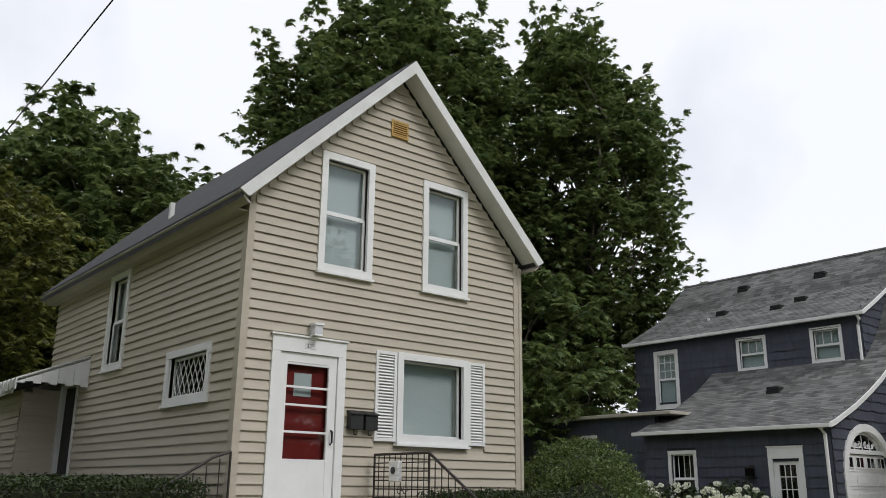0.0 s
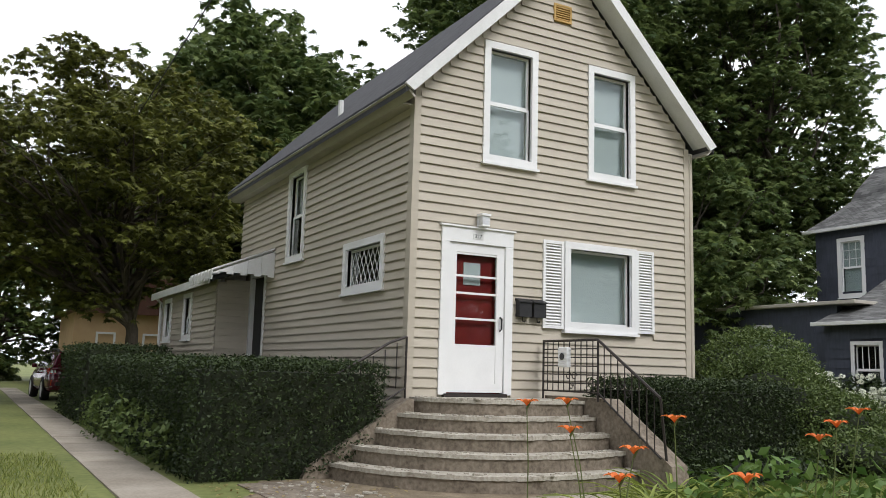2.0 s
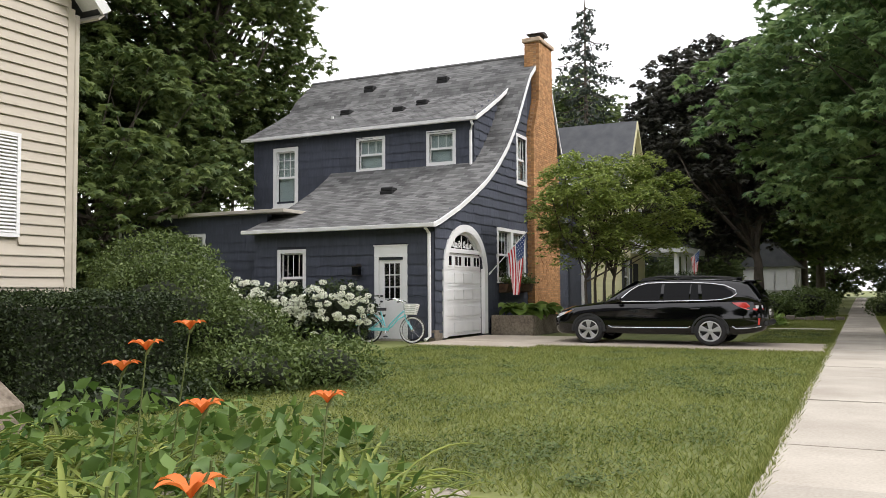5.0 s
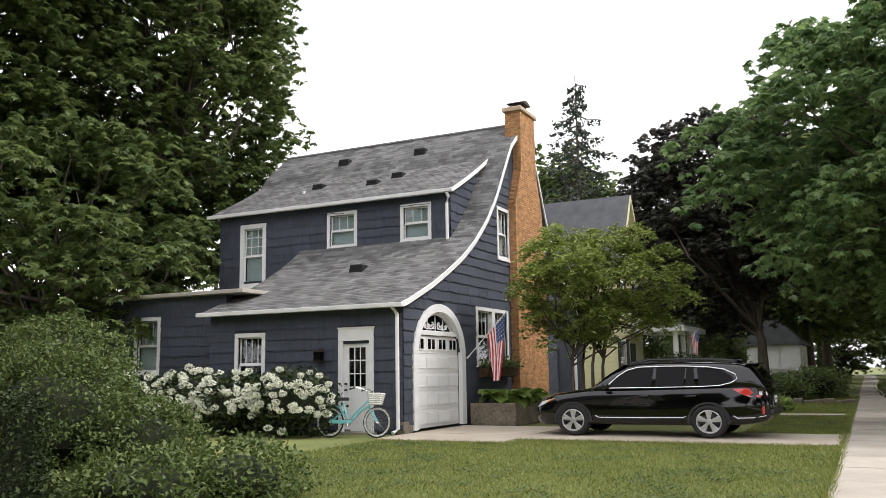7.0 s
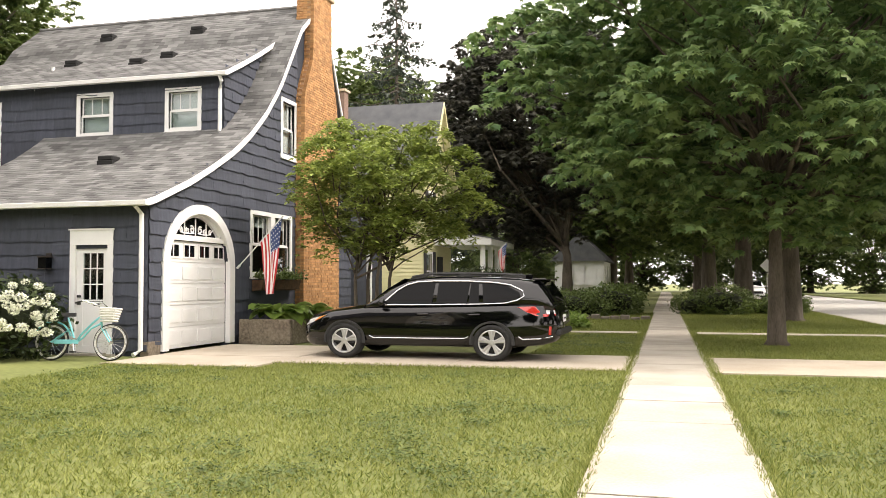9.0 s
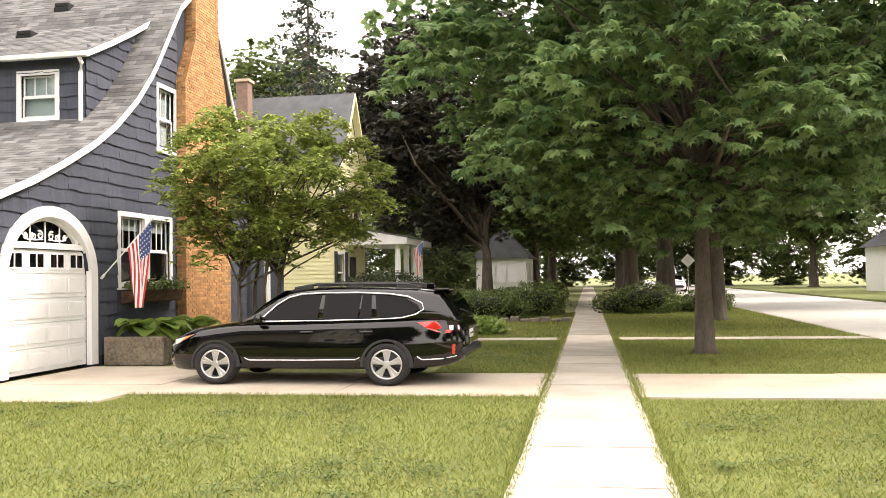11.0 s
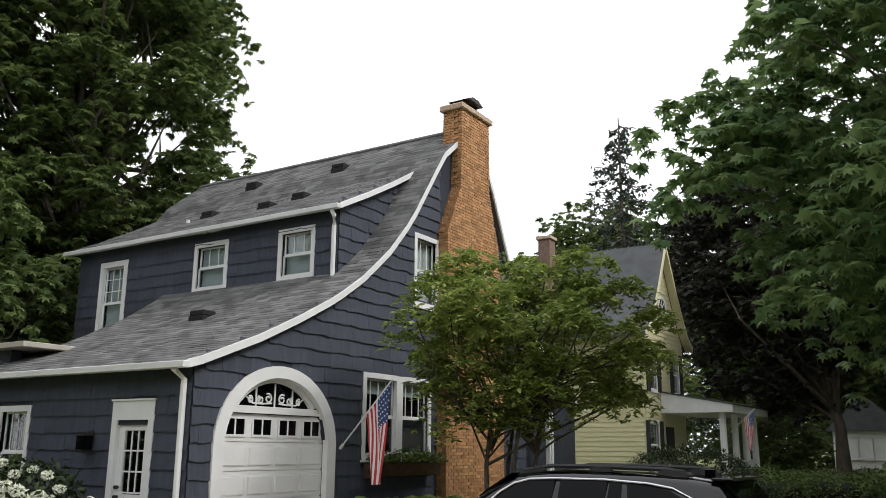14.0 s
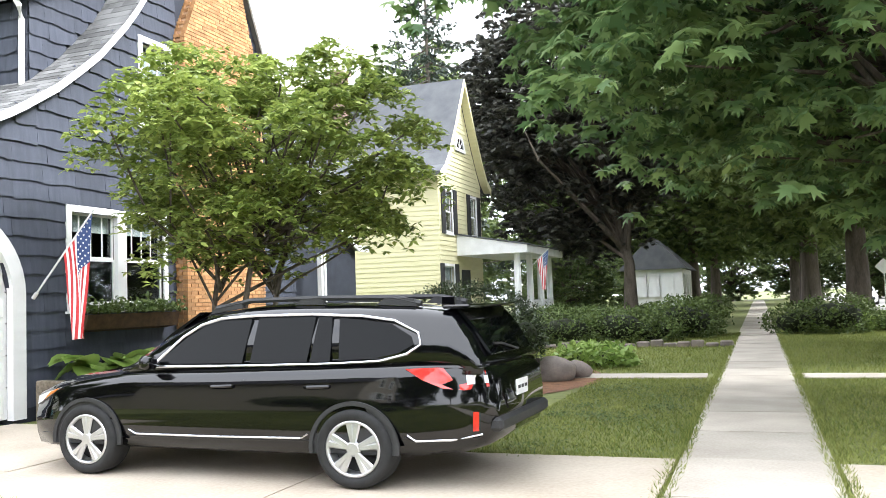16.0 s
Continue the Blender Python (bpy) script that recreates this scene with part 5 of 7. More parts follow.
for n in range(420):
    if n < 300:
        k = n % 5
        line = step_outline(k, -chip_rng.uniform(0.0, 0.2))
        px, py = chip_rng.choice(line[2:-1])
        top = (k + 1) * 0.188 + 0.004
        px, py = px + chip_rng.uniform(-0.05, 0.02), py + chip_rng.uniform(-0.05, 0.05)
    else:
        px, py, top = chip_rng.uniform(-8.2, -5.9), chip_rng.uniform(-2.8, -1.6), 0.014
    r = chip_rng.uniform(0.012, 0.045)
    ring = [(px + r * chip_rng.uniform(0.6, 1.1) * math.cos(a), py + r * chip_rng.uniform(0.6, 1.1) * math.sin(a)) for a in (0.2, 1.4, 2.6, 3.9, 5.1)]
    prism(bm, ring, "z", top - 0.006, top + r * 0.3)
tagged(part("concrete_chips", bm, M_NOSING), "pale crumbled concrete chips on the worn steps", "rubble", kind="stuff")
cheek_bm = bmesh.new()
prism(cheek_bm, [(-8.7, 0.0), (-6.25, 0.0), (-6.3, 0.28), (-7.45, 0.98), (-8.7, 0.98)], "y", 1.56, 1.8)
part("cheek_wall", cheek_bm, M_OLDCONC, steps, "sloping concrete cheek wall")
cheek_bm = bmesh.new()
prism(cheek_bm, [(-1.95, 0.0), (-1.9, 0.12), (-0.62, 0.92), (-0.55, 0.92), (-0.55, 0.0)], "x", -8.76, -8.5)
part("cheek_wall", cheek_bm, M_OLDCONC, steps, "sloping concrete cheek wall")


def railing(label, posts, top_pts, low_pts, bars, scroll):
    r = thing("iron_railing", label, "railing", at=posts[0][0], group="iron railings at the steps")
    for a, b in posts:
        part("post", tube(bmesh.new(), [a, b], 0.016, 6), M_IRON, r)
    part("top_rail", tube(bmesh.new(), top_pts, 0.018, 6), M_IRON, r)
    part("bottom_rail", tube(bmesh.new(), low_pts, 0.012, 6), M_IRON, r)
    for a, b in bars:
        part("bar", tube(bmesh.new(), [a, b], 0.008, 5), M_IRON, r)
    for cx, cy, cz, rad in scroll:
        pts = [(cx + rad * (1 - 0.06 * i) * math.cos(i * 0.7), cy, cz + rad * (1 - 0.06 * i) * math.sin(i * 0.7)) for i in range(13)]
        part("scroll", tube(bmesh.new(), pts, 0.007, 5), M_IRON, r)
    return r


RYY = 1.5
rail_bars = [((x, RYY, 1.05), (x, RYY, 1.70)) for x in np.linspace(-8.56, -7.6, 9)]
rail_bars += [((x, RYY, 1.70 - (x + 7.5) * 0.62 - 0.68), (x, RYY, 1.70 - (x + 7.5) * 0.62)) for x in np.linspace(-7.38, -6.5, 8)]
rail_bars += [((-8.65, RYY, z), (-7.5, RYY, z)) for z in (1.16, 1.27, 1.38, 1.49, 1.60)]
railing("black wrought-iron railing with scrolls beside the steps", [((-8.66, RYY, 0.94), (-8.66, RYY, 1.71)), ((-7.5, RYY, 0.94), (-7.5, RYY, 1.71)), ((-6.4, RYY + 0.1, 0.2), (-6.4, RYY, 1.03))],
        [(-8.66, RYY, 1.71), (-7.5, RYY, 1.71), (-6.4, RYY, 1.03)], [(-8.66, RYY, 1.05), (-7.5, RYY, 1.05), (-6.4, RYY, 0.36)], rail_bars,
        [(-8.1, RYY, 1.25, 0.06), (-7.98, RYY, 1.25, 0.06), (-8.04, RYY, 1.12, 0.05), (-7.05, RYY, 1.15, 0.06), (-6.95, RYY, 1.05, 0.06)])
box_bm = boxes((-8.22, -8.02, RYY - 0.09, RYY - 0.02, 1.36, 1.62), bevel=0.01)
note = thing("newspaper_box", "small white box hanging on the iron railing", "box", at=(-8.12, RYY - 0.05, 1.36))
part("box_body", box_bm, M_WHITE, note)
part("oval_mark", lathe(bmesh.new(), [(0.0, 0.0), (0.045, 0.0), (0.045, 0.01)], (-8.12, RYY - 0.102, 1.5), 16), M_BLACK, note)
LX = -8.62
railing("black wrought-iron railing at the hedge side of the steps", [((LX, -0.62, 0.92), (LX, -0.62, 1.68)), ((LX, -1.85, 0.1), (LX, -1.85, 1.0))],
        [(LX, -0.62, 1.68), (LX, -0.85, 1.6), (LX, -1.85, 1.0)], [(LX, -0.62, 1.05), (LX, -1.85, 0.3)], [((LX, y, 1.12 + (y + 0.62) * 0.6), (LX, y, 1.66 + (y + 0.62) * 0.53)) for y in np.linspace(-0.75, -1.7, 7)], [])
# ---- blue house: door, garage, fittings ----
fs = oriented("y", SY, -1)
side_door = part("side_door", wbox(bmesh.new(), fs, -10.89, -9.94, -0.06, 0.035, 2.1, 2.38), M_WHITE, blue, "white half-glazed side door")
for u0, u1 in ((-10.89, -10.77), (-10.06, -9.94)):
    part("jamb", wbox(bmesh.new(), fs, u0, u1, -0.06, 0.035, 0.03, 2.098), M_WHITE, side_door)
part("drip_cap", wbox(bmesh.new(), fs, -10.91, -9.92, 0.0, 0.055, 2.382, 2.41), M_WHITE, side_door)
leaf = part("door_leaf", frame_bars(bmesh.new(), fs, -10.77, -10.06, 0.05, 2.08, 0.13, -0.08, -0.035), M_WHITE, side_door)
part("door_panel", wbox(bmesh.new(), fs, -10.64, -10.19, -0.075, -0.045, 0.18, 1.02), M_WHITE, side_door)
part("pane", wbox(bmesh.new(), fs, -10.64, -10.19, -0.065, -0.058, 1.06, 1.95), M_GLASS, side_door).visible_shadow = False
for i in (1, 2):
    u = -10.64 + 0.45 * i / 3
    part("glazing_bar", wbox(bmesh.new(), fs, u - 0.011, u + 0.011, -0.058, -0.045, 1.06, 1.95), M_WHITE, side_door)
for i in range(0, 4):
    z = 1.045 + 0.303 * i
    part("glazing_bar", wbox(bmesh.new(), fs, -10.64, -10.19, -0.057, -0.046, z - 0.012, z + 0.012), M_WHITE, side_door)
for z in (0.98, 1.12):
    part("knob", tube(bmesh.new(), [fs(-10.70, -0.04, z), fs(-10.70, 0.03, z)], 0.026, 8), M_BLACK, side_door)
part("sill", wbox(bmesh.new(), fs, -10.95, -9.88, -0.05, 0.12, 0.0, 0.04), M_CONC, side_door)

rows_z = [0.07, 0.50, 0.93, 1.36, 1.79, 2.21]
leaf_x += 0.016
for r in range(5):
    z0, z1 = rows_z[r] + 0.008, rows_z[r + 1] - 0.008
    sec = part("door_section", boxes((leaf_x - 0.016, leaf_x + 0.008, GAR[0], GAR[1], z0, z1)), M_WHITE, garage)
    for cidx in range(4):
        y0 = GAR[0] + 0.08 + cidx * 0.585
        y1 = y0 + 0.5
        if r < 4:
            part("raised_panel", boxes((leaf_x + 0.008, leaf_x + 0.024, y0, y1, z0 + 0.07, z1 - 0.07), bevel=0.012), M_WHITE, garage)
        else:
            part("pane", boxes((leaf_x + 0.009, leaf_x + 0.013, y0 + 0.05, y1 - 0.05, z0 + 0.1, z1 - 0.06)), M_CARGLASS, garage, "dark garage window pane")
            part("window_frame", frame_bars(bmesh.new(), oriented("x", leaf_x, 1), y0 + 0.02, y1 - 0.02, z0 + 0.07, z1 - 0.03, 0.035, 0.009, 0.026), M_WHITE, garage)
            part("glazing_bar", boxes((leaf_x + 0.014, leaf_x + 0.024, (y0 + y1) / 2 - 0.015, (y0 + y1) / 2 + 0.015, z0 + 0.1, z1 - 0.06)), M_WHITE, garage)
leaf_x -= 0.016
FC = (GAR[0] + GAR[1]) / 2
bm = bmesh.new()
pts = [(FC - 0.98, 2.35)] + [(FC + 1.16 * math.cos(a), 1.75 + 1.02 * math.sin(a)) for a in np.linspace(math.asin(0.6 / 1.02) , math.pi - math.asin(0.6 / 1.02), 18)][::-1] + [(FC + 0.98, 2.35)]
prism(bm, pts, "x", GX - 0.12, GX - 0.112)
part("fanlight", bm, M_CARGLASS, garage, "dark fanlight pane with white scroll")
bm = bmesh.new()
inner, outer = 0.93, 1.0
for i in range(18):
    a0, a1 = (math.asin(0.6 / 1.02) + (math.pi - 2 * math.asin(0.6 / 1.02)) * k / 18 for k in (i, i + 1))
    prism(bm, [(FC + 1.2 * math.cos(a0), 1.75 + 1.06 * math.sin(a0)), (FC + 1.2 * math.cos(a1), 1.75 + 1.06 * math.sin(a1)), (FC + 1.2 * 0.88 * math.cos(a1), 1.75 + 1.06 * 0.92 * math.sin(a1)), (FC + 1.2 * 0.88 * math.cos(a0), 1.75 + 1.06 * 0.92 * math.sin(a0))], "x", GX - 0.11, GX - 0.05)
part("fanlight_rim", bm, M_WHITE, garage)
for u in (-0.42, 0.0, 0.42):
    part("glazing_bar", boxes((GX - 0.11, GX - 0.095, FC + u - 0.014, FC + u + 0.014, 2.34, 1.75 + 0.96 * math.sqrt(1 - (u / 1.1) ** 2))), M_WHITE, garage)
for s in (-1, 1):
    for cu, cz, r0, turn in ((0.16, 2.47, 0.085, 1), (0.33, 2.45, 0.07, -1), (0.56, 2.44, 0.06, 1)):
        pts = [(GX - 0.09, FC + s * (cu + r0 * (1 - 0.055 * i) * math.cos(turn * i * 0.62 + 1.0)), cz + r0 * (1 - 0.055 * i) * math.sin(turn * i * 0.62 + 1.0)) for i in range(14)]
        part("scroll", tube(bmesh.new(), pts, 0.016, 5), M_WHITE, garage)
    part("scroll", tube(bmesh.new(), [(GX - 0.09, FC + s * 0.08, 2.40), (GX - 0.09, FC + s * 0.3, 2.385), (GX - 0.09, FC + s * 0.5, 2.39), (GX - 0.09, FC + s * 0.68, 2.50)], 0.014, 5), M_WHITE, garage)
part("concrete_plinth", boxes((GX - 0.15, GX + 0.03, SY - 0.02, GAR[0] - 0.22, 0, 0.28), bevel=0.01), M_OLDCONC, blue)
wl_lamp = thing("wall_lantern", "dark square wall lantern beside the side door", "wall lamp", at=(-11.36, 15.3, 1.7))
part("backplate", boxes((-11.42, -11.30, SY - 0.045, SY - 0.02, 1.68, 1.95)), M_IRON, wl_lamp)
part("lantern_glass", boxes((-11.45, -11.27, SY - 0.22, SY - 0.06, 1.66, 1.86)), M_CARGLASS, wl_lamp)
part("lantern_cap", boxes((-11.47, -11.25, SY - 0.24, SY - 0.045, 1.86, 1.89), bevel=0.008), M_IRON, wl_lamp)
part("lantern_base", boxes((-11.46, -11.26, SY - 0.23, SY - 0.05, 1.64, 1.66)), M_IRON, wl_lamp)


def flag(label, foot, tip, seed, drop):
    """A flag hanging in folds from a slanting pole: canton of blue with white stars, red and white stripes."""
    foot, tip = Vector(foot), Vector(tip)
    f = thing("flag", label, "flag", at=foot, group="flags on houses")
    part("pole", tube(bmesh.new(), [foot, tip], 0.014, 6), M_WHITE, f)
    part("bracket", tube(bmesh.new(), [foot, foot.lerp(tip, 0.06)], 0.028, 8), M_WHITE, f)
    a, b = foot.lerp(tip, 0.5), foot.lerp(tip, 0.98)
    cols = 26

    def at(i, s):
        """i: 0..1 along the hoist from the tip down, s: 0..1 away from the pole."""
        p = b.lerp(a, i)
        fold = 0.05 * math.sin(i * 9 + s * 3 + seed) * s
        squeeze = 1 - 0.62 * s ** 0.7
        mid = b.lerp(a, 0.55)
        p = mid + (p - mid) * squeeze
        return Vector((p.x + fold * 0.8, p.y + fold * 0.6 + 0.03 * s, p.z - s * drop * (1 - 0.12 * i)))
    reds, whites, blues, stars = bmesh.new(), bmesh.new(), bmesh.new(), bmesh.new()
    for k in range(13):
        for j in range(cols):
            s0, s1 = j / cols, (j + 1) / cols
            if k < 7 and s1 <= 0.42:
                bm2 = blues
            else:
                bm2 = reds if k % 2 == 0 else whites
            vs = []
            for i0, sx in ((k / 13, s0), ((k + 0.5) / 13, s0), ((k + 1) / 13, s0), ((k + 1) / 13, s1), ((k + 0.5) / 13, s1), (k / 13, s1)):
                vs.append(bm2.verts.new(at(i0, sx)))
            bm2.faces.new((vs[0], vs[1], vs[4], vs[5]))
            bm2.faces.new((vs[1], vs[2], vs[3], vs[4]))
    for k in range(5):
        for j in range(6):
            c = at((k + 0.6) / 5 * 0.5, (j + 0.5) / 6 * 0.40)
            bmesh.ops.create_icosphere(stars, subdivisions=1, radius=0.014, matrix=Matrix.Translation(c))
    for bm2 in (reds, whites, blues):
        bmesh.ops.remove_doubles(bm2, verts=bm2.verts[:], dist=0.0004)
    part("red_stripe_cloth", reds, surf("red_cloth", (0.50, 0.03, 0.035), (0.58, 0.05, 0.05), 8, 80, 0.85, 0.1), f, smooth=True)
    part("white_stripe_cloth", whites, surf("white_cloth", (0.74, 0.72, 0.70), (0.80, 0.79, 0.77), 8, 80, 0.85, 0.1), f, smooth=True)
    part("canton", blues, surf("blue_cloth", (0.03, 0.055, 0.16), (0.05, 0.08, 0.20), 8, 80, 0.85, 0.1), f, smooth=True)
    part("star_field", stars, M_WHITE, f)
    return f


flag("striped flag on a slanting pole beside the garage door", (GX + 0.03, 18.8, 1.7), (GX + 1.2, 18.7, 2.85), 1.0, 1.5)

# planter, hosta, window box
planter = thing("stone_planter", "low raised bed with rough concrete sides by the wall", "planter", at=(-8.6, 20, 0))
part("planter_wall", boxes((-9.1, -7.85, 18.75, 18.93, 0, 0.56), bevel=0.02), M_OLDCONC, planter)
part("planter_wall", boxes((-8.02, -7.85, 18.94, 21.6, 0, 0.54), bevel=0.02), M_OLDCONC, planter)
part("planter_soil", boxes((-9.1, -8.03, 18.94, 21.6, 0, 0.5)), M_SOIL_AND_SHADE, planter)
part("step_block", boxes((-8.5, -7.2, 21.65, 23.0, 0, 0.2), bevel=0.02), M_OLDCONC, planter)


def leaf_blade(bm, root, direction, length, width, droop, seg=6, cup=0.12, stalk=0.0):
    """A leaf that rises, widens and bends over, with a fold along the middle."""
    d = Vector((math.cos(direction), math.sin(direction), 0))
    side = Vector((-d.y, d.x, 0))
    prev = None
    for i in range(seg + 1):
        s = i / seg
        w = width * math.sin(math.pi * min(1, (s - stalk) / (1 - stalk))) ** 0.7 if s > stalk else 0.012
        w = max(w, 0.004)
        z = length * (s * 0.95 - droop * s * s)
        c = Vector(root) + d * length * s * 0.75 + Vector((0, 0, z))
        row = [bm.verts.new(c - side * w / 2 + Vector((0, 0, cup * w))), bm.verts.new(c), bm.verts.new(c + side * w / 2 + Vector((0, 0, cup * w)))]
        if prev:
            bm.faces.new((prev[0], prev[1], row[1], row[0]))
            bm.faces.new((prev[1], prev[2], row[2], row[1]))
        prev = row


M_HOSTA = leafy("hosta_leaves", (0.15, 0.25, 0.045), (0.32, 0.42, 0.11), 0.35, 0.45, 3)
hosta_rng = random.Random(5)
for hx, hy, n, size in ((-8.4, 19.35, 34, 0.9), (-8.3, 20.2, 30, 0.84), (-8.25, 20.95, 26, 0.7)):
    h = thing("hosta", "broad-leaved light green hosta in the raised bed", "plant", at=(hx, hy, 0.5), group="hostas in the bed")
    for i in range(n):
        bm = bmesh.new()
        leaf_blade(bm, (hx, hy, 0.48), hosta_rng.uniform(0, 6.28), size * hosta_rng.uniform(0.7, 1.2), size * 0.62, hosta_rng.uniform(0.62, 1.05), 7, 0.15, 0.3)
        part("leaf", bm, M_HOSTA, h, smooth=True)
wbx = thing("window_box", "dark coir window box with trailing green plants", "window box", at=(-9.0, 20.5, 1.2))
bm = bmesh.new()
prism(bm, [(GX + 0.04, 1.44), (GX + 0.34, 1.44), (GX + 0.28, 1.22), (GX + 0.04, 1.18)], "y", 19.5, 21.6)
part("box_body", bm, surf("brown_coir", (0.035, 0.02, 0.012), (0.11, 0.06, 0.03), 9, 80, 1.0, 1.0), wbx)
rngb = np.random.default_rng(31)
pp = np.stack([GX + 0.2 + rngb.normal(size=900) * 0.12, rngb.uniform(19.5, 21.7, 900), 1.47 + np.abs(rngb.normal(size=900)) * 0.09], 1)
attach("trailing_foliage", leaf_mesh("trailing_foliage", pp, 0.09, rng=rngb), M_LEAF_SHRUB, wbx)

# ---- bicycle ----
M_AQUA = surf("aqua_paint", (0.16, 0.55, 0.60), (0.22, 0.64, 0.68), 6, 80, 0.35, 0.0, coat=0.5)
M_BASKET = surf("white_wicker", (0.62, 0.62, 0.58), (0.78, 0.78, 0.74), 20, 90, 0.8, 0.6)
bike = thing("bicycle", "aqua step-through cruiser bicycle with white basket by the door", "bicycle")


def wheel_at(u):
    w = part("wheel", lathe(bmesh.new(), [(0.30, -0.024), (0.335, -0.016), (0.345, 0.0), (0.335, 0.016), (0.30, 0.024)], (u, 0, 0.345), 36), M_TYRE, bike, "black tyre with white wall", smooth=True)
    for v in (-0.021, 0.021):
        part("white_wall", lathe(bmesh.new(), [(0.285, v), (0.316, v * 1.12)], (u, 0, 0.345), 36), M_WHITE, w)
    part("rim", lathe(bmesh.new(), [(0.272, -0.016), (0.295, -0.016), (0.295, 0.016), (0.272, 0.016)], (u, 0, 0.345), 36), M_CHROME, w)
    for k in range(16):
        a = 2 * math.pi * k / 16
        part("spoke", tube(bmesh.new(), [(u, 0.02 * (-1) ** k, 0.345), (u + 0.275 * math.cos(a), 0, 0.345 + 0.275 * math.sin(a))], 0.0028, 4), M_CHROME, w)
    part("hub", tube(bmesh.new(), [(u, -0.05, 0.345), (u, 0.05, 0.345)], 0.024, 8), M_CHROME, w)


wheel_at(0.0)
wheel_at(1.16)
BB, ST, HT0, HT1 = (0.46, 0, 0.33), (0.29, 0, 0.80), (0.97, 0, 0.62), (0.93, 0, 0.82)
for a in ([HT1, (0.78, 0, 0.70), (0.58, 0, 0.50), BB], [(0.96, 0, 0.70), (0.76, 0, 0.60), (0.60, 0, 0.42), BB], [HT0, (0.95, 0, 0.72), HT1]):
    part("frame_tube", tube(bmesh.new(), a, 0.021, 8), M_AQUA, bike, smooth=True)
part("seat_tube", tube(bmesh.new(), [BB, (0.36, 0, 0.62), ST], 0.018, 8), M_AQUA, bike)
for y in (-0.05, 0.05):
    part("chain_stay", tube(bmesh.new(), [(0.46, y * 0.5, 0.33), (0.0, y, 0.345)], 0.011, 6), M_AQUA, bike)
    part("seat_stay", tube(bmesh.new(), [(0.37, y * 0.4, 0.60), (0.0, y, 0.345)], 0.010, 6), M_AQUA, bike)
    part("fork_blade", tube(bmesh.new(), [(0.975, y, 0.62), (1.06, y, 0.50), (1.16, y, 0.345)], 0.012, 6), M_AQUA, bike)
part("chain_guard", boxes((0.08, 0.56, -0.075, -0.06, 0.31, 0.39), bevel=0.006), M_AQUA, bike)
part("crank", tube(bmesh.new(), [(0.46, -0.08, 0.33), (0.50, -0.09, 0.17)], 0.011, 6), M_CHROME, bike)
part("pedal", boxes((0.45, 0.55, -0.18, -0.09, 0.15, 0.18), bevel=0.006), M_BLACK, bike)
part("chain_ring", lathe(bmesh.new(), [(0.0, -0.055), (0.09, -0.055), (0.09, -0.05)], (0.46, 0, 0.33), 24), M_CHROME, bike)
sad = bmesh.new()
prism(sad, [(0.12, -0.11), (0.18, -0.13), (0.30, -0.06), (0.44, -0.02), (0.44, 0.02), (0.30, 0.06), (0.18, 0.13), (0.12, 0.11)], "z", 0.82, 0.89)
part("saddle", sad, M_BLACK, bike)
part("stem", tube(bmesh.new(), [HT1, (0.915, 0, 0.98)], 0.014, 6), M_CHROME, bike)
part("handlebar", tube(bmesh.new(), [(0.62, -0.33, 1.06), (0.78, -0.32, 1.10), (0.95, -0.18, 1.02), (0.92, 0, 0.98), (0.95, 0.18, 1.02), (0.78, 0.32, 1.10), (0.62, 0.33, 1.06)], 0.012, 6), M_CHROME, bike)
for y in (-0.33, 0.33):
    part("grip", tube(bmesh.new(), [(0.60, y, 1.055), (0.73, y, 1.088)], 0.018, 6), M_BLACK, bike)
bk = bmesh.new()
for k in range(6):
    z = 0.74 + k * 0.045
    g = 0.1 + 0.008 * k
    for a, b in (((1.0, -g - 0.03, z), (1.22 + 0.01 * k, -g, z)), ((1.22 + 0.01 * k, -g, z), (1.22 + 0.01 * k, g, z)), ((1.22 + 0.01 * k, g, z), (1.0, g + 0.03, z)), ((1.0, g + 0.03, z), (1.0, -g - 0.03, z))):
        tube(bk, [a, b], 0.019, 5)
part("basket", bk, M_BASKET, bike, "white woven basket")
part("mudguard", tube(bmesh.new(), [(0.38 * math.cos(a), 0, 0.345 + 0.38 * math.sin(a)) for a in np.linspace(0.3, 2.9, 14)], 0.018, 5), M_AQUA, bike)
bike.matrix_basis = Matrix.Translation((-10.42, 14.36, 0.0)) @ Matrix.Rotation(radians(8), 4, "Z") @ Matrix.Rotation(radians(-5), 4, "X") @ Matrix.Scale(0.95, 4)

# ---- hydrangea heads ----
M_BLOOM = leafy("cream_hydrangea_petals", (0.70, 0.72, 0.58), (0.88, 0.89, 0.80), 0.2, 0.7, 6)
hydr = bpy.data.objects["hydrangea_bush"]
rngh = np.random.default_rng(44)
blooms = []
for i in range(270):
    c = ((-16.2, 14.6, 0.62), (-14.4, 14.5, 0.7), (-13.0, 14.4, 0.65), (-11.3, 14.35, 0.68))[i % 4]
    d = rngh.normal(size=3)
    d[1] = -abs(d[1]) * 1.1
    d[2] = abs(d[2]) * 0.9 - 0.25
    d /= np.linalg.norm(d)
    p = np.array(c) + d * np.array((1.05, 0.86, 0.86))
    if p[2] < 0.12:
        continue
    blooms.append(p)
head_meshes = []
for v in range(4):
    q = rngh.normal(size=(90, 3))
    q /= np.linalg.norm(q, axis=1)[:, None]
    q *= np.array((0.095, 0.095, 0.07)) * rngh.uniform(0.75, 1.05, (90, 1))
    head_meshes.append(leaf_mesh("flower_head", q, 0.055, up=0.3, rng=rngh))
    head_meshes[-1].materials.append(M_BLOOM)
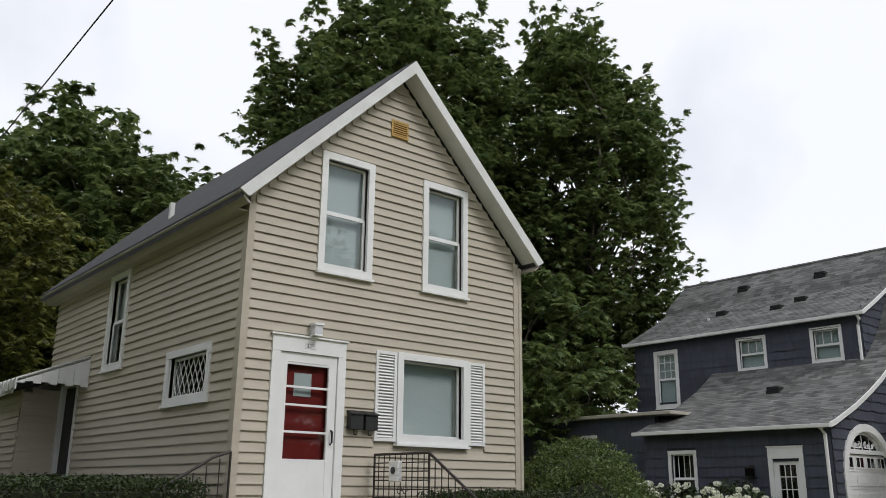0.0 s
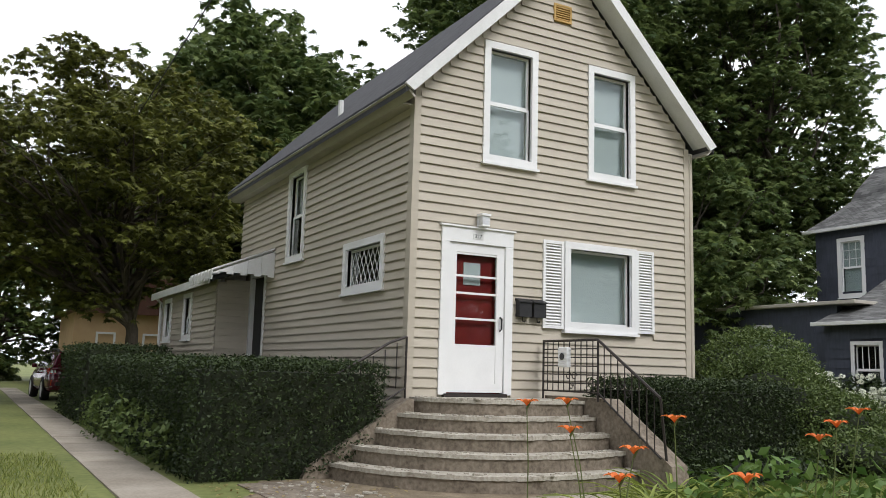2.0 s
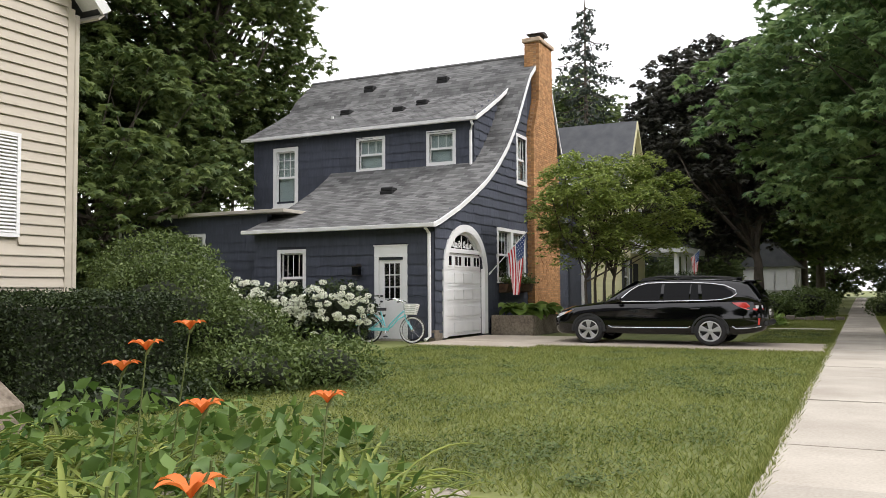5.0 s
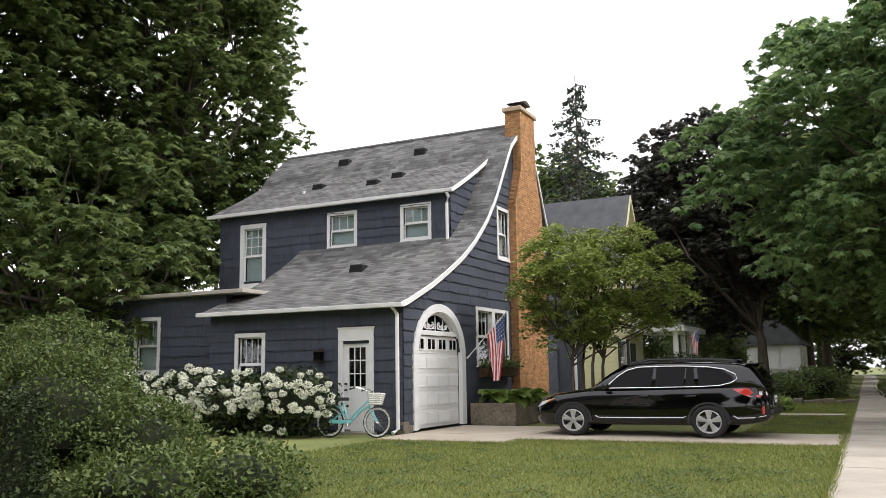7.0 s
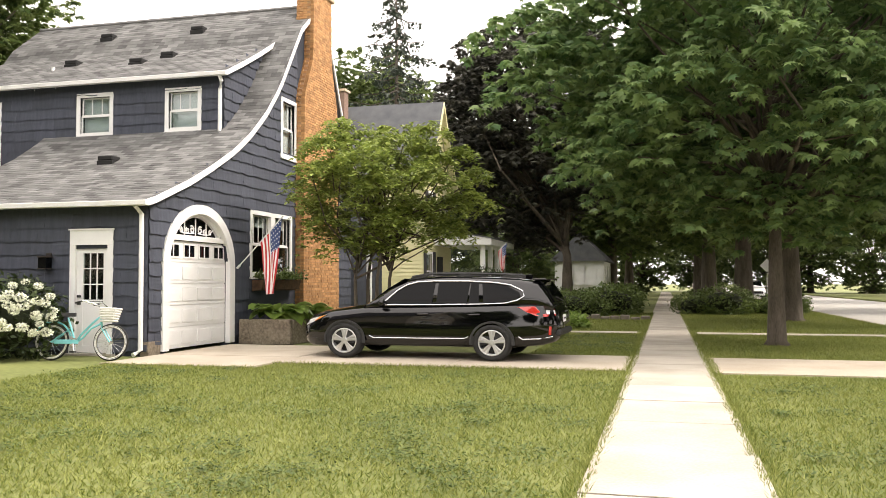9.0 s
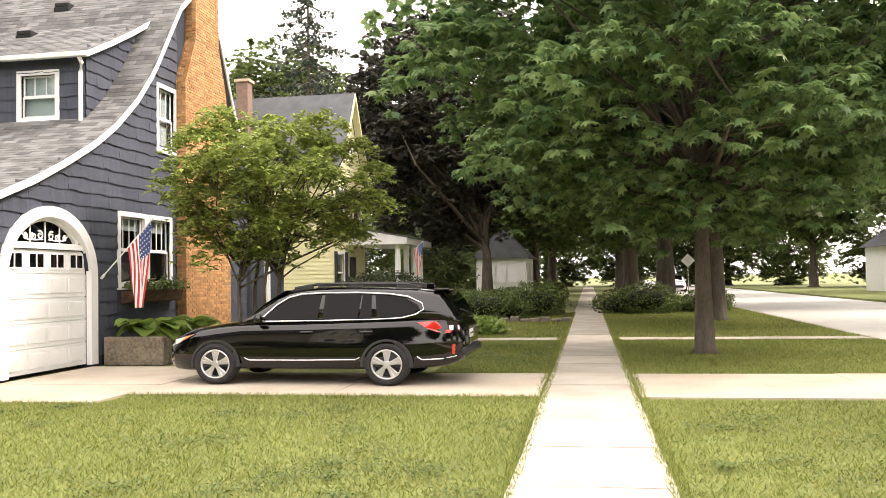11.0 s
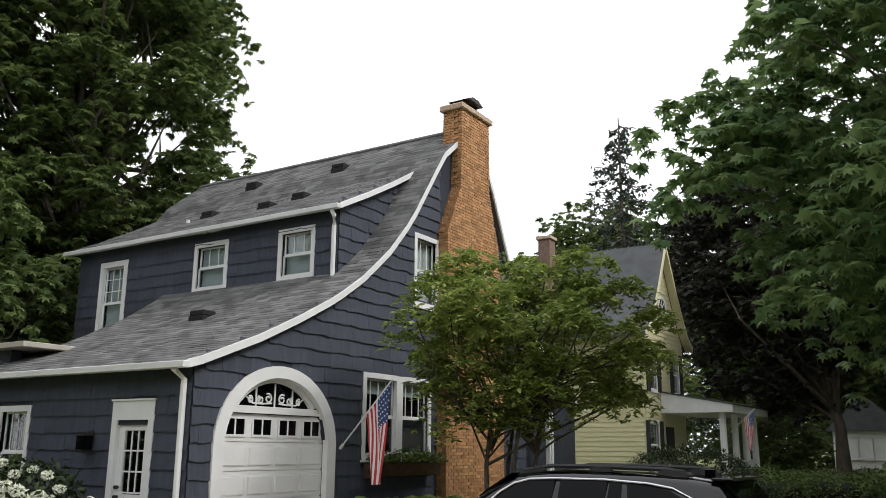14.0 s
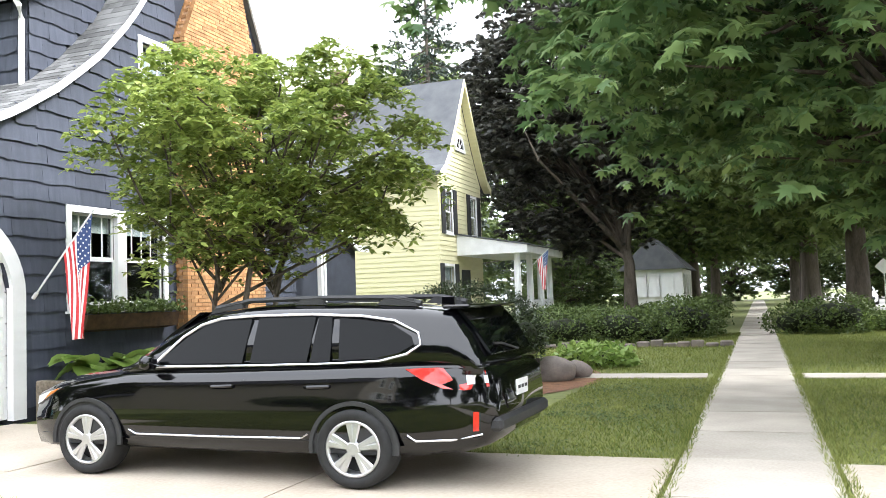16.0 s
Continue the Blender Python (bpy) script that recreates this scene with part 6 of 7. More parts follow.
for i, p in enumerate(blooms):
    o = attach("flower_head", head_meshes[i % 4], M_BLOOM, hydr)
    s = rngh.uniform(0.75, 1.15)
    o.matrix_basis = Matrix.LocRotScale(Vector(p), Euler((0, 0, rngh.uniform(0, 6))), (s, s, s))

# ---- chimney bricks ----
def chim_left(z):
    return float(np.interp(z, (0, 6.3, 7.4, 9.35), (21.92, 21.95, 22.48, 22.55)))


def chim_right(z):
    return float(np.interp(z, (0, 4.9, 6.4, 7.5, 9.35), (24.4, 24.4, 24.2, 23.8, 23.78)))


CXF, CXB = -8.95, -9.45
bl, bh = 0.2, 0.068
brick_boxes = []
row = 0
z = 0.02
while z < 9.30:
    a, b = chim_left(z + 0.03), chim_right(z + 0.03)
    y = a - (0.1 if row % 2 else 0.0)
    while y < b - 0.02:
        y0, y1 = max(y, a), min(y + bl - 0.011, b)
        if y1 - y0 > 0.03:
            brick_boxes.append((CXF - 0.09, CXF + random.uniform(0.004, 0.014), y0, y1, z, z + bh - 0.012))
        y += bl
    x = CXF - 0.1 - (0.1 if row % 2 else 0)
    while x > (CXB if z > 5.0 else GX):
        x1 = x - bl + 0.011
        brick_boxes.append((max(x1, CXB if z > 5.0 else GX), x, a - random.uniform(0.002, 0.010), a + 0.08, z, z + bh - 0.012))
        x -= bl
    z += bh
    row += 1
near = [b for b in brick_boxes if b[4] < 2.4 and b[2] > 22.0][:300]
near_set = set(near)
for b in near:
    part("brick", boxes(b), M_BRICK, shaft)
bm = bmesh.new()
for b in brick_boxes:
    if b not in near_set:
        box(bm, *b)
M_BRICKS = M_BRICK.copy()
bn, blk = M_BRICKS.node_tree.nodes, M_BRICKS.node_tree.links
isl = bn.new("ShaderNodeNewGeometry")
for nd in list(bn):
    if nd.bl_idname == "ShaderNodeMapRange":
        blk.new(isl.outputs["Random Per Island"], nd.inputs["Value"])
tagged(part("bricks", bm, M_BRICKS, shaft), kind="stuff")
part("flue", boxes((-9.4, -9.05, 22.9, 23.45, 9.44, 9.52)), M_CAP, chimney)
for y in (22.92, 23.41):
    part("flue_post", boxes((-9.38, -9.07, y, y + 0.03, 9.52, 9.66)), M_IRON, chimney)
bm = bmesh.new()
prism(bm, [(22.82, 9.66), (23.53, 9.66), (23.3, 9.76), (23.05, 9.76)], "x", -9.5, -8.95)
part("flue_hood", bm, M_IRON, chimney, "dark metal flue hood")
# ---- roof vents, roof shingles ----
def island_surf(name, a, b, vary, rough=0.95, bump=0.5):
    m = surf(name, a, b, 2.0, 160, rough, bump, per_piece=vary)
    n, l = m.node_tree.nodes, m.node_tree.links
    g = n.new("ShaderNodeNewGeometry")
    for nd in list(n):
        if nd.bl_idname == "ShaderNodeMapRange":
            l.new(g.outputs["Random Per Island"], nd.inputs["Value"])
    return m


M_VENT = surf("black_vent_metal", (0.006, 0.006, 0.006), (0.012, 0.012, 0.012), 6, 60, 0.8, 0.1)
M_TABS = island_surf("grey_shingle_tabs", (0.085, 0.085, 0.083), (0.175, 0.175, 0.17), 0.42)


def tabs(name, line, x0, x1, holder, course=0.145, tab=0.30):
    """Overlapping roof tabs along a bent roof line of (y, z)."""
    ys, zs = [p[0] for p in line], [p[1] for p in line]
    seg = [0.0]
    for i in range(1, len(line)):
        seg.append(seg[-1] + math.hypot(ys[i] - ys[i - 1], zs[i] - zs[i - 1]))
    verts, faces = [], []
    k = 0
    s = 0.0
    while s < seg[-1] - 0.03:
        s1 = min(s + course, seg[-1])
        ya, za, yb, zb = np.interp(s, seg, ys), np.interp(s, seg, zs), np.interp(s1, seg, ys), np.interp(s1, seg, zs)
        L = math.hypot(yb - ya, zb - za)
        ny, nz = -(zb - za) / L, (yb - ya) / L
        x = x0 - (tab / 2 if k % 2 else 0)
        while x < x1:
            a, b = max(x + 0.004, x0), min(x + tab - 0.004, x1)
            if b - a > 0.02:
                t = 0.006 + random.uniform(0, 0.005)
                j = random.uniform(-0.01, 0.01)
                n0 = len(verts)
                verts += [(a, ya + ny * t - (yb - ya) / L * j, za + nz * t - (zb - za) / L * j), (b, ya + ny * t, za + nz * t), (b, yb + ny * 0.004, zb + nz * 0.004), (a, yb + ny * 0.004, zb + nz * 0.004),
                          (a, ya, za), (b, ya, za)]
                faces += [(n0, n0 + 1, n0 + 2, n0 + 3), (n0 + 4, n0 + 5, n0 + 1, n0)]
            x += tab
        s = s1
        k += 1
    me = bpy.data.meshes.new(name)
    me.from_pydata(verts, [], faces)
    return tagged(attach(name, me, M_TABS, holder), kind="stuff")


tabs("shingles", [(y, z + 0.052) for y, z in curve_pts(15.22, DY, 30)], WX - 0.15, GX + 0.12, roof)
tabs("shingles", [(y, z + 0.052) for y, z in curve_pts(DY, TOPY, 20)], -9.9, GX + 0.12, roof)
tabs("shingles", [(y, z + 0.052) for y, z in DORM], -18.2, -9.72, dorm_roof)
tabs("shingles", [(y, z + 0.052) for y, z in curve_pts(TOPY, RY, 4)], -18.2, GX + 0.12, roof)
part("ridge_cap", tube(bmesh.new(), [(-18.2, RY, rake_z(RY) + 0.06), (GX + 0.1, RY, rake_z(RY) + 0.06)], 0.06, 6), M_SHINGLE, roof)
for vx, vy, vz in ((-15.15, 22.35, 8.3), (-12.28, 22.35, 8.3), (-12.47, 21.2, 7.3), (-13.1, 20.75, 7.05), (-15.3, 21.05, 7.22), (-11.93, 17.98, 4.06)):
    v = part("roof_vent", boxes((vx - 0.19, vx + 0.19, vy - 0.16, vy + 0.16, vz + 0.05, vz + 0.16), bevel=0.02), M_VENT, blue, "black square roof vent")
    part("vent_flange", boxes((vx - 0.2, vx + 0.2, vy - 0.17, vy + 0.12, vz - 0.08, vz + 0.05), bevel=0.01), M_VENT, v)
part("flue_pipe", tube(bmesh.new(), [(-15.6, 20.6, 6.9), (-15.6, 20.6, 7.12)], 0.05, 8), M_OLDWHITE, blue)


# ---- clapboards of the beige house ----
def spans(u0, u1, z, blocks):
    """What is left of u0..u1 at the height z beside the blocks (a, b, low, high)."""
    cut = sorted((a, b) for a, b, lo, hi in blocks if lo < z < hi)
    out, u = [], u0
    for a, b in cut:
        if a > u:
            out.append((u, min(a, u1)))
        u = max(u, b)
    if u < u1:
        out.append((u, u1))
    return [(a, b) for a, b in out if b - a > 0.02]


def clapboards(wall, axis, plane, out, u0, u1, z0, z1, blocks, limit=None, step=0.127):
    z = z0
    while z < z1 - 0.02:
        a0, b0 = (u0, u1) if limit is None else limit(z + step * 0.7)
        for a, b in spans(max(a0, u0), min(b0, u1), z + step / 2, blocks):
            bm = bmesh.new()
            j = random.uniform(-0.002, 0.002)
            pr = [(plane + out * d, h) for d, h in ((0.003, z + 0.026), (0.018, z + 0.024), (0.021, z), (0.031 + j, z), (0.030 + j, z + 0.012), (0.006, z + step + 0.004), (0.003, z + step + 0.004))]
            prism(bm, pr, "y" if axis == "x" else "x", a, b) if axis == "x" else prism(bm, [(q[0], q[1]) for q in pr], "x", a, b)
            part("clapboard", bm, M_BEIGE, wall)
        z += step


def gable_limit(z):
    if z <= EAVE:
        return (YL, YR)
    h = (YR - YC) * (PEAK - z) / (PEAK - EAVE)
    return (YC - h, YC + h)


clapboards(front, "x", FX, 1, YL + 0.07, YR - 0.07, 0.42, 7.3, [(-0.1, 1.02, 0.9, 3.19), (1.53, 3.58, 1.87, 3.15), (0.5, 1.4, 4.12, 5.86), (2.32, 3.22, 4.12, 5.86), (1.68, 2.0, 6.42, 6.69)], gable_limit)
clapboards(side, "y", YL, -1, BACK, FX - 0.1, 0.42, 4.86, [(-10.96, -9.52, 2.36, 3.12), (-13.7, -12.8, 3.1, 4.74), (-15.82, -14.83, 0.9, 3.07), (-16.2, -14.35, 3.3, 3.42)])
clapboards(annex, "y", AY, -1, -21.3, -15.86, 0.42, 2.86, [(-18.7, -17.9, 1.8, 2.82), (-20.8, -20.0, 1.8, 2.82)])
for i in range(19):
    z = 0.45 + i * 0.127
    part("clapboard", prism(bmesh.new(), [(-15.848, z), (-15.826, z), (-15.845, z + 0.127)], "y", AY, YL - 0.03), M_BEIGE, annex)


# ---- shakes of the blue house ----
shake_rng = random.Random(77)


def shake(f, u0, u1, z0, z1, wall):
    """One wide shake: flat upper part tucked in, thick wavy lower edge."""
    n = max(2, int((u1 - u0) / 0.075))
    ph, amp = shake_rng.uniform(0, 6.28), shake_rng.uniform(0.006, 0.018)
    tilt = shake_rng.uniform(-0.012, 0.012)
    th = shake_rng.uniform(0.028, 0.038)
    bm = bmesh.new()
    top, low, back = [], [], []
    for i in range(n + 1):
        s = i / n
        u = u0 + (u1 - u0) * s
        z = z0 + amp * math.sin(ph + s * 5.5) + tilt * (s - 0.5) + shake_rng.uniform(-0.004, 0.004)
        top.append(bm.verts.new(f(u, 0.006, z1 + 0.03)))
        low.append(bm.verts.new(f(u, th, z)))
        back.append(bm.verts.new(f(u, th - 0.012, z + 0.035)))
    for i in range(n):
        bm.faces.new((low[i], low[i + 1], top[i + 1], top[i]))
        bm.faces.new((back[i], back[i + 1], low[i + 1], low[i]))
    bm.faces.new((low[0], top[0], back[0]))
    bm.faces.new((low[n], back[n], top[n]))
    bmesh.ops.recalc_face_normals(bm, faces=bm.faces[:])
    part("shake", bm, M_NAVY, wall)


def shakes(wall, axis, plane, out, u0, u1, z0, z1, blocks, limit=None, step=0.262, width=0.62):
    f = oriented(axis, plane, out)
    z, k = z0, 0
    while z < z1 - 0.04:
        a0, b0 = (u0, u1) if limit is None else limit(z + step * 0.55)
        for a, b in spans(max(a0, u0), min(b0, u1), z + step * 0.5, blocks):
            u = a - (width * shake_rng.uniform(0.2, 0.8))
            while u < b:
                p, q = max(u, a), min(u + width - 0.004, b)
                if q - p > 0.03:
                    shake(f, p, q, z, min(z + step, z1), wall)
                u += width
        z += step
        k += 1


def rake_limit(z):
    ys = np.linspace(SY, RY, 200)
    ok = [y for y in ys if rake_z(y) - 0.03 > z]
    after = [y for y in np.linspace(RY, 29.0, 200) if rake_z(y) - 0.03 > z]
    return (ok[0] if ok else RY, after[-1] if after else RY)


arch_blocks = [(GAR[0] - 0.2 + 0.02 * 0, GAR[1] + 0.2, 0.0, 1.75)]
for i in range(24):
    zz0, zz1 = 1.75 + i * 1.24 / 24, 1.75 + (i + 1) * 1.24 / 24
    hw = ((GAR[1] - GAR[0]) / 2 + 0.2) * math.sqrt(max(0, 1 - ((zz0 + 0.02 - 1.75) / 1.24) ** 2)) - 0.06
    if hw > 0:
        arch_blocks.append((FC - hw, FC + hw, zz0, zz1))
shakes(gable, "x", GX, 1, SY, 26.0, 0.2, 9.0, arch_blocks + [(19.42, 21.7, 1.5, 3.08), (21.02, 21.95, 4.54, 6.08), (22.0, 24.35, 0, 9.4)], rake_limit)
shakes(lowwall, "y", SY, -1, WX, GX, 0.08, 2.84, [(-10.89, -9.94, 0, 2.4), (-13.93, -13.0, 0.85, 2.37)])
shakes(dorm, "y", DY, -1, EX, -9.9, 3.9, 6.24, [(-17.14, -16.15, 4.0, 5.97), (-13.92, -12.88, 4.95, 6.05), (-11.45, -10.47, 4.97, 6.05)])
shakes(wing, "y", EYY, -1, -20.4, WX, 0.3, 3.42, [(-17.9, -16.95, 1.4, 2.95)])
shakes(cheek, "x", -9.9, 1, DY, 21.7, 4.7, 7.5, [], lambda z: (DY if z < 6.35 else float(np.interp(z, [p[1] for p in DORM], [p[0] for p in DORM])), float(np.interp(z, RAKE_Z, RAKE_Y)) - 0.02))

# ---- yellow house beyond ----
M_YELLOW = surf("pale_yellow_siding", (0.60, 0.56, 0.33), (0.68, 0.64, 0.40), 1.5, 60, 0.7, 0.05, stretch=(1, 1, 8))
M_SLATE = surf("dark_grey_roof", (0.075, 0.078, 0.085), (0.12, 0.125, 0.13), 2, 80, 0.95, 0.4)
yh = thing("house", "pale yellow clapboard house with front gable and white porch", "house", at=(-14, 40.5, 0), group="houses on the street")
YX, Y0, Y1, YM = -10.35, 38.2, 43.2, 40.7
Y_RUN, Y_RISE = (0.0, 1.2, 2.0, 2.5, 3.0), (9.85, 7.85, 6.7, 6.15, 5.85)      # bell-cast gable: half width, height


def y_line(y):
    return float(np.interp(abs(y - YM), Y_RUN, Y_RISE))


y_cuts = sorted({Y0, Y1, YM} | {YM + k * r for r in Y_RUN[1:3] for k in (-1, 1)})
y_openings = [(38.9, 39.6, 4.0, 5.5), (41.8, 42.5, 4.0, 5.5), (38.6, 39.6, 1.1, 2.7)]
y_wall = part("front_wall", pierced(bmesh.new(), "x", YX, -0.2, y_cuts, 0, y_line, y_openings), M_YELLOW, yh)
part("side_wall", boxes((-19, YX - 0.21, Y0, Y0 + 0.2, 0, 6.15), (-19, YX - 0.21, Y1 - 0.2, Y1, 0, 6.15), (-19, -18.8, Y0 + 0.21, Y1 - 0.21, 0, 6.15)), M_YELLOW, yh)
for i in range(32):
    z = 0.4 + i * 0.18
    part("clapboard", prism(bmesh.new(), [(Y0 - 0.002, z), (Y0 - 0.026, z), (Y0 - 0.004, z + 0.18)], "x", -19, YX), M_YELLOW, yh)
for i in range(50):
    z = 0.4 + i * 0.18
    h = (Y1 - YM) if z < 6.1 else float(np.interp(-z - 0.16, [-r for r in Y_RISE], Y_RUN))
    if h > 0.1:
        for a, b in spans(YM - h, YM + h, z + 0.09, [(a - 0.1, b + 0.1, c - 0.1, d + 0.1) for a, b, c, d in y_openings] + [(40.15, 41.25, 7.15, 7.9), (40.4, 41.4, 0.3, 2.6)]):
            part("clapboard", prism(bmesh.new(), [(YX + 0.002, z), (YX + 0.026, z), (YX + 0.004, z + 0.18)], "y", a, b), M_YELLOW, y_wall)
for s in (-1, 1):
    line = [(YM + s * r, z) for r, z in zip(Y_RUN, Y_RISE)]
    part("roof", sheet(bmesh.new(), [(y, z + 0.2) for y, z in line], -19.4, YX + 0.3, 0.16), M_SLATE, yh, "dark grey shingled roof")
    part("rake_board", sheet(bmesh.new(), [(y, z + 0.18) for y, z in line], YX + 0.3, YX + 0.35, 0.26), M_YELLOW, yh)
    part("rake_soffit", sheet(bmesh.new(), [(y, z + 0.035) for y, z in line], YX + 0.03, YX + 0.3, 0.03), M_YELLOW, yh)
for a, b, c, d in y_openings:
    window(yh, "x", YX, 1, a - 0.1, b + 0.1, c - 0.1, d + 0.1, trim=0.1, shade=0.3)
    for u0, u1 in ((a - 0.48, a - 0.11), (b + 0.11, b + 0.48)):
        part("shutter", boxes((YX + 0.03, YX + 0.07, u0, u1, c - 0.1, d + 0.1)), M_CLAD, yh, "dark window shutter")
fan = part("half_round_window", prism(bmesh.new(), [(YM + 0.42 * math.cos(a), 7.3 + 0.42 * math.sin(a)) for a in np.linspace(0, math.pi, 15)], "x", YX + 0.005, YX + 0.03), M_CARGLASS, yh, "dark half-round attic window")
bm = bmesh.new()
for a0, a1 in zip(np.linspace(0, math.pi, 15), np.linspace(0, math.pi, 15)[1:]):
    prism(bm, [(YM + r * math.cos(a), 7.3 + r * math.sin(a)) for r, a in ((0.54, a0), (0.54, a1), (0.42, a1), (0.42, a0))], "x", YX + 0.005, YX + 0.07)
box(bm, YX + 0.005, YX + 0.09, YM - 0.58, YM + 0.58, 7.18, 7.3)
part("window_frame", bm, M_WHITE, fan)
for a in (0.25, 0.5, 0.75):
    part("glazing_bar", tube(bmesh.new(), [(YX + 0.04, YM, 7.31), (YX + 0.04, YM + 0.42 * math.cos(a * math.pi), 7.3 + 0.42 * math.sin(a * math.pi))], 0.02, 5), M_WHITE, fan)
part("rear_wing", boxes((-18, YX - 1.2, Y1 + 0.01, 46.3, 0, 5.2)), M_YELLOW, yh)
part("rear_wing_roof", prism(bmesh.new(), [(Y1 + 0.01, 5.2), (46.7, 5.2), (Y1 + 0.01, 7.2)], "x", -18.2, YX - 1.0), M_SLATE, yh)
part("porch_floor", boxes((YX + 0.03, -7.9, 40.2, 45.7, 0, 0.55)), M_OLDWHITE, yh)
part("porch_roof", prism(bmesh.new(), [(YX + 0.03, 3.9), (-7.6, 3.4), (-7.6, 3.12), (YX + 0.03, 3.12)], "y", 40, 46), M_OLDWHITE, yh, "white porch roof")
part("porch_shingles", prism(bmesh.new(), [(YX + 0.03, 3.96), (-7.55, 3.45), (-7.55, 3.41), (YX + 0.03, 3.91)], "y", 39.95, 46.05), M_SLATE, yh)
for y in (40.4, 42.2, 43.9, 45.5):
    part("porch_column", tube(bmesh.new(), [(-8.1, y, 0.55), (-8.1, y, 3.12)], 0.15, 12, 0.12), M_WHITE, yh)
part("porch_rail", boxes((-8.12, -8.06, 40.4, 45.5, 1.3, 1.36)), M_WHITE, yh)
for i in range(32):
    y = 40.55 + i * 0.155
    part("baluster", boxes((-8.11, -8.07, y, y + 0.04, 0.55, 1.3)), M_WHITE, yh)
part("front_door", boxes((YX + 0.03, YX + 0.08, 40.45, 41.35, 0.55, 2.6)), M_DARK, yh)
part("roof_chimney", boxes((-15.1, -14.55, 39.2, 39.75, 7.0, 10.5), bevel=0.02), surf("dull_red_brick", (0.16, 0.10, 0.075), (0.27, 0.18, 0.14), 9, 70, 0.9, 0.4), yh, "dull brick roof chimney")
part("chimney_cap", boxes((-15.17, -14.48, 39.13, 39.82, 10.5, 10.62)), M_CAP, yh)
flag("striped flag hanging from a porch column", (-8.0, 41.1, 2.4), (-7.1, 41.4, 3.3), 2.0, 1.4)

# entry wing of the blue house beyond the chimney
part("entry_wing", boxes((-10.6, -9.3, 24.5, 27.4, 0, 2.9)), M_NAVYWALL, blue)
for y in (24.6, 27.3):
    part("entry_trim", boxes((-9.3, -9.25, y - 0.06, y + 0.06, 0, 2.9)), M_WHITE, blue)
for yy in (26.2, 26.35):
    part("entry_post", boxes((-8.75, -8.65, yy * 1.0, yy + 0.09, 0, 2.6)), M_WHITE, blue)

# ---- far houses ----
def far_house(label, wallmat, roofmat, x0, x1, y0, y1, h, peak, axis):
    ob = thing("house", label, "house", at=((x0 + x1) / 2, (y0 + y1) / 2, 0), group="far houses")
    part("wall", boxes((x0, x1, y0, y1, 0, h)), wallmat, ob)
    if axis == "x":
        m_ = (y0 + y1) / 2
        part("roof", prism(bmesh.new(), [(y0 - 0.4, h), (y1 + 0.4, h), (m_, peak)], "x", x0 - 0.3, x1 + 0.3), roofmat, ob)
        for y in np.linspace(y0 + 1.0, y1 - 1.8, 3):
            window(ob, "x", x1, 1, y, y + 0.9, 1.2, 2.7, trim=0.1, proud=0.06)
    else:
        m_ = (x0 + x1) / 2
        part("roof", prism(bmesh.new(), [(x0 - 0.4, h), (x1 + 0.4, h), (m_, peak)], "y", y0 - 0.3, y1 + 0.3), roofmat, ob)
        for x in np.linspace(x0 + 0.6, x1 - 1.5, 3):
            window(ob, "y", y0, -1, x, x + 0.9, 1.2, 2.7, trim=0.1, proud=0.06)
        for y in np.linspace(y0 + 0.6, y1 - 1.8, 3):
            window(ob, "x", x1, 1, y, y + 0.9, 1.2, 2.7, trim=0.1, proud=0.06)
    return ob


M_TAN = surf("tan_siding", (0.48, 0.32, 0.17), (0.56, 0.39, 0.22), 2, 40, 0.8, 0.05)
M_REDROOF = surf("brown_roof", (0.10, 0.045, 0.032), (0.15, 0.07, 0.05), 3, 60, 0.95, 0.3)
far_house("tan house with brown roof beyond the hedge", M_TAN, M_REDROOF, -50, -43, -1.1, 6, 3.6, 6.0, "x")
far_house("white house with porch windows far down the street", M_WHITE, M_SLATE, -8.2, -4.4, 68, 76, 3.0, 5.2, "y")
far_house("white house across the street", M_WHITE, M_SLATE, 22, 30, 66, 76, 3.4, 6.4, "y")
make_car(Matrix.Translation((-33.2, -2.5, 0.0)) @ Matrix.Rotation(radians(3), 4, "Z"), surf("maroon_car_paint", (0.09, 0.012, 0.025), (0.11, 0.016, 0.03), 3, 200, 0.15, 0.0, coat=0.2), "maroon car parked beyond the hedge")
make_car(Matrix.Translation((8.2, 84, -0.1)) @ Matrix.Rotation(radians(90), 4, "Z"), surf("white_car_paint", (0.7, 0.7, 0.7), (0.75, 0.75, 0.75), 3, 200, 0.2, 0.0, coat=1.0), "white car parked far along the street")
for sx, sy in ((6.3, 58), (6.2, 47)):
    sg = thing("road_sign", "plain metal road sign on a thin post", "sign", at=(sx, sy, 0), group="road signs")
    part("post", tube(bmesh.new(), [(sx, sy, 0), (sx, sy, 2.5)], 0.035, 6), M_CHROME, sg)
    part("sign_plate", prism(bmesh.new(), [(sx - 0.42, 2.4), (sx, 1.98), (sx + 0.42, 2.4), (sx, 2.82)], "y", sy - 0.05, sy - 0.04), M_OLDWHITE, sg)

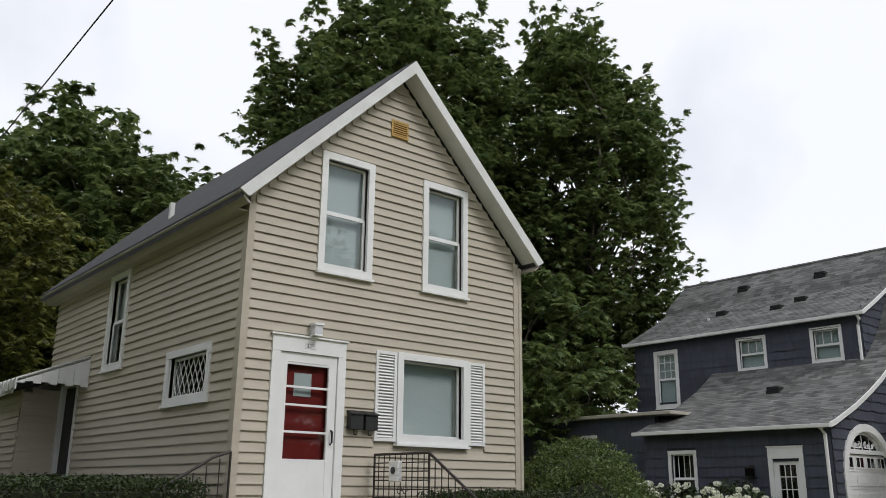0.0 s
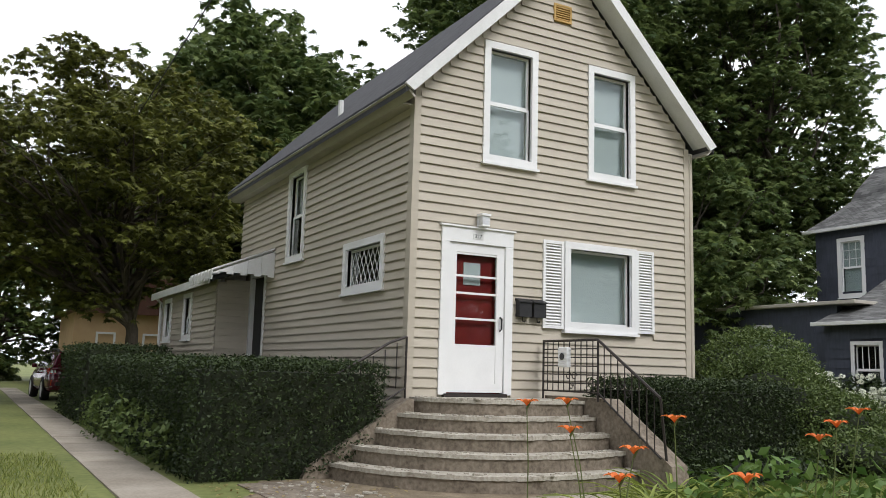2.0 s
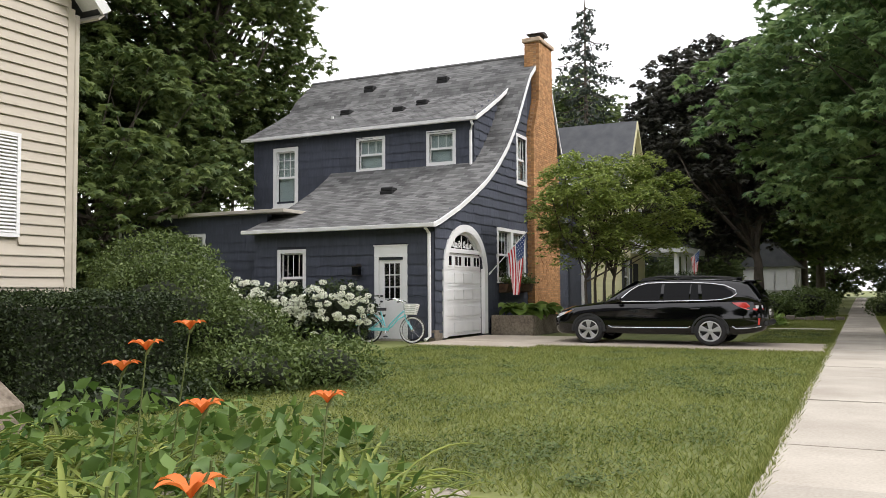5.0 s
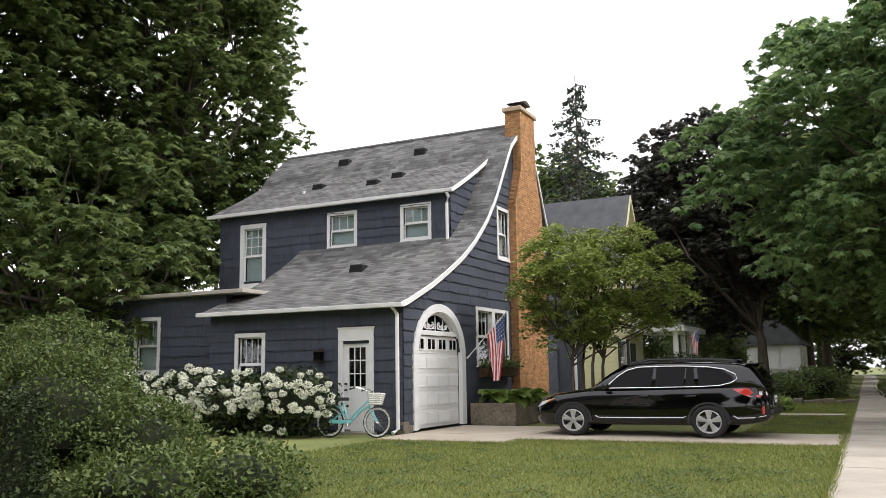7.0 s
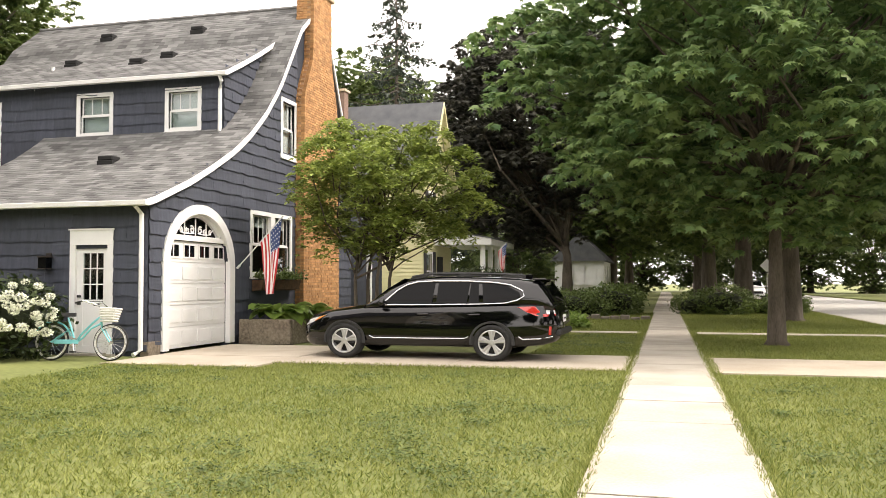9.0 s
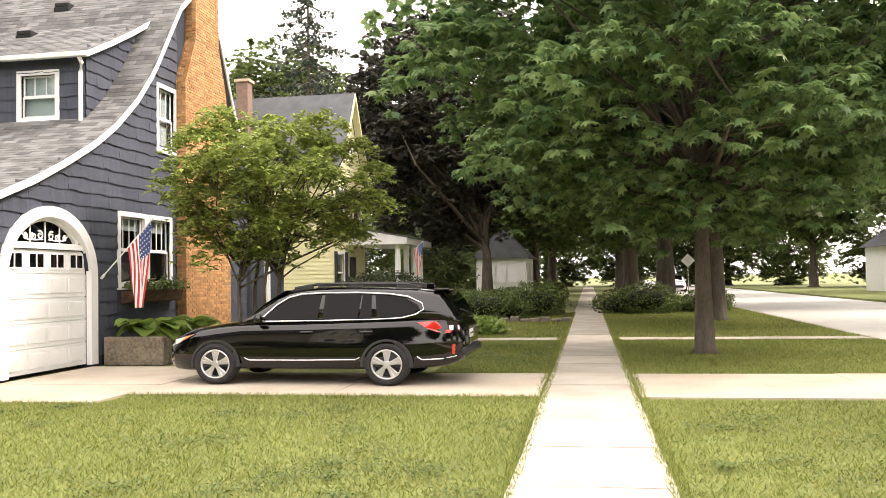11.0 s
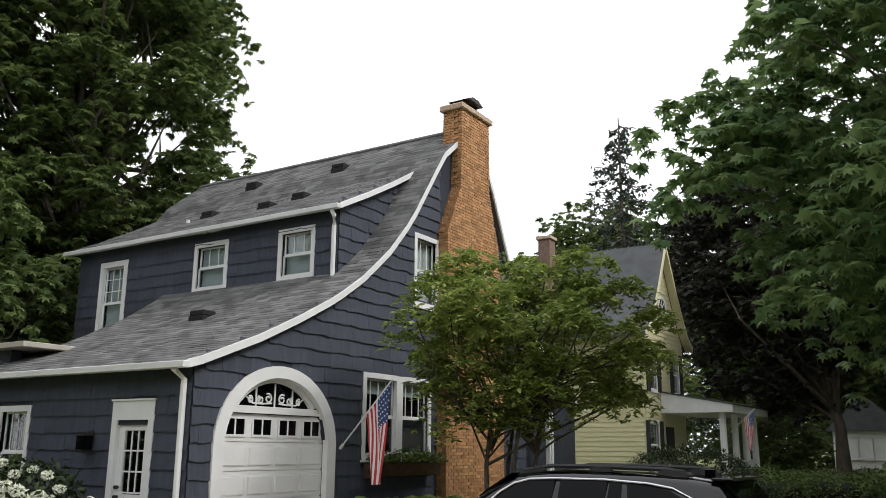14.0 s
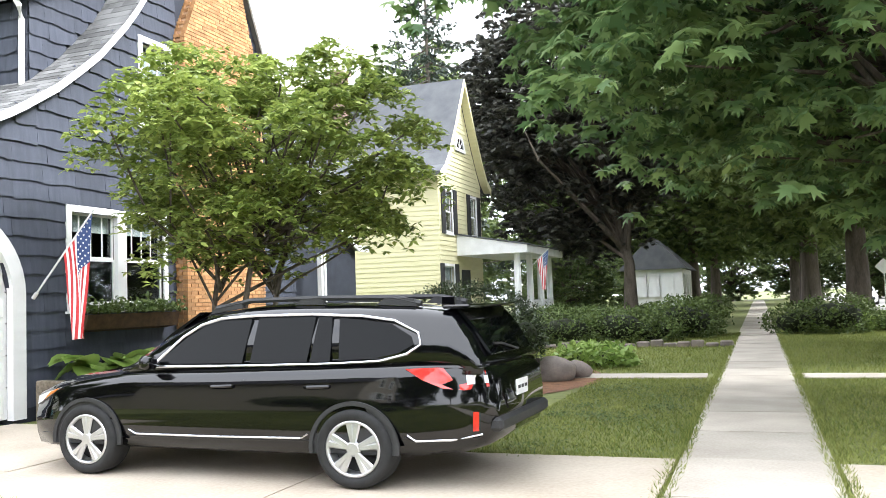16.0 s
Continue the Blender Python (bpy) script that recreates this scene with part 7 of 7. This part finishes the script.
# ---- spruce ----
spr = thing("spruce_tree", "tall thin spruce with drooping sparse branches", "tree", at=(-17, 55, 0), group="yard trees")
part("trunk", tube(bmesh.new(), [(-17, 55, 0), (-17, 55, 11), (-17, 55, 22)], 0.3, 8, 0.03), M_BARK, spr)
rngs = np.random.default_rng(55)
needle, wood = [], bmesh.new()
for i in range(90):
    z = 4 + 17.4 * (i / 90) ** 0.92
    R = 5.2 * (1 - (z - 4) / 19.0) ** 0.75 * rngs.uniform(0.35, 1.2)
    a = i * 2.4 + rngs.uniform(-0.3, 0.3)
    tip = np.array([-17 + R * math.cos(a), 55 + R * math.sin(a), z - 0.16 * R + 0.022 * R * R])
    root = np.array([-17, 55, z + 0.2])
    tube(wood, [tuple(root), tuple((root + tip) / 2 - np.array([0, 0, 0.10 * R])), tuple(tip)], 0.06, 4, 0.015, caps=False)
    k = int(10 + 24 * R)
    s = rngs.uniform(0.12, 1.0, k) ** 0.8
    side = np.array([-math.sin(a), math.cos(a), 0])
    p = root + (tip - root) * s[:, None] + side * (rngs.uniform(-1, 1, k) * 0.22 * R * (1.1 - s))[:, None] + rngs.normal(size=(k, 3)) * np.array([0.1, 0.1, 0.05])
    p[:, 2] -= 0.10 * R * np.sin(np.pi * s) + np.abs(rngs.normal(size=k)) * 0.26
    needle.append(p)
part("branchwork", wood, M_BARK, spr)
attach("crown", leaf_mesh("crown", np.concatenate(needle), 0.30, rng=rngs), M_NEEDLE, spr)

# ---- wire and pole ----
wire = thing("overhead_wire", "thin black overhead service wire", "cable", at=(2.6, -0.7, 11.4))
part("cable", tube(bmesh.new(), [(2.6, -0.7, 11.5), (-12.4, -1.6, 9.0), (-17.4, -1.9, 8.2), (-40, -3.2, 4.7)], 0.014, 5), M_BLACK, wire)
pole = thing("utility_pole", "weathered wooden utility pole with crossarm", "utility pole", at=(-37, 41, 0))
part("post", tube(bmesh.new(), [(-37, 41, 0), (-37, 41, 9.3)], 0.16, 8, 0.11), M_BARK, pole)
part("crossarm", boxes((-38.1, -35.9, 40.93, 41.07, 8.4, 8.55)), M_BARK, pole)

# ---- garden beyond the car ----
M_MULCH = surf("red_brown_mulch", (0.10, 0.045, 0.022), (0.24, 0.12, 0.06), 6, 60, 1.0, 1.0)
bm = bmesh.new()
bmesh.ops.create_circle(bm, cap_ends=True, radius=1, segments=24, matrix=Matrix.LocRotScale((-4.3, 24.3, 0.012), None, (2.0, 3.0, 1)))
tagged(part("mulch_bed", bm, M_MULCH), "red-brown bark mulch bed beside the yew", "mulch bed", kind="structure")
M_ROCK = surf("boulder", (0.13, 0.11, 0.10), (0.26, 0.22, 0.19), 4, 40, 0.95, 0.8)
for bx, by, br in ((-3.2, 24.4, 0.36), (-2.9, 24.9, 0.26), (-4.3, 25.3, 0.34), (-5.0, 24.9, 0.3)):
    bm = bmesh.new()
    bmesh.ops.create_icosphere(bm, subdivisions=3, radius=1, matrix=Matrix.LocRotScale((bx, by, br * 0.45), None, (br * 1.3, br, br * 0.75)))
    for v in bm.verts:
        v.co += Vector((1, 1, 1)) * 0.05 * noise.noise(v.co * 4)
        v.co.z = max(v.co.z, 0.0)
    tagged(part("boulder", bm, M_ROCK, smooth=True), "grey-brown boulder at the bed edge", "boulder", group="boulders")
bush("perennial_clump", "yellow-green variegated hosta clump at the bed edge", [((-2.9, 27.2, 0.15), (0.75, 0.6, 0.32))], M_HOSTA, 61, 1500, 0.16, category="plant")
bush("leafy_shrub", "loose grey-green shrub behind the car", [((-3.9, 24.0, 0.45), (0.55, 0.5, 0.5)), ((-3.6, 24.3, 0.8), (0.35, 0.35, 0.4))], M_LEAF_BOX, 62, 2600, 0.07)
garden = bush("leafy_shrub", "mixed green garden shrubs along the walk", [((0, 0, 0.5), (1.2, 1.0, 0.6)), ((0.9, 0.6, 0.35), (0.8, 0.8, 0.5))], M_LEAF_SHRUB, 63, 4200, 0.1, group="garden shrubs")
garden.location = (-3.2, 35.5, 0)
gr = random.Random(9)
for gx, gy in ((-5.6, 34.5), (-1.9, 38.5), (-4.4, 38), (-2.3, 42), (-6.6, 37.5), (-3.4, 46), (-7.0, 42), (-2.2, 50), (-5.4, 51), (-8.4, 33), (-2.6, 57), (1.9, 39), (5.2, 40.5)):
    copy_thing(garden, pose(gx, gy, 0, rz=gr.uniform(0, 360)) @ Matrix.Scale(gr.uniform(0.75, 1.25), 4))
bush("ground_cover", "low pale-edged hosta bed round the old trunk", [((3.9, 41.5, 0.2), (2.2, 1.6, 0.35))], M_HOSTA, 64, 4200, 0.16, category="plant")
edge_stones = thing("stone_edging", "low row of rough edging stones", "stone edging", at=(-2.5, 33, 0))
for i in range(14):
    x = -5.4 + i * 0.36
    part("stone", boxes((x, x + 0.33, 33.0 + 0.2 * math.sin(i), 33.25 + 0.2 * math.sin(i), 0, 0.12 + 0.04 * (i % 3)), bevel=0.03), M_ROCK, edge_stones)

# ---- flower bed by the walk ----
def daylily(seed, n, size, material):
    r = random.Random(seed)
    ob = thing("daylily", "clump of arching strap-like daylily leaves", "plant", group="daylily clumps")
    bm = bmesh.new()
    for _ in range(n):
        leaf_blade(bm, (r.gauss(0, 0.09), r.gauss(0, 0.09), 0), r.uniform(0, 6.28), size * r.uniform(0.7, 1.25), 0.026 * r.uniform(0.7, 1.3), r.uniform(0.45, 1.05), 7, 0.4)
    part("foliage", bm, material, ob, smooth=True)
    return ob


lily = [daylily(s, 46, 0.72, M_SPEAR) for s in (1, 2, 3)] + [daylily(4, 30, 0.55, M_DRYLEAF)]
spots = []
sr = random.Random(21)
while len(spots) < 46:
    x, y = sr.uniform(-5.4, -1.9), sr.uniform(-2.4, 0.9)
    if 0.9 * x - y * 0.2 < -5.2 or y < -0.75 * (x + 1.9) - 2.3 + 0.9 * (x < -3.6) * -0.2 - 0.5:
        continue
    spots.append((x, y))
for i, (x, y) in enumerate(spots):
    src = lily[3] if i % 9 == 4 else lily[i % 3]
    m = pose(x, y, 0, rz=sr.uniform(0, 360)) @ Matrix.Scale(sr.uniform(0.75, 1.15), 4)
    if i < 4:
        lily[i].matrix_basis = m
    else:
        copy_thing(src, m)
M_PETAL = leafy("orange_daylily_petals", (0.74, 0.13, 0.025), (0.90, 0.30, 0.07), 0.3, 0.6, 8)
M_STALK = leafy("flower_stalks", (0.07, 0.10, 0.03), (0.16, 0.18, 0.06), 0.1)
FLOWERS = [(-4.5, -1.64, 1.06), (-4.33, -1.39, 1.08), (-3.91, -1.68, 0.9), (-3.46, -1.14, 1.0), (-3.26, -1.68, 0.82), (-2.93, -2.08, 0.7), (-2.32, -1.73, 0.76),
           (-3.09, -0.14, 0.89), (-3.0, -0.07, 0.99), (-3.17, 0.42, 1.07), (-2.09, -0.68, 0.81), (-1.95, -0.03, 0.78), (-1.29, -1.61, 0.77)]
for fx, fy, fz in FLOWERS:
    fl = thing("daylily_flower", "orange daylily bloom on a tall bare stalk", "flower", at=(fx, fy, 0), group="orange daylily blooms")
    bx, by = fx + sr.uniform(-0.2, 0.2), fy + sr.uniform(-0.2, 0.2)
    part("stalk", tube(bmesh.new(), [(bx, by, 0), ((bx + fx) / 2 + 0.02, (by + fy) / 2, fz * 0.55), (fx, fy, fz - 0.05)], 0.006, 5, 0.004), M_STALK, fl)
    for k in range(6):
        bm = bmesh.new()
        leaf_blade(bm, (fx, fy, fz - 0.04), k * math.pi / 3 + sr.uniform(-0.2, 0.2), 0.125, 0.048 if k % 2 else 0.036, 0.66, 6, 0.25)
        part("petal", bm, M_PETAL, fl, smooth=True)
    part("bud", tube(bmesh.new(), [(fx, fy, fz - 0.06), (fx + 0.03, fy + 0.03, fz + 0.02)], 0.009, 5, 0.004), M_STALK, fl)
broad = thing("broad_leaf_plant", "leafy weed with large broad green leaves", "plant", at=(-1.75, -1.2, 0))
for i in range(60):
    bm = bmesh.new()
    z = sr.uniform(0.1, 0.55)
    leaf_blade(bm, (-1.85 + sr.gauss(0, 0.42), -1.0 + sr.gauss(0, 0.42), z), sr.uniform(0, 6.28), sr.uniform(0.12, 0.26), sr.uniform(0.06, 0.13), sr.uniform(0.7, 1.5), 5, 0.12, 0.1)
    part("leaf", bm, M_BROAD, broad, smooth=True)
for i in range(14):
    x, y = -1.85 + sr.gauss(0, 0.3), -1.0 + sr.gauss(0, 0.3)
    part("stem", tube(bmesh.new(), [(x, y, 0), (x + 0.05, y, 0.6)], 0.006, 5), M_STALK, broad)
bush("leafy_weeds", "mixed leafy weeds in the flower bed", [((-3.0, 0.6, 0.2), (0.9, 0.8, 0.35)), ((-4.2, 0.8, 0.2), (0.8, 0.8, 0.4)), ((-2.3, -0.2, 0.15), (0.7, 0.6, 0.35))], M_BROAD, 65, 1500, 0.12, core=False, category="plant")
bush("trailing_shrub", "loose spreading shrub below the rounded one", [((-6.7, 5.4, 0.22), (0.8, 0.8, 0.4)), ((-6.3, 6.4, 0.22), (0.75, 0.8, 0.42))], M_LEAF_SHRUB, 66, 8000, 0.065)
bush("trailing_shrub", "straggling greenery at the foot of the low hedge", [((-6.6, 3.2, 0.1), (0.35, 1.2, 0.26))], M_LEAF_BOX, 67, 3600, 0.06)
bush("trailing_shrub", "pale-leaved weeds growing through the hedge foot", [((-11.5, -3.15, 0.35), (2.2, 0.3, 0.4)), ((-14.5, -3.2, 0.35), (1.5, 0.3, 0.4))], M_LEAF_SHRUB, 68, 2600, 0.09, core=False)

# ---- grass ----
def grass(name, areas, per, seed, h=0.04):
    r = np.random.default_rng(seed)
    P = []
    for x0, x1, y0, y1 in areas:
        n = int((x1 - x0) * (y1 - y0) * per)
        P.append(np.stack([r.uniform(x0, x1, n), r.uniform(y0, y1, n)], 1))
    P = np.concatenate(P)
    n = len(P)
    a = r.uniform(0, 2 * np.pi, n)
    hh = h * r.uniform(0.5, 1.5, n)
    w = 0.006 * r.uniform(0.7, 1.4, n)
    lean = r.normal(size=(n, 2)) * 0.035
    v = np.zeros((n, 3, 3))
    v[:, 0, 0], v[:, 0, 1] = P[:, 0] - np.cos(a) * w, P[:, 1] - np.sin(a) * w
    v[:, 1, 0], v[:, 1, 1] = P[:, 0] + np.cos(a) * w, P[:, 1] + np.sin(a) * w
    v[:, 2, :2] = P + lean
    v[:, 2, 2] = hh
    me = bpy.data.meshes.new(name)
    me.vertices.add(n * 3)
    me.vertices.foreach_set("co", v.reshape(-1))
    me.loops.add(n * 3)
    me.loops.foreach_set("vertex_index", np.arange(n * 3, dtype=np.int32))
    me.polygons.add(n)
    me.polygons.foreach_set("loop_start", np.arange(n, dtype=np.int32) * 3)
    me.update(calc_edges=True)
    return tagged(attach(name, me, M_BLADE), "short mown summer grass blades", "grass", kind="stuff")


grass("grass", [(-8.9, -0.5, 1.6, 13.8), (-6.2, -0.5, 13.8, 14.7), (0.9, 6.75, 3, 14.6), (-2.4, -0.5, 17.45, 24.6), (0.9, 6.75, 17.5, 24.6), (-1.9, -0.5, -3, 0.9)], 1300, 71)
grass("grass", [(-8.9, -0.5, 25.5, 40), (0.9, 6.7, 25.5, 45), (-5.0, -2, -3.2, 1), (-12, -0.6, -9, -4.3)], 500, 72, 0.06)
grass("grass", [(-0.50, -0.36, -8, 40), (0.76, 0.92, -8, 40), (-6.3, -0.45, 14.66, 14.82), (-9, -6.2, 13.78, 13.95), (-3, -0.45, 17.36, 17.5)], 2600, 73, 0.05)


def clover(areas, seed):
    """Low clover and weed patches in the lawn."""
    r = np.random.default_rng(seed)
    P = []
    for x0, x1, y0, y1, n in areas:
        for _ in range(n):
            c = np.array([r.uniform(x0, x1), r.uniform(y0, y1)])
            k = int(r.uniform(60, 190))
            p = c + r.normal(size=(k, 2)) * r.uniform(0.08, 0.28)
            P.append(np.concatenate([p, r.uniform(0.02, 0.065, (k, 1))], 1))
    P = np.concatenate(P)
    P = P[(P[:, 0] < -0.5) | (P[:, 0] > 0.92)]
    return tagged(attach("clover", leaf_mesh("clover", P, 0.034, up=1.6, rng=r), M_LEAF_SHRUB), "low clover and weeds in the grass", "clover", kind="stuff")


clover([(-8.5, -0.6, 2, 13.5, 240), (1.0, 6.5, 5, 14, 90), (-3.5, -0.6, -2.5, 0.8, 40), (-5.5, -2.0, 1.2, 3.5, 40), (-2.2, -0.6, 17.6, 24, 25), (-6.0, -5.0, -3.2, -0.8, 12)], 81)
rl = np.random.default_rng(91)
Pl = np.stack([rl.uniform(-8.4, -5.2, 260), rl.uniform(-3.2, -1.2, 260), rl.uniform(0.012, 0.03, 260)], 1)
tagged(attach("leaf_litter", leaf_mesh("leaf_litter", Pl, 0.05, up=2.5, rng=rl), M_DRYLEAF), "dry fallen leaves on the bare earth", "leaf litter", kind="stuff")
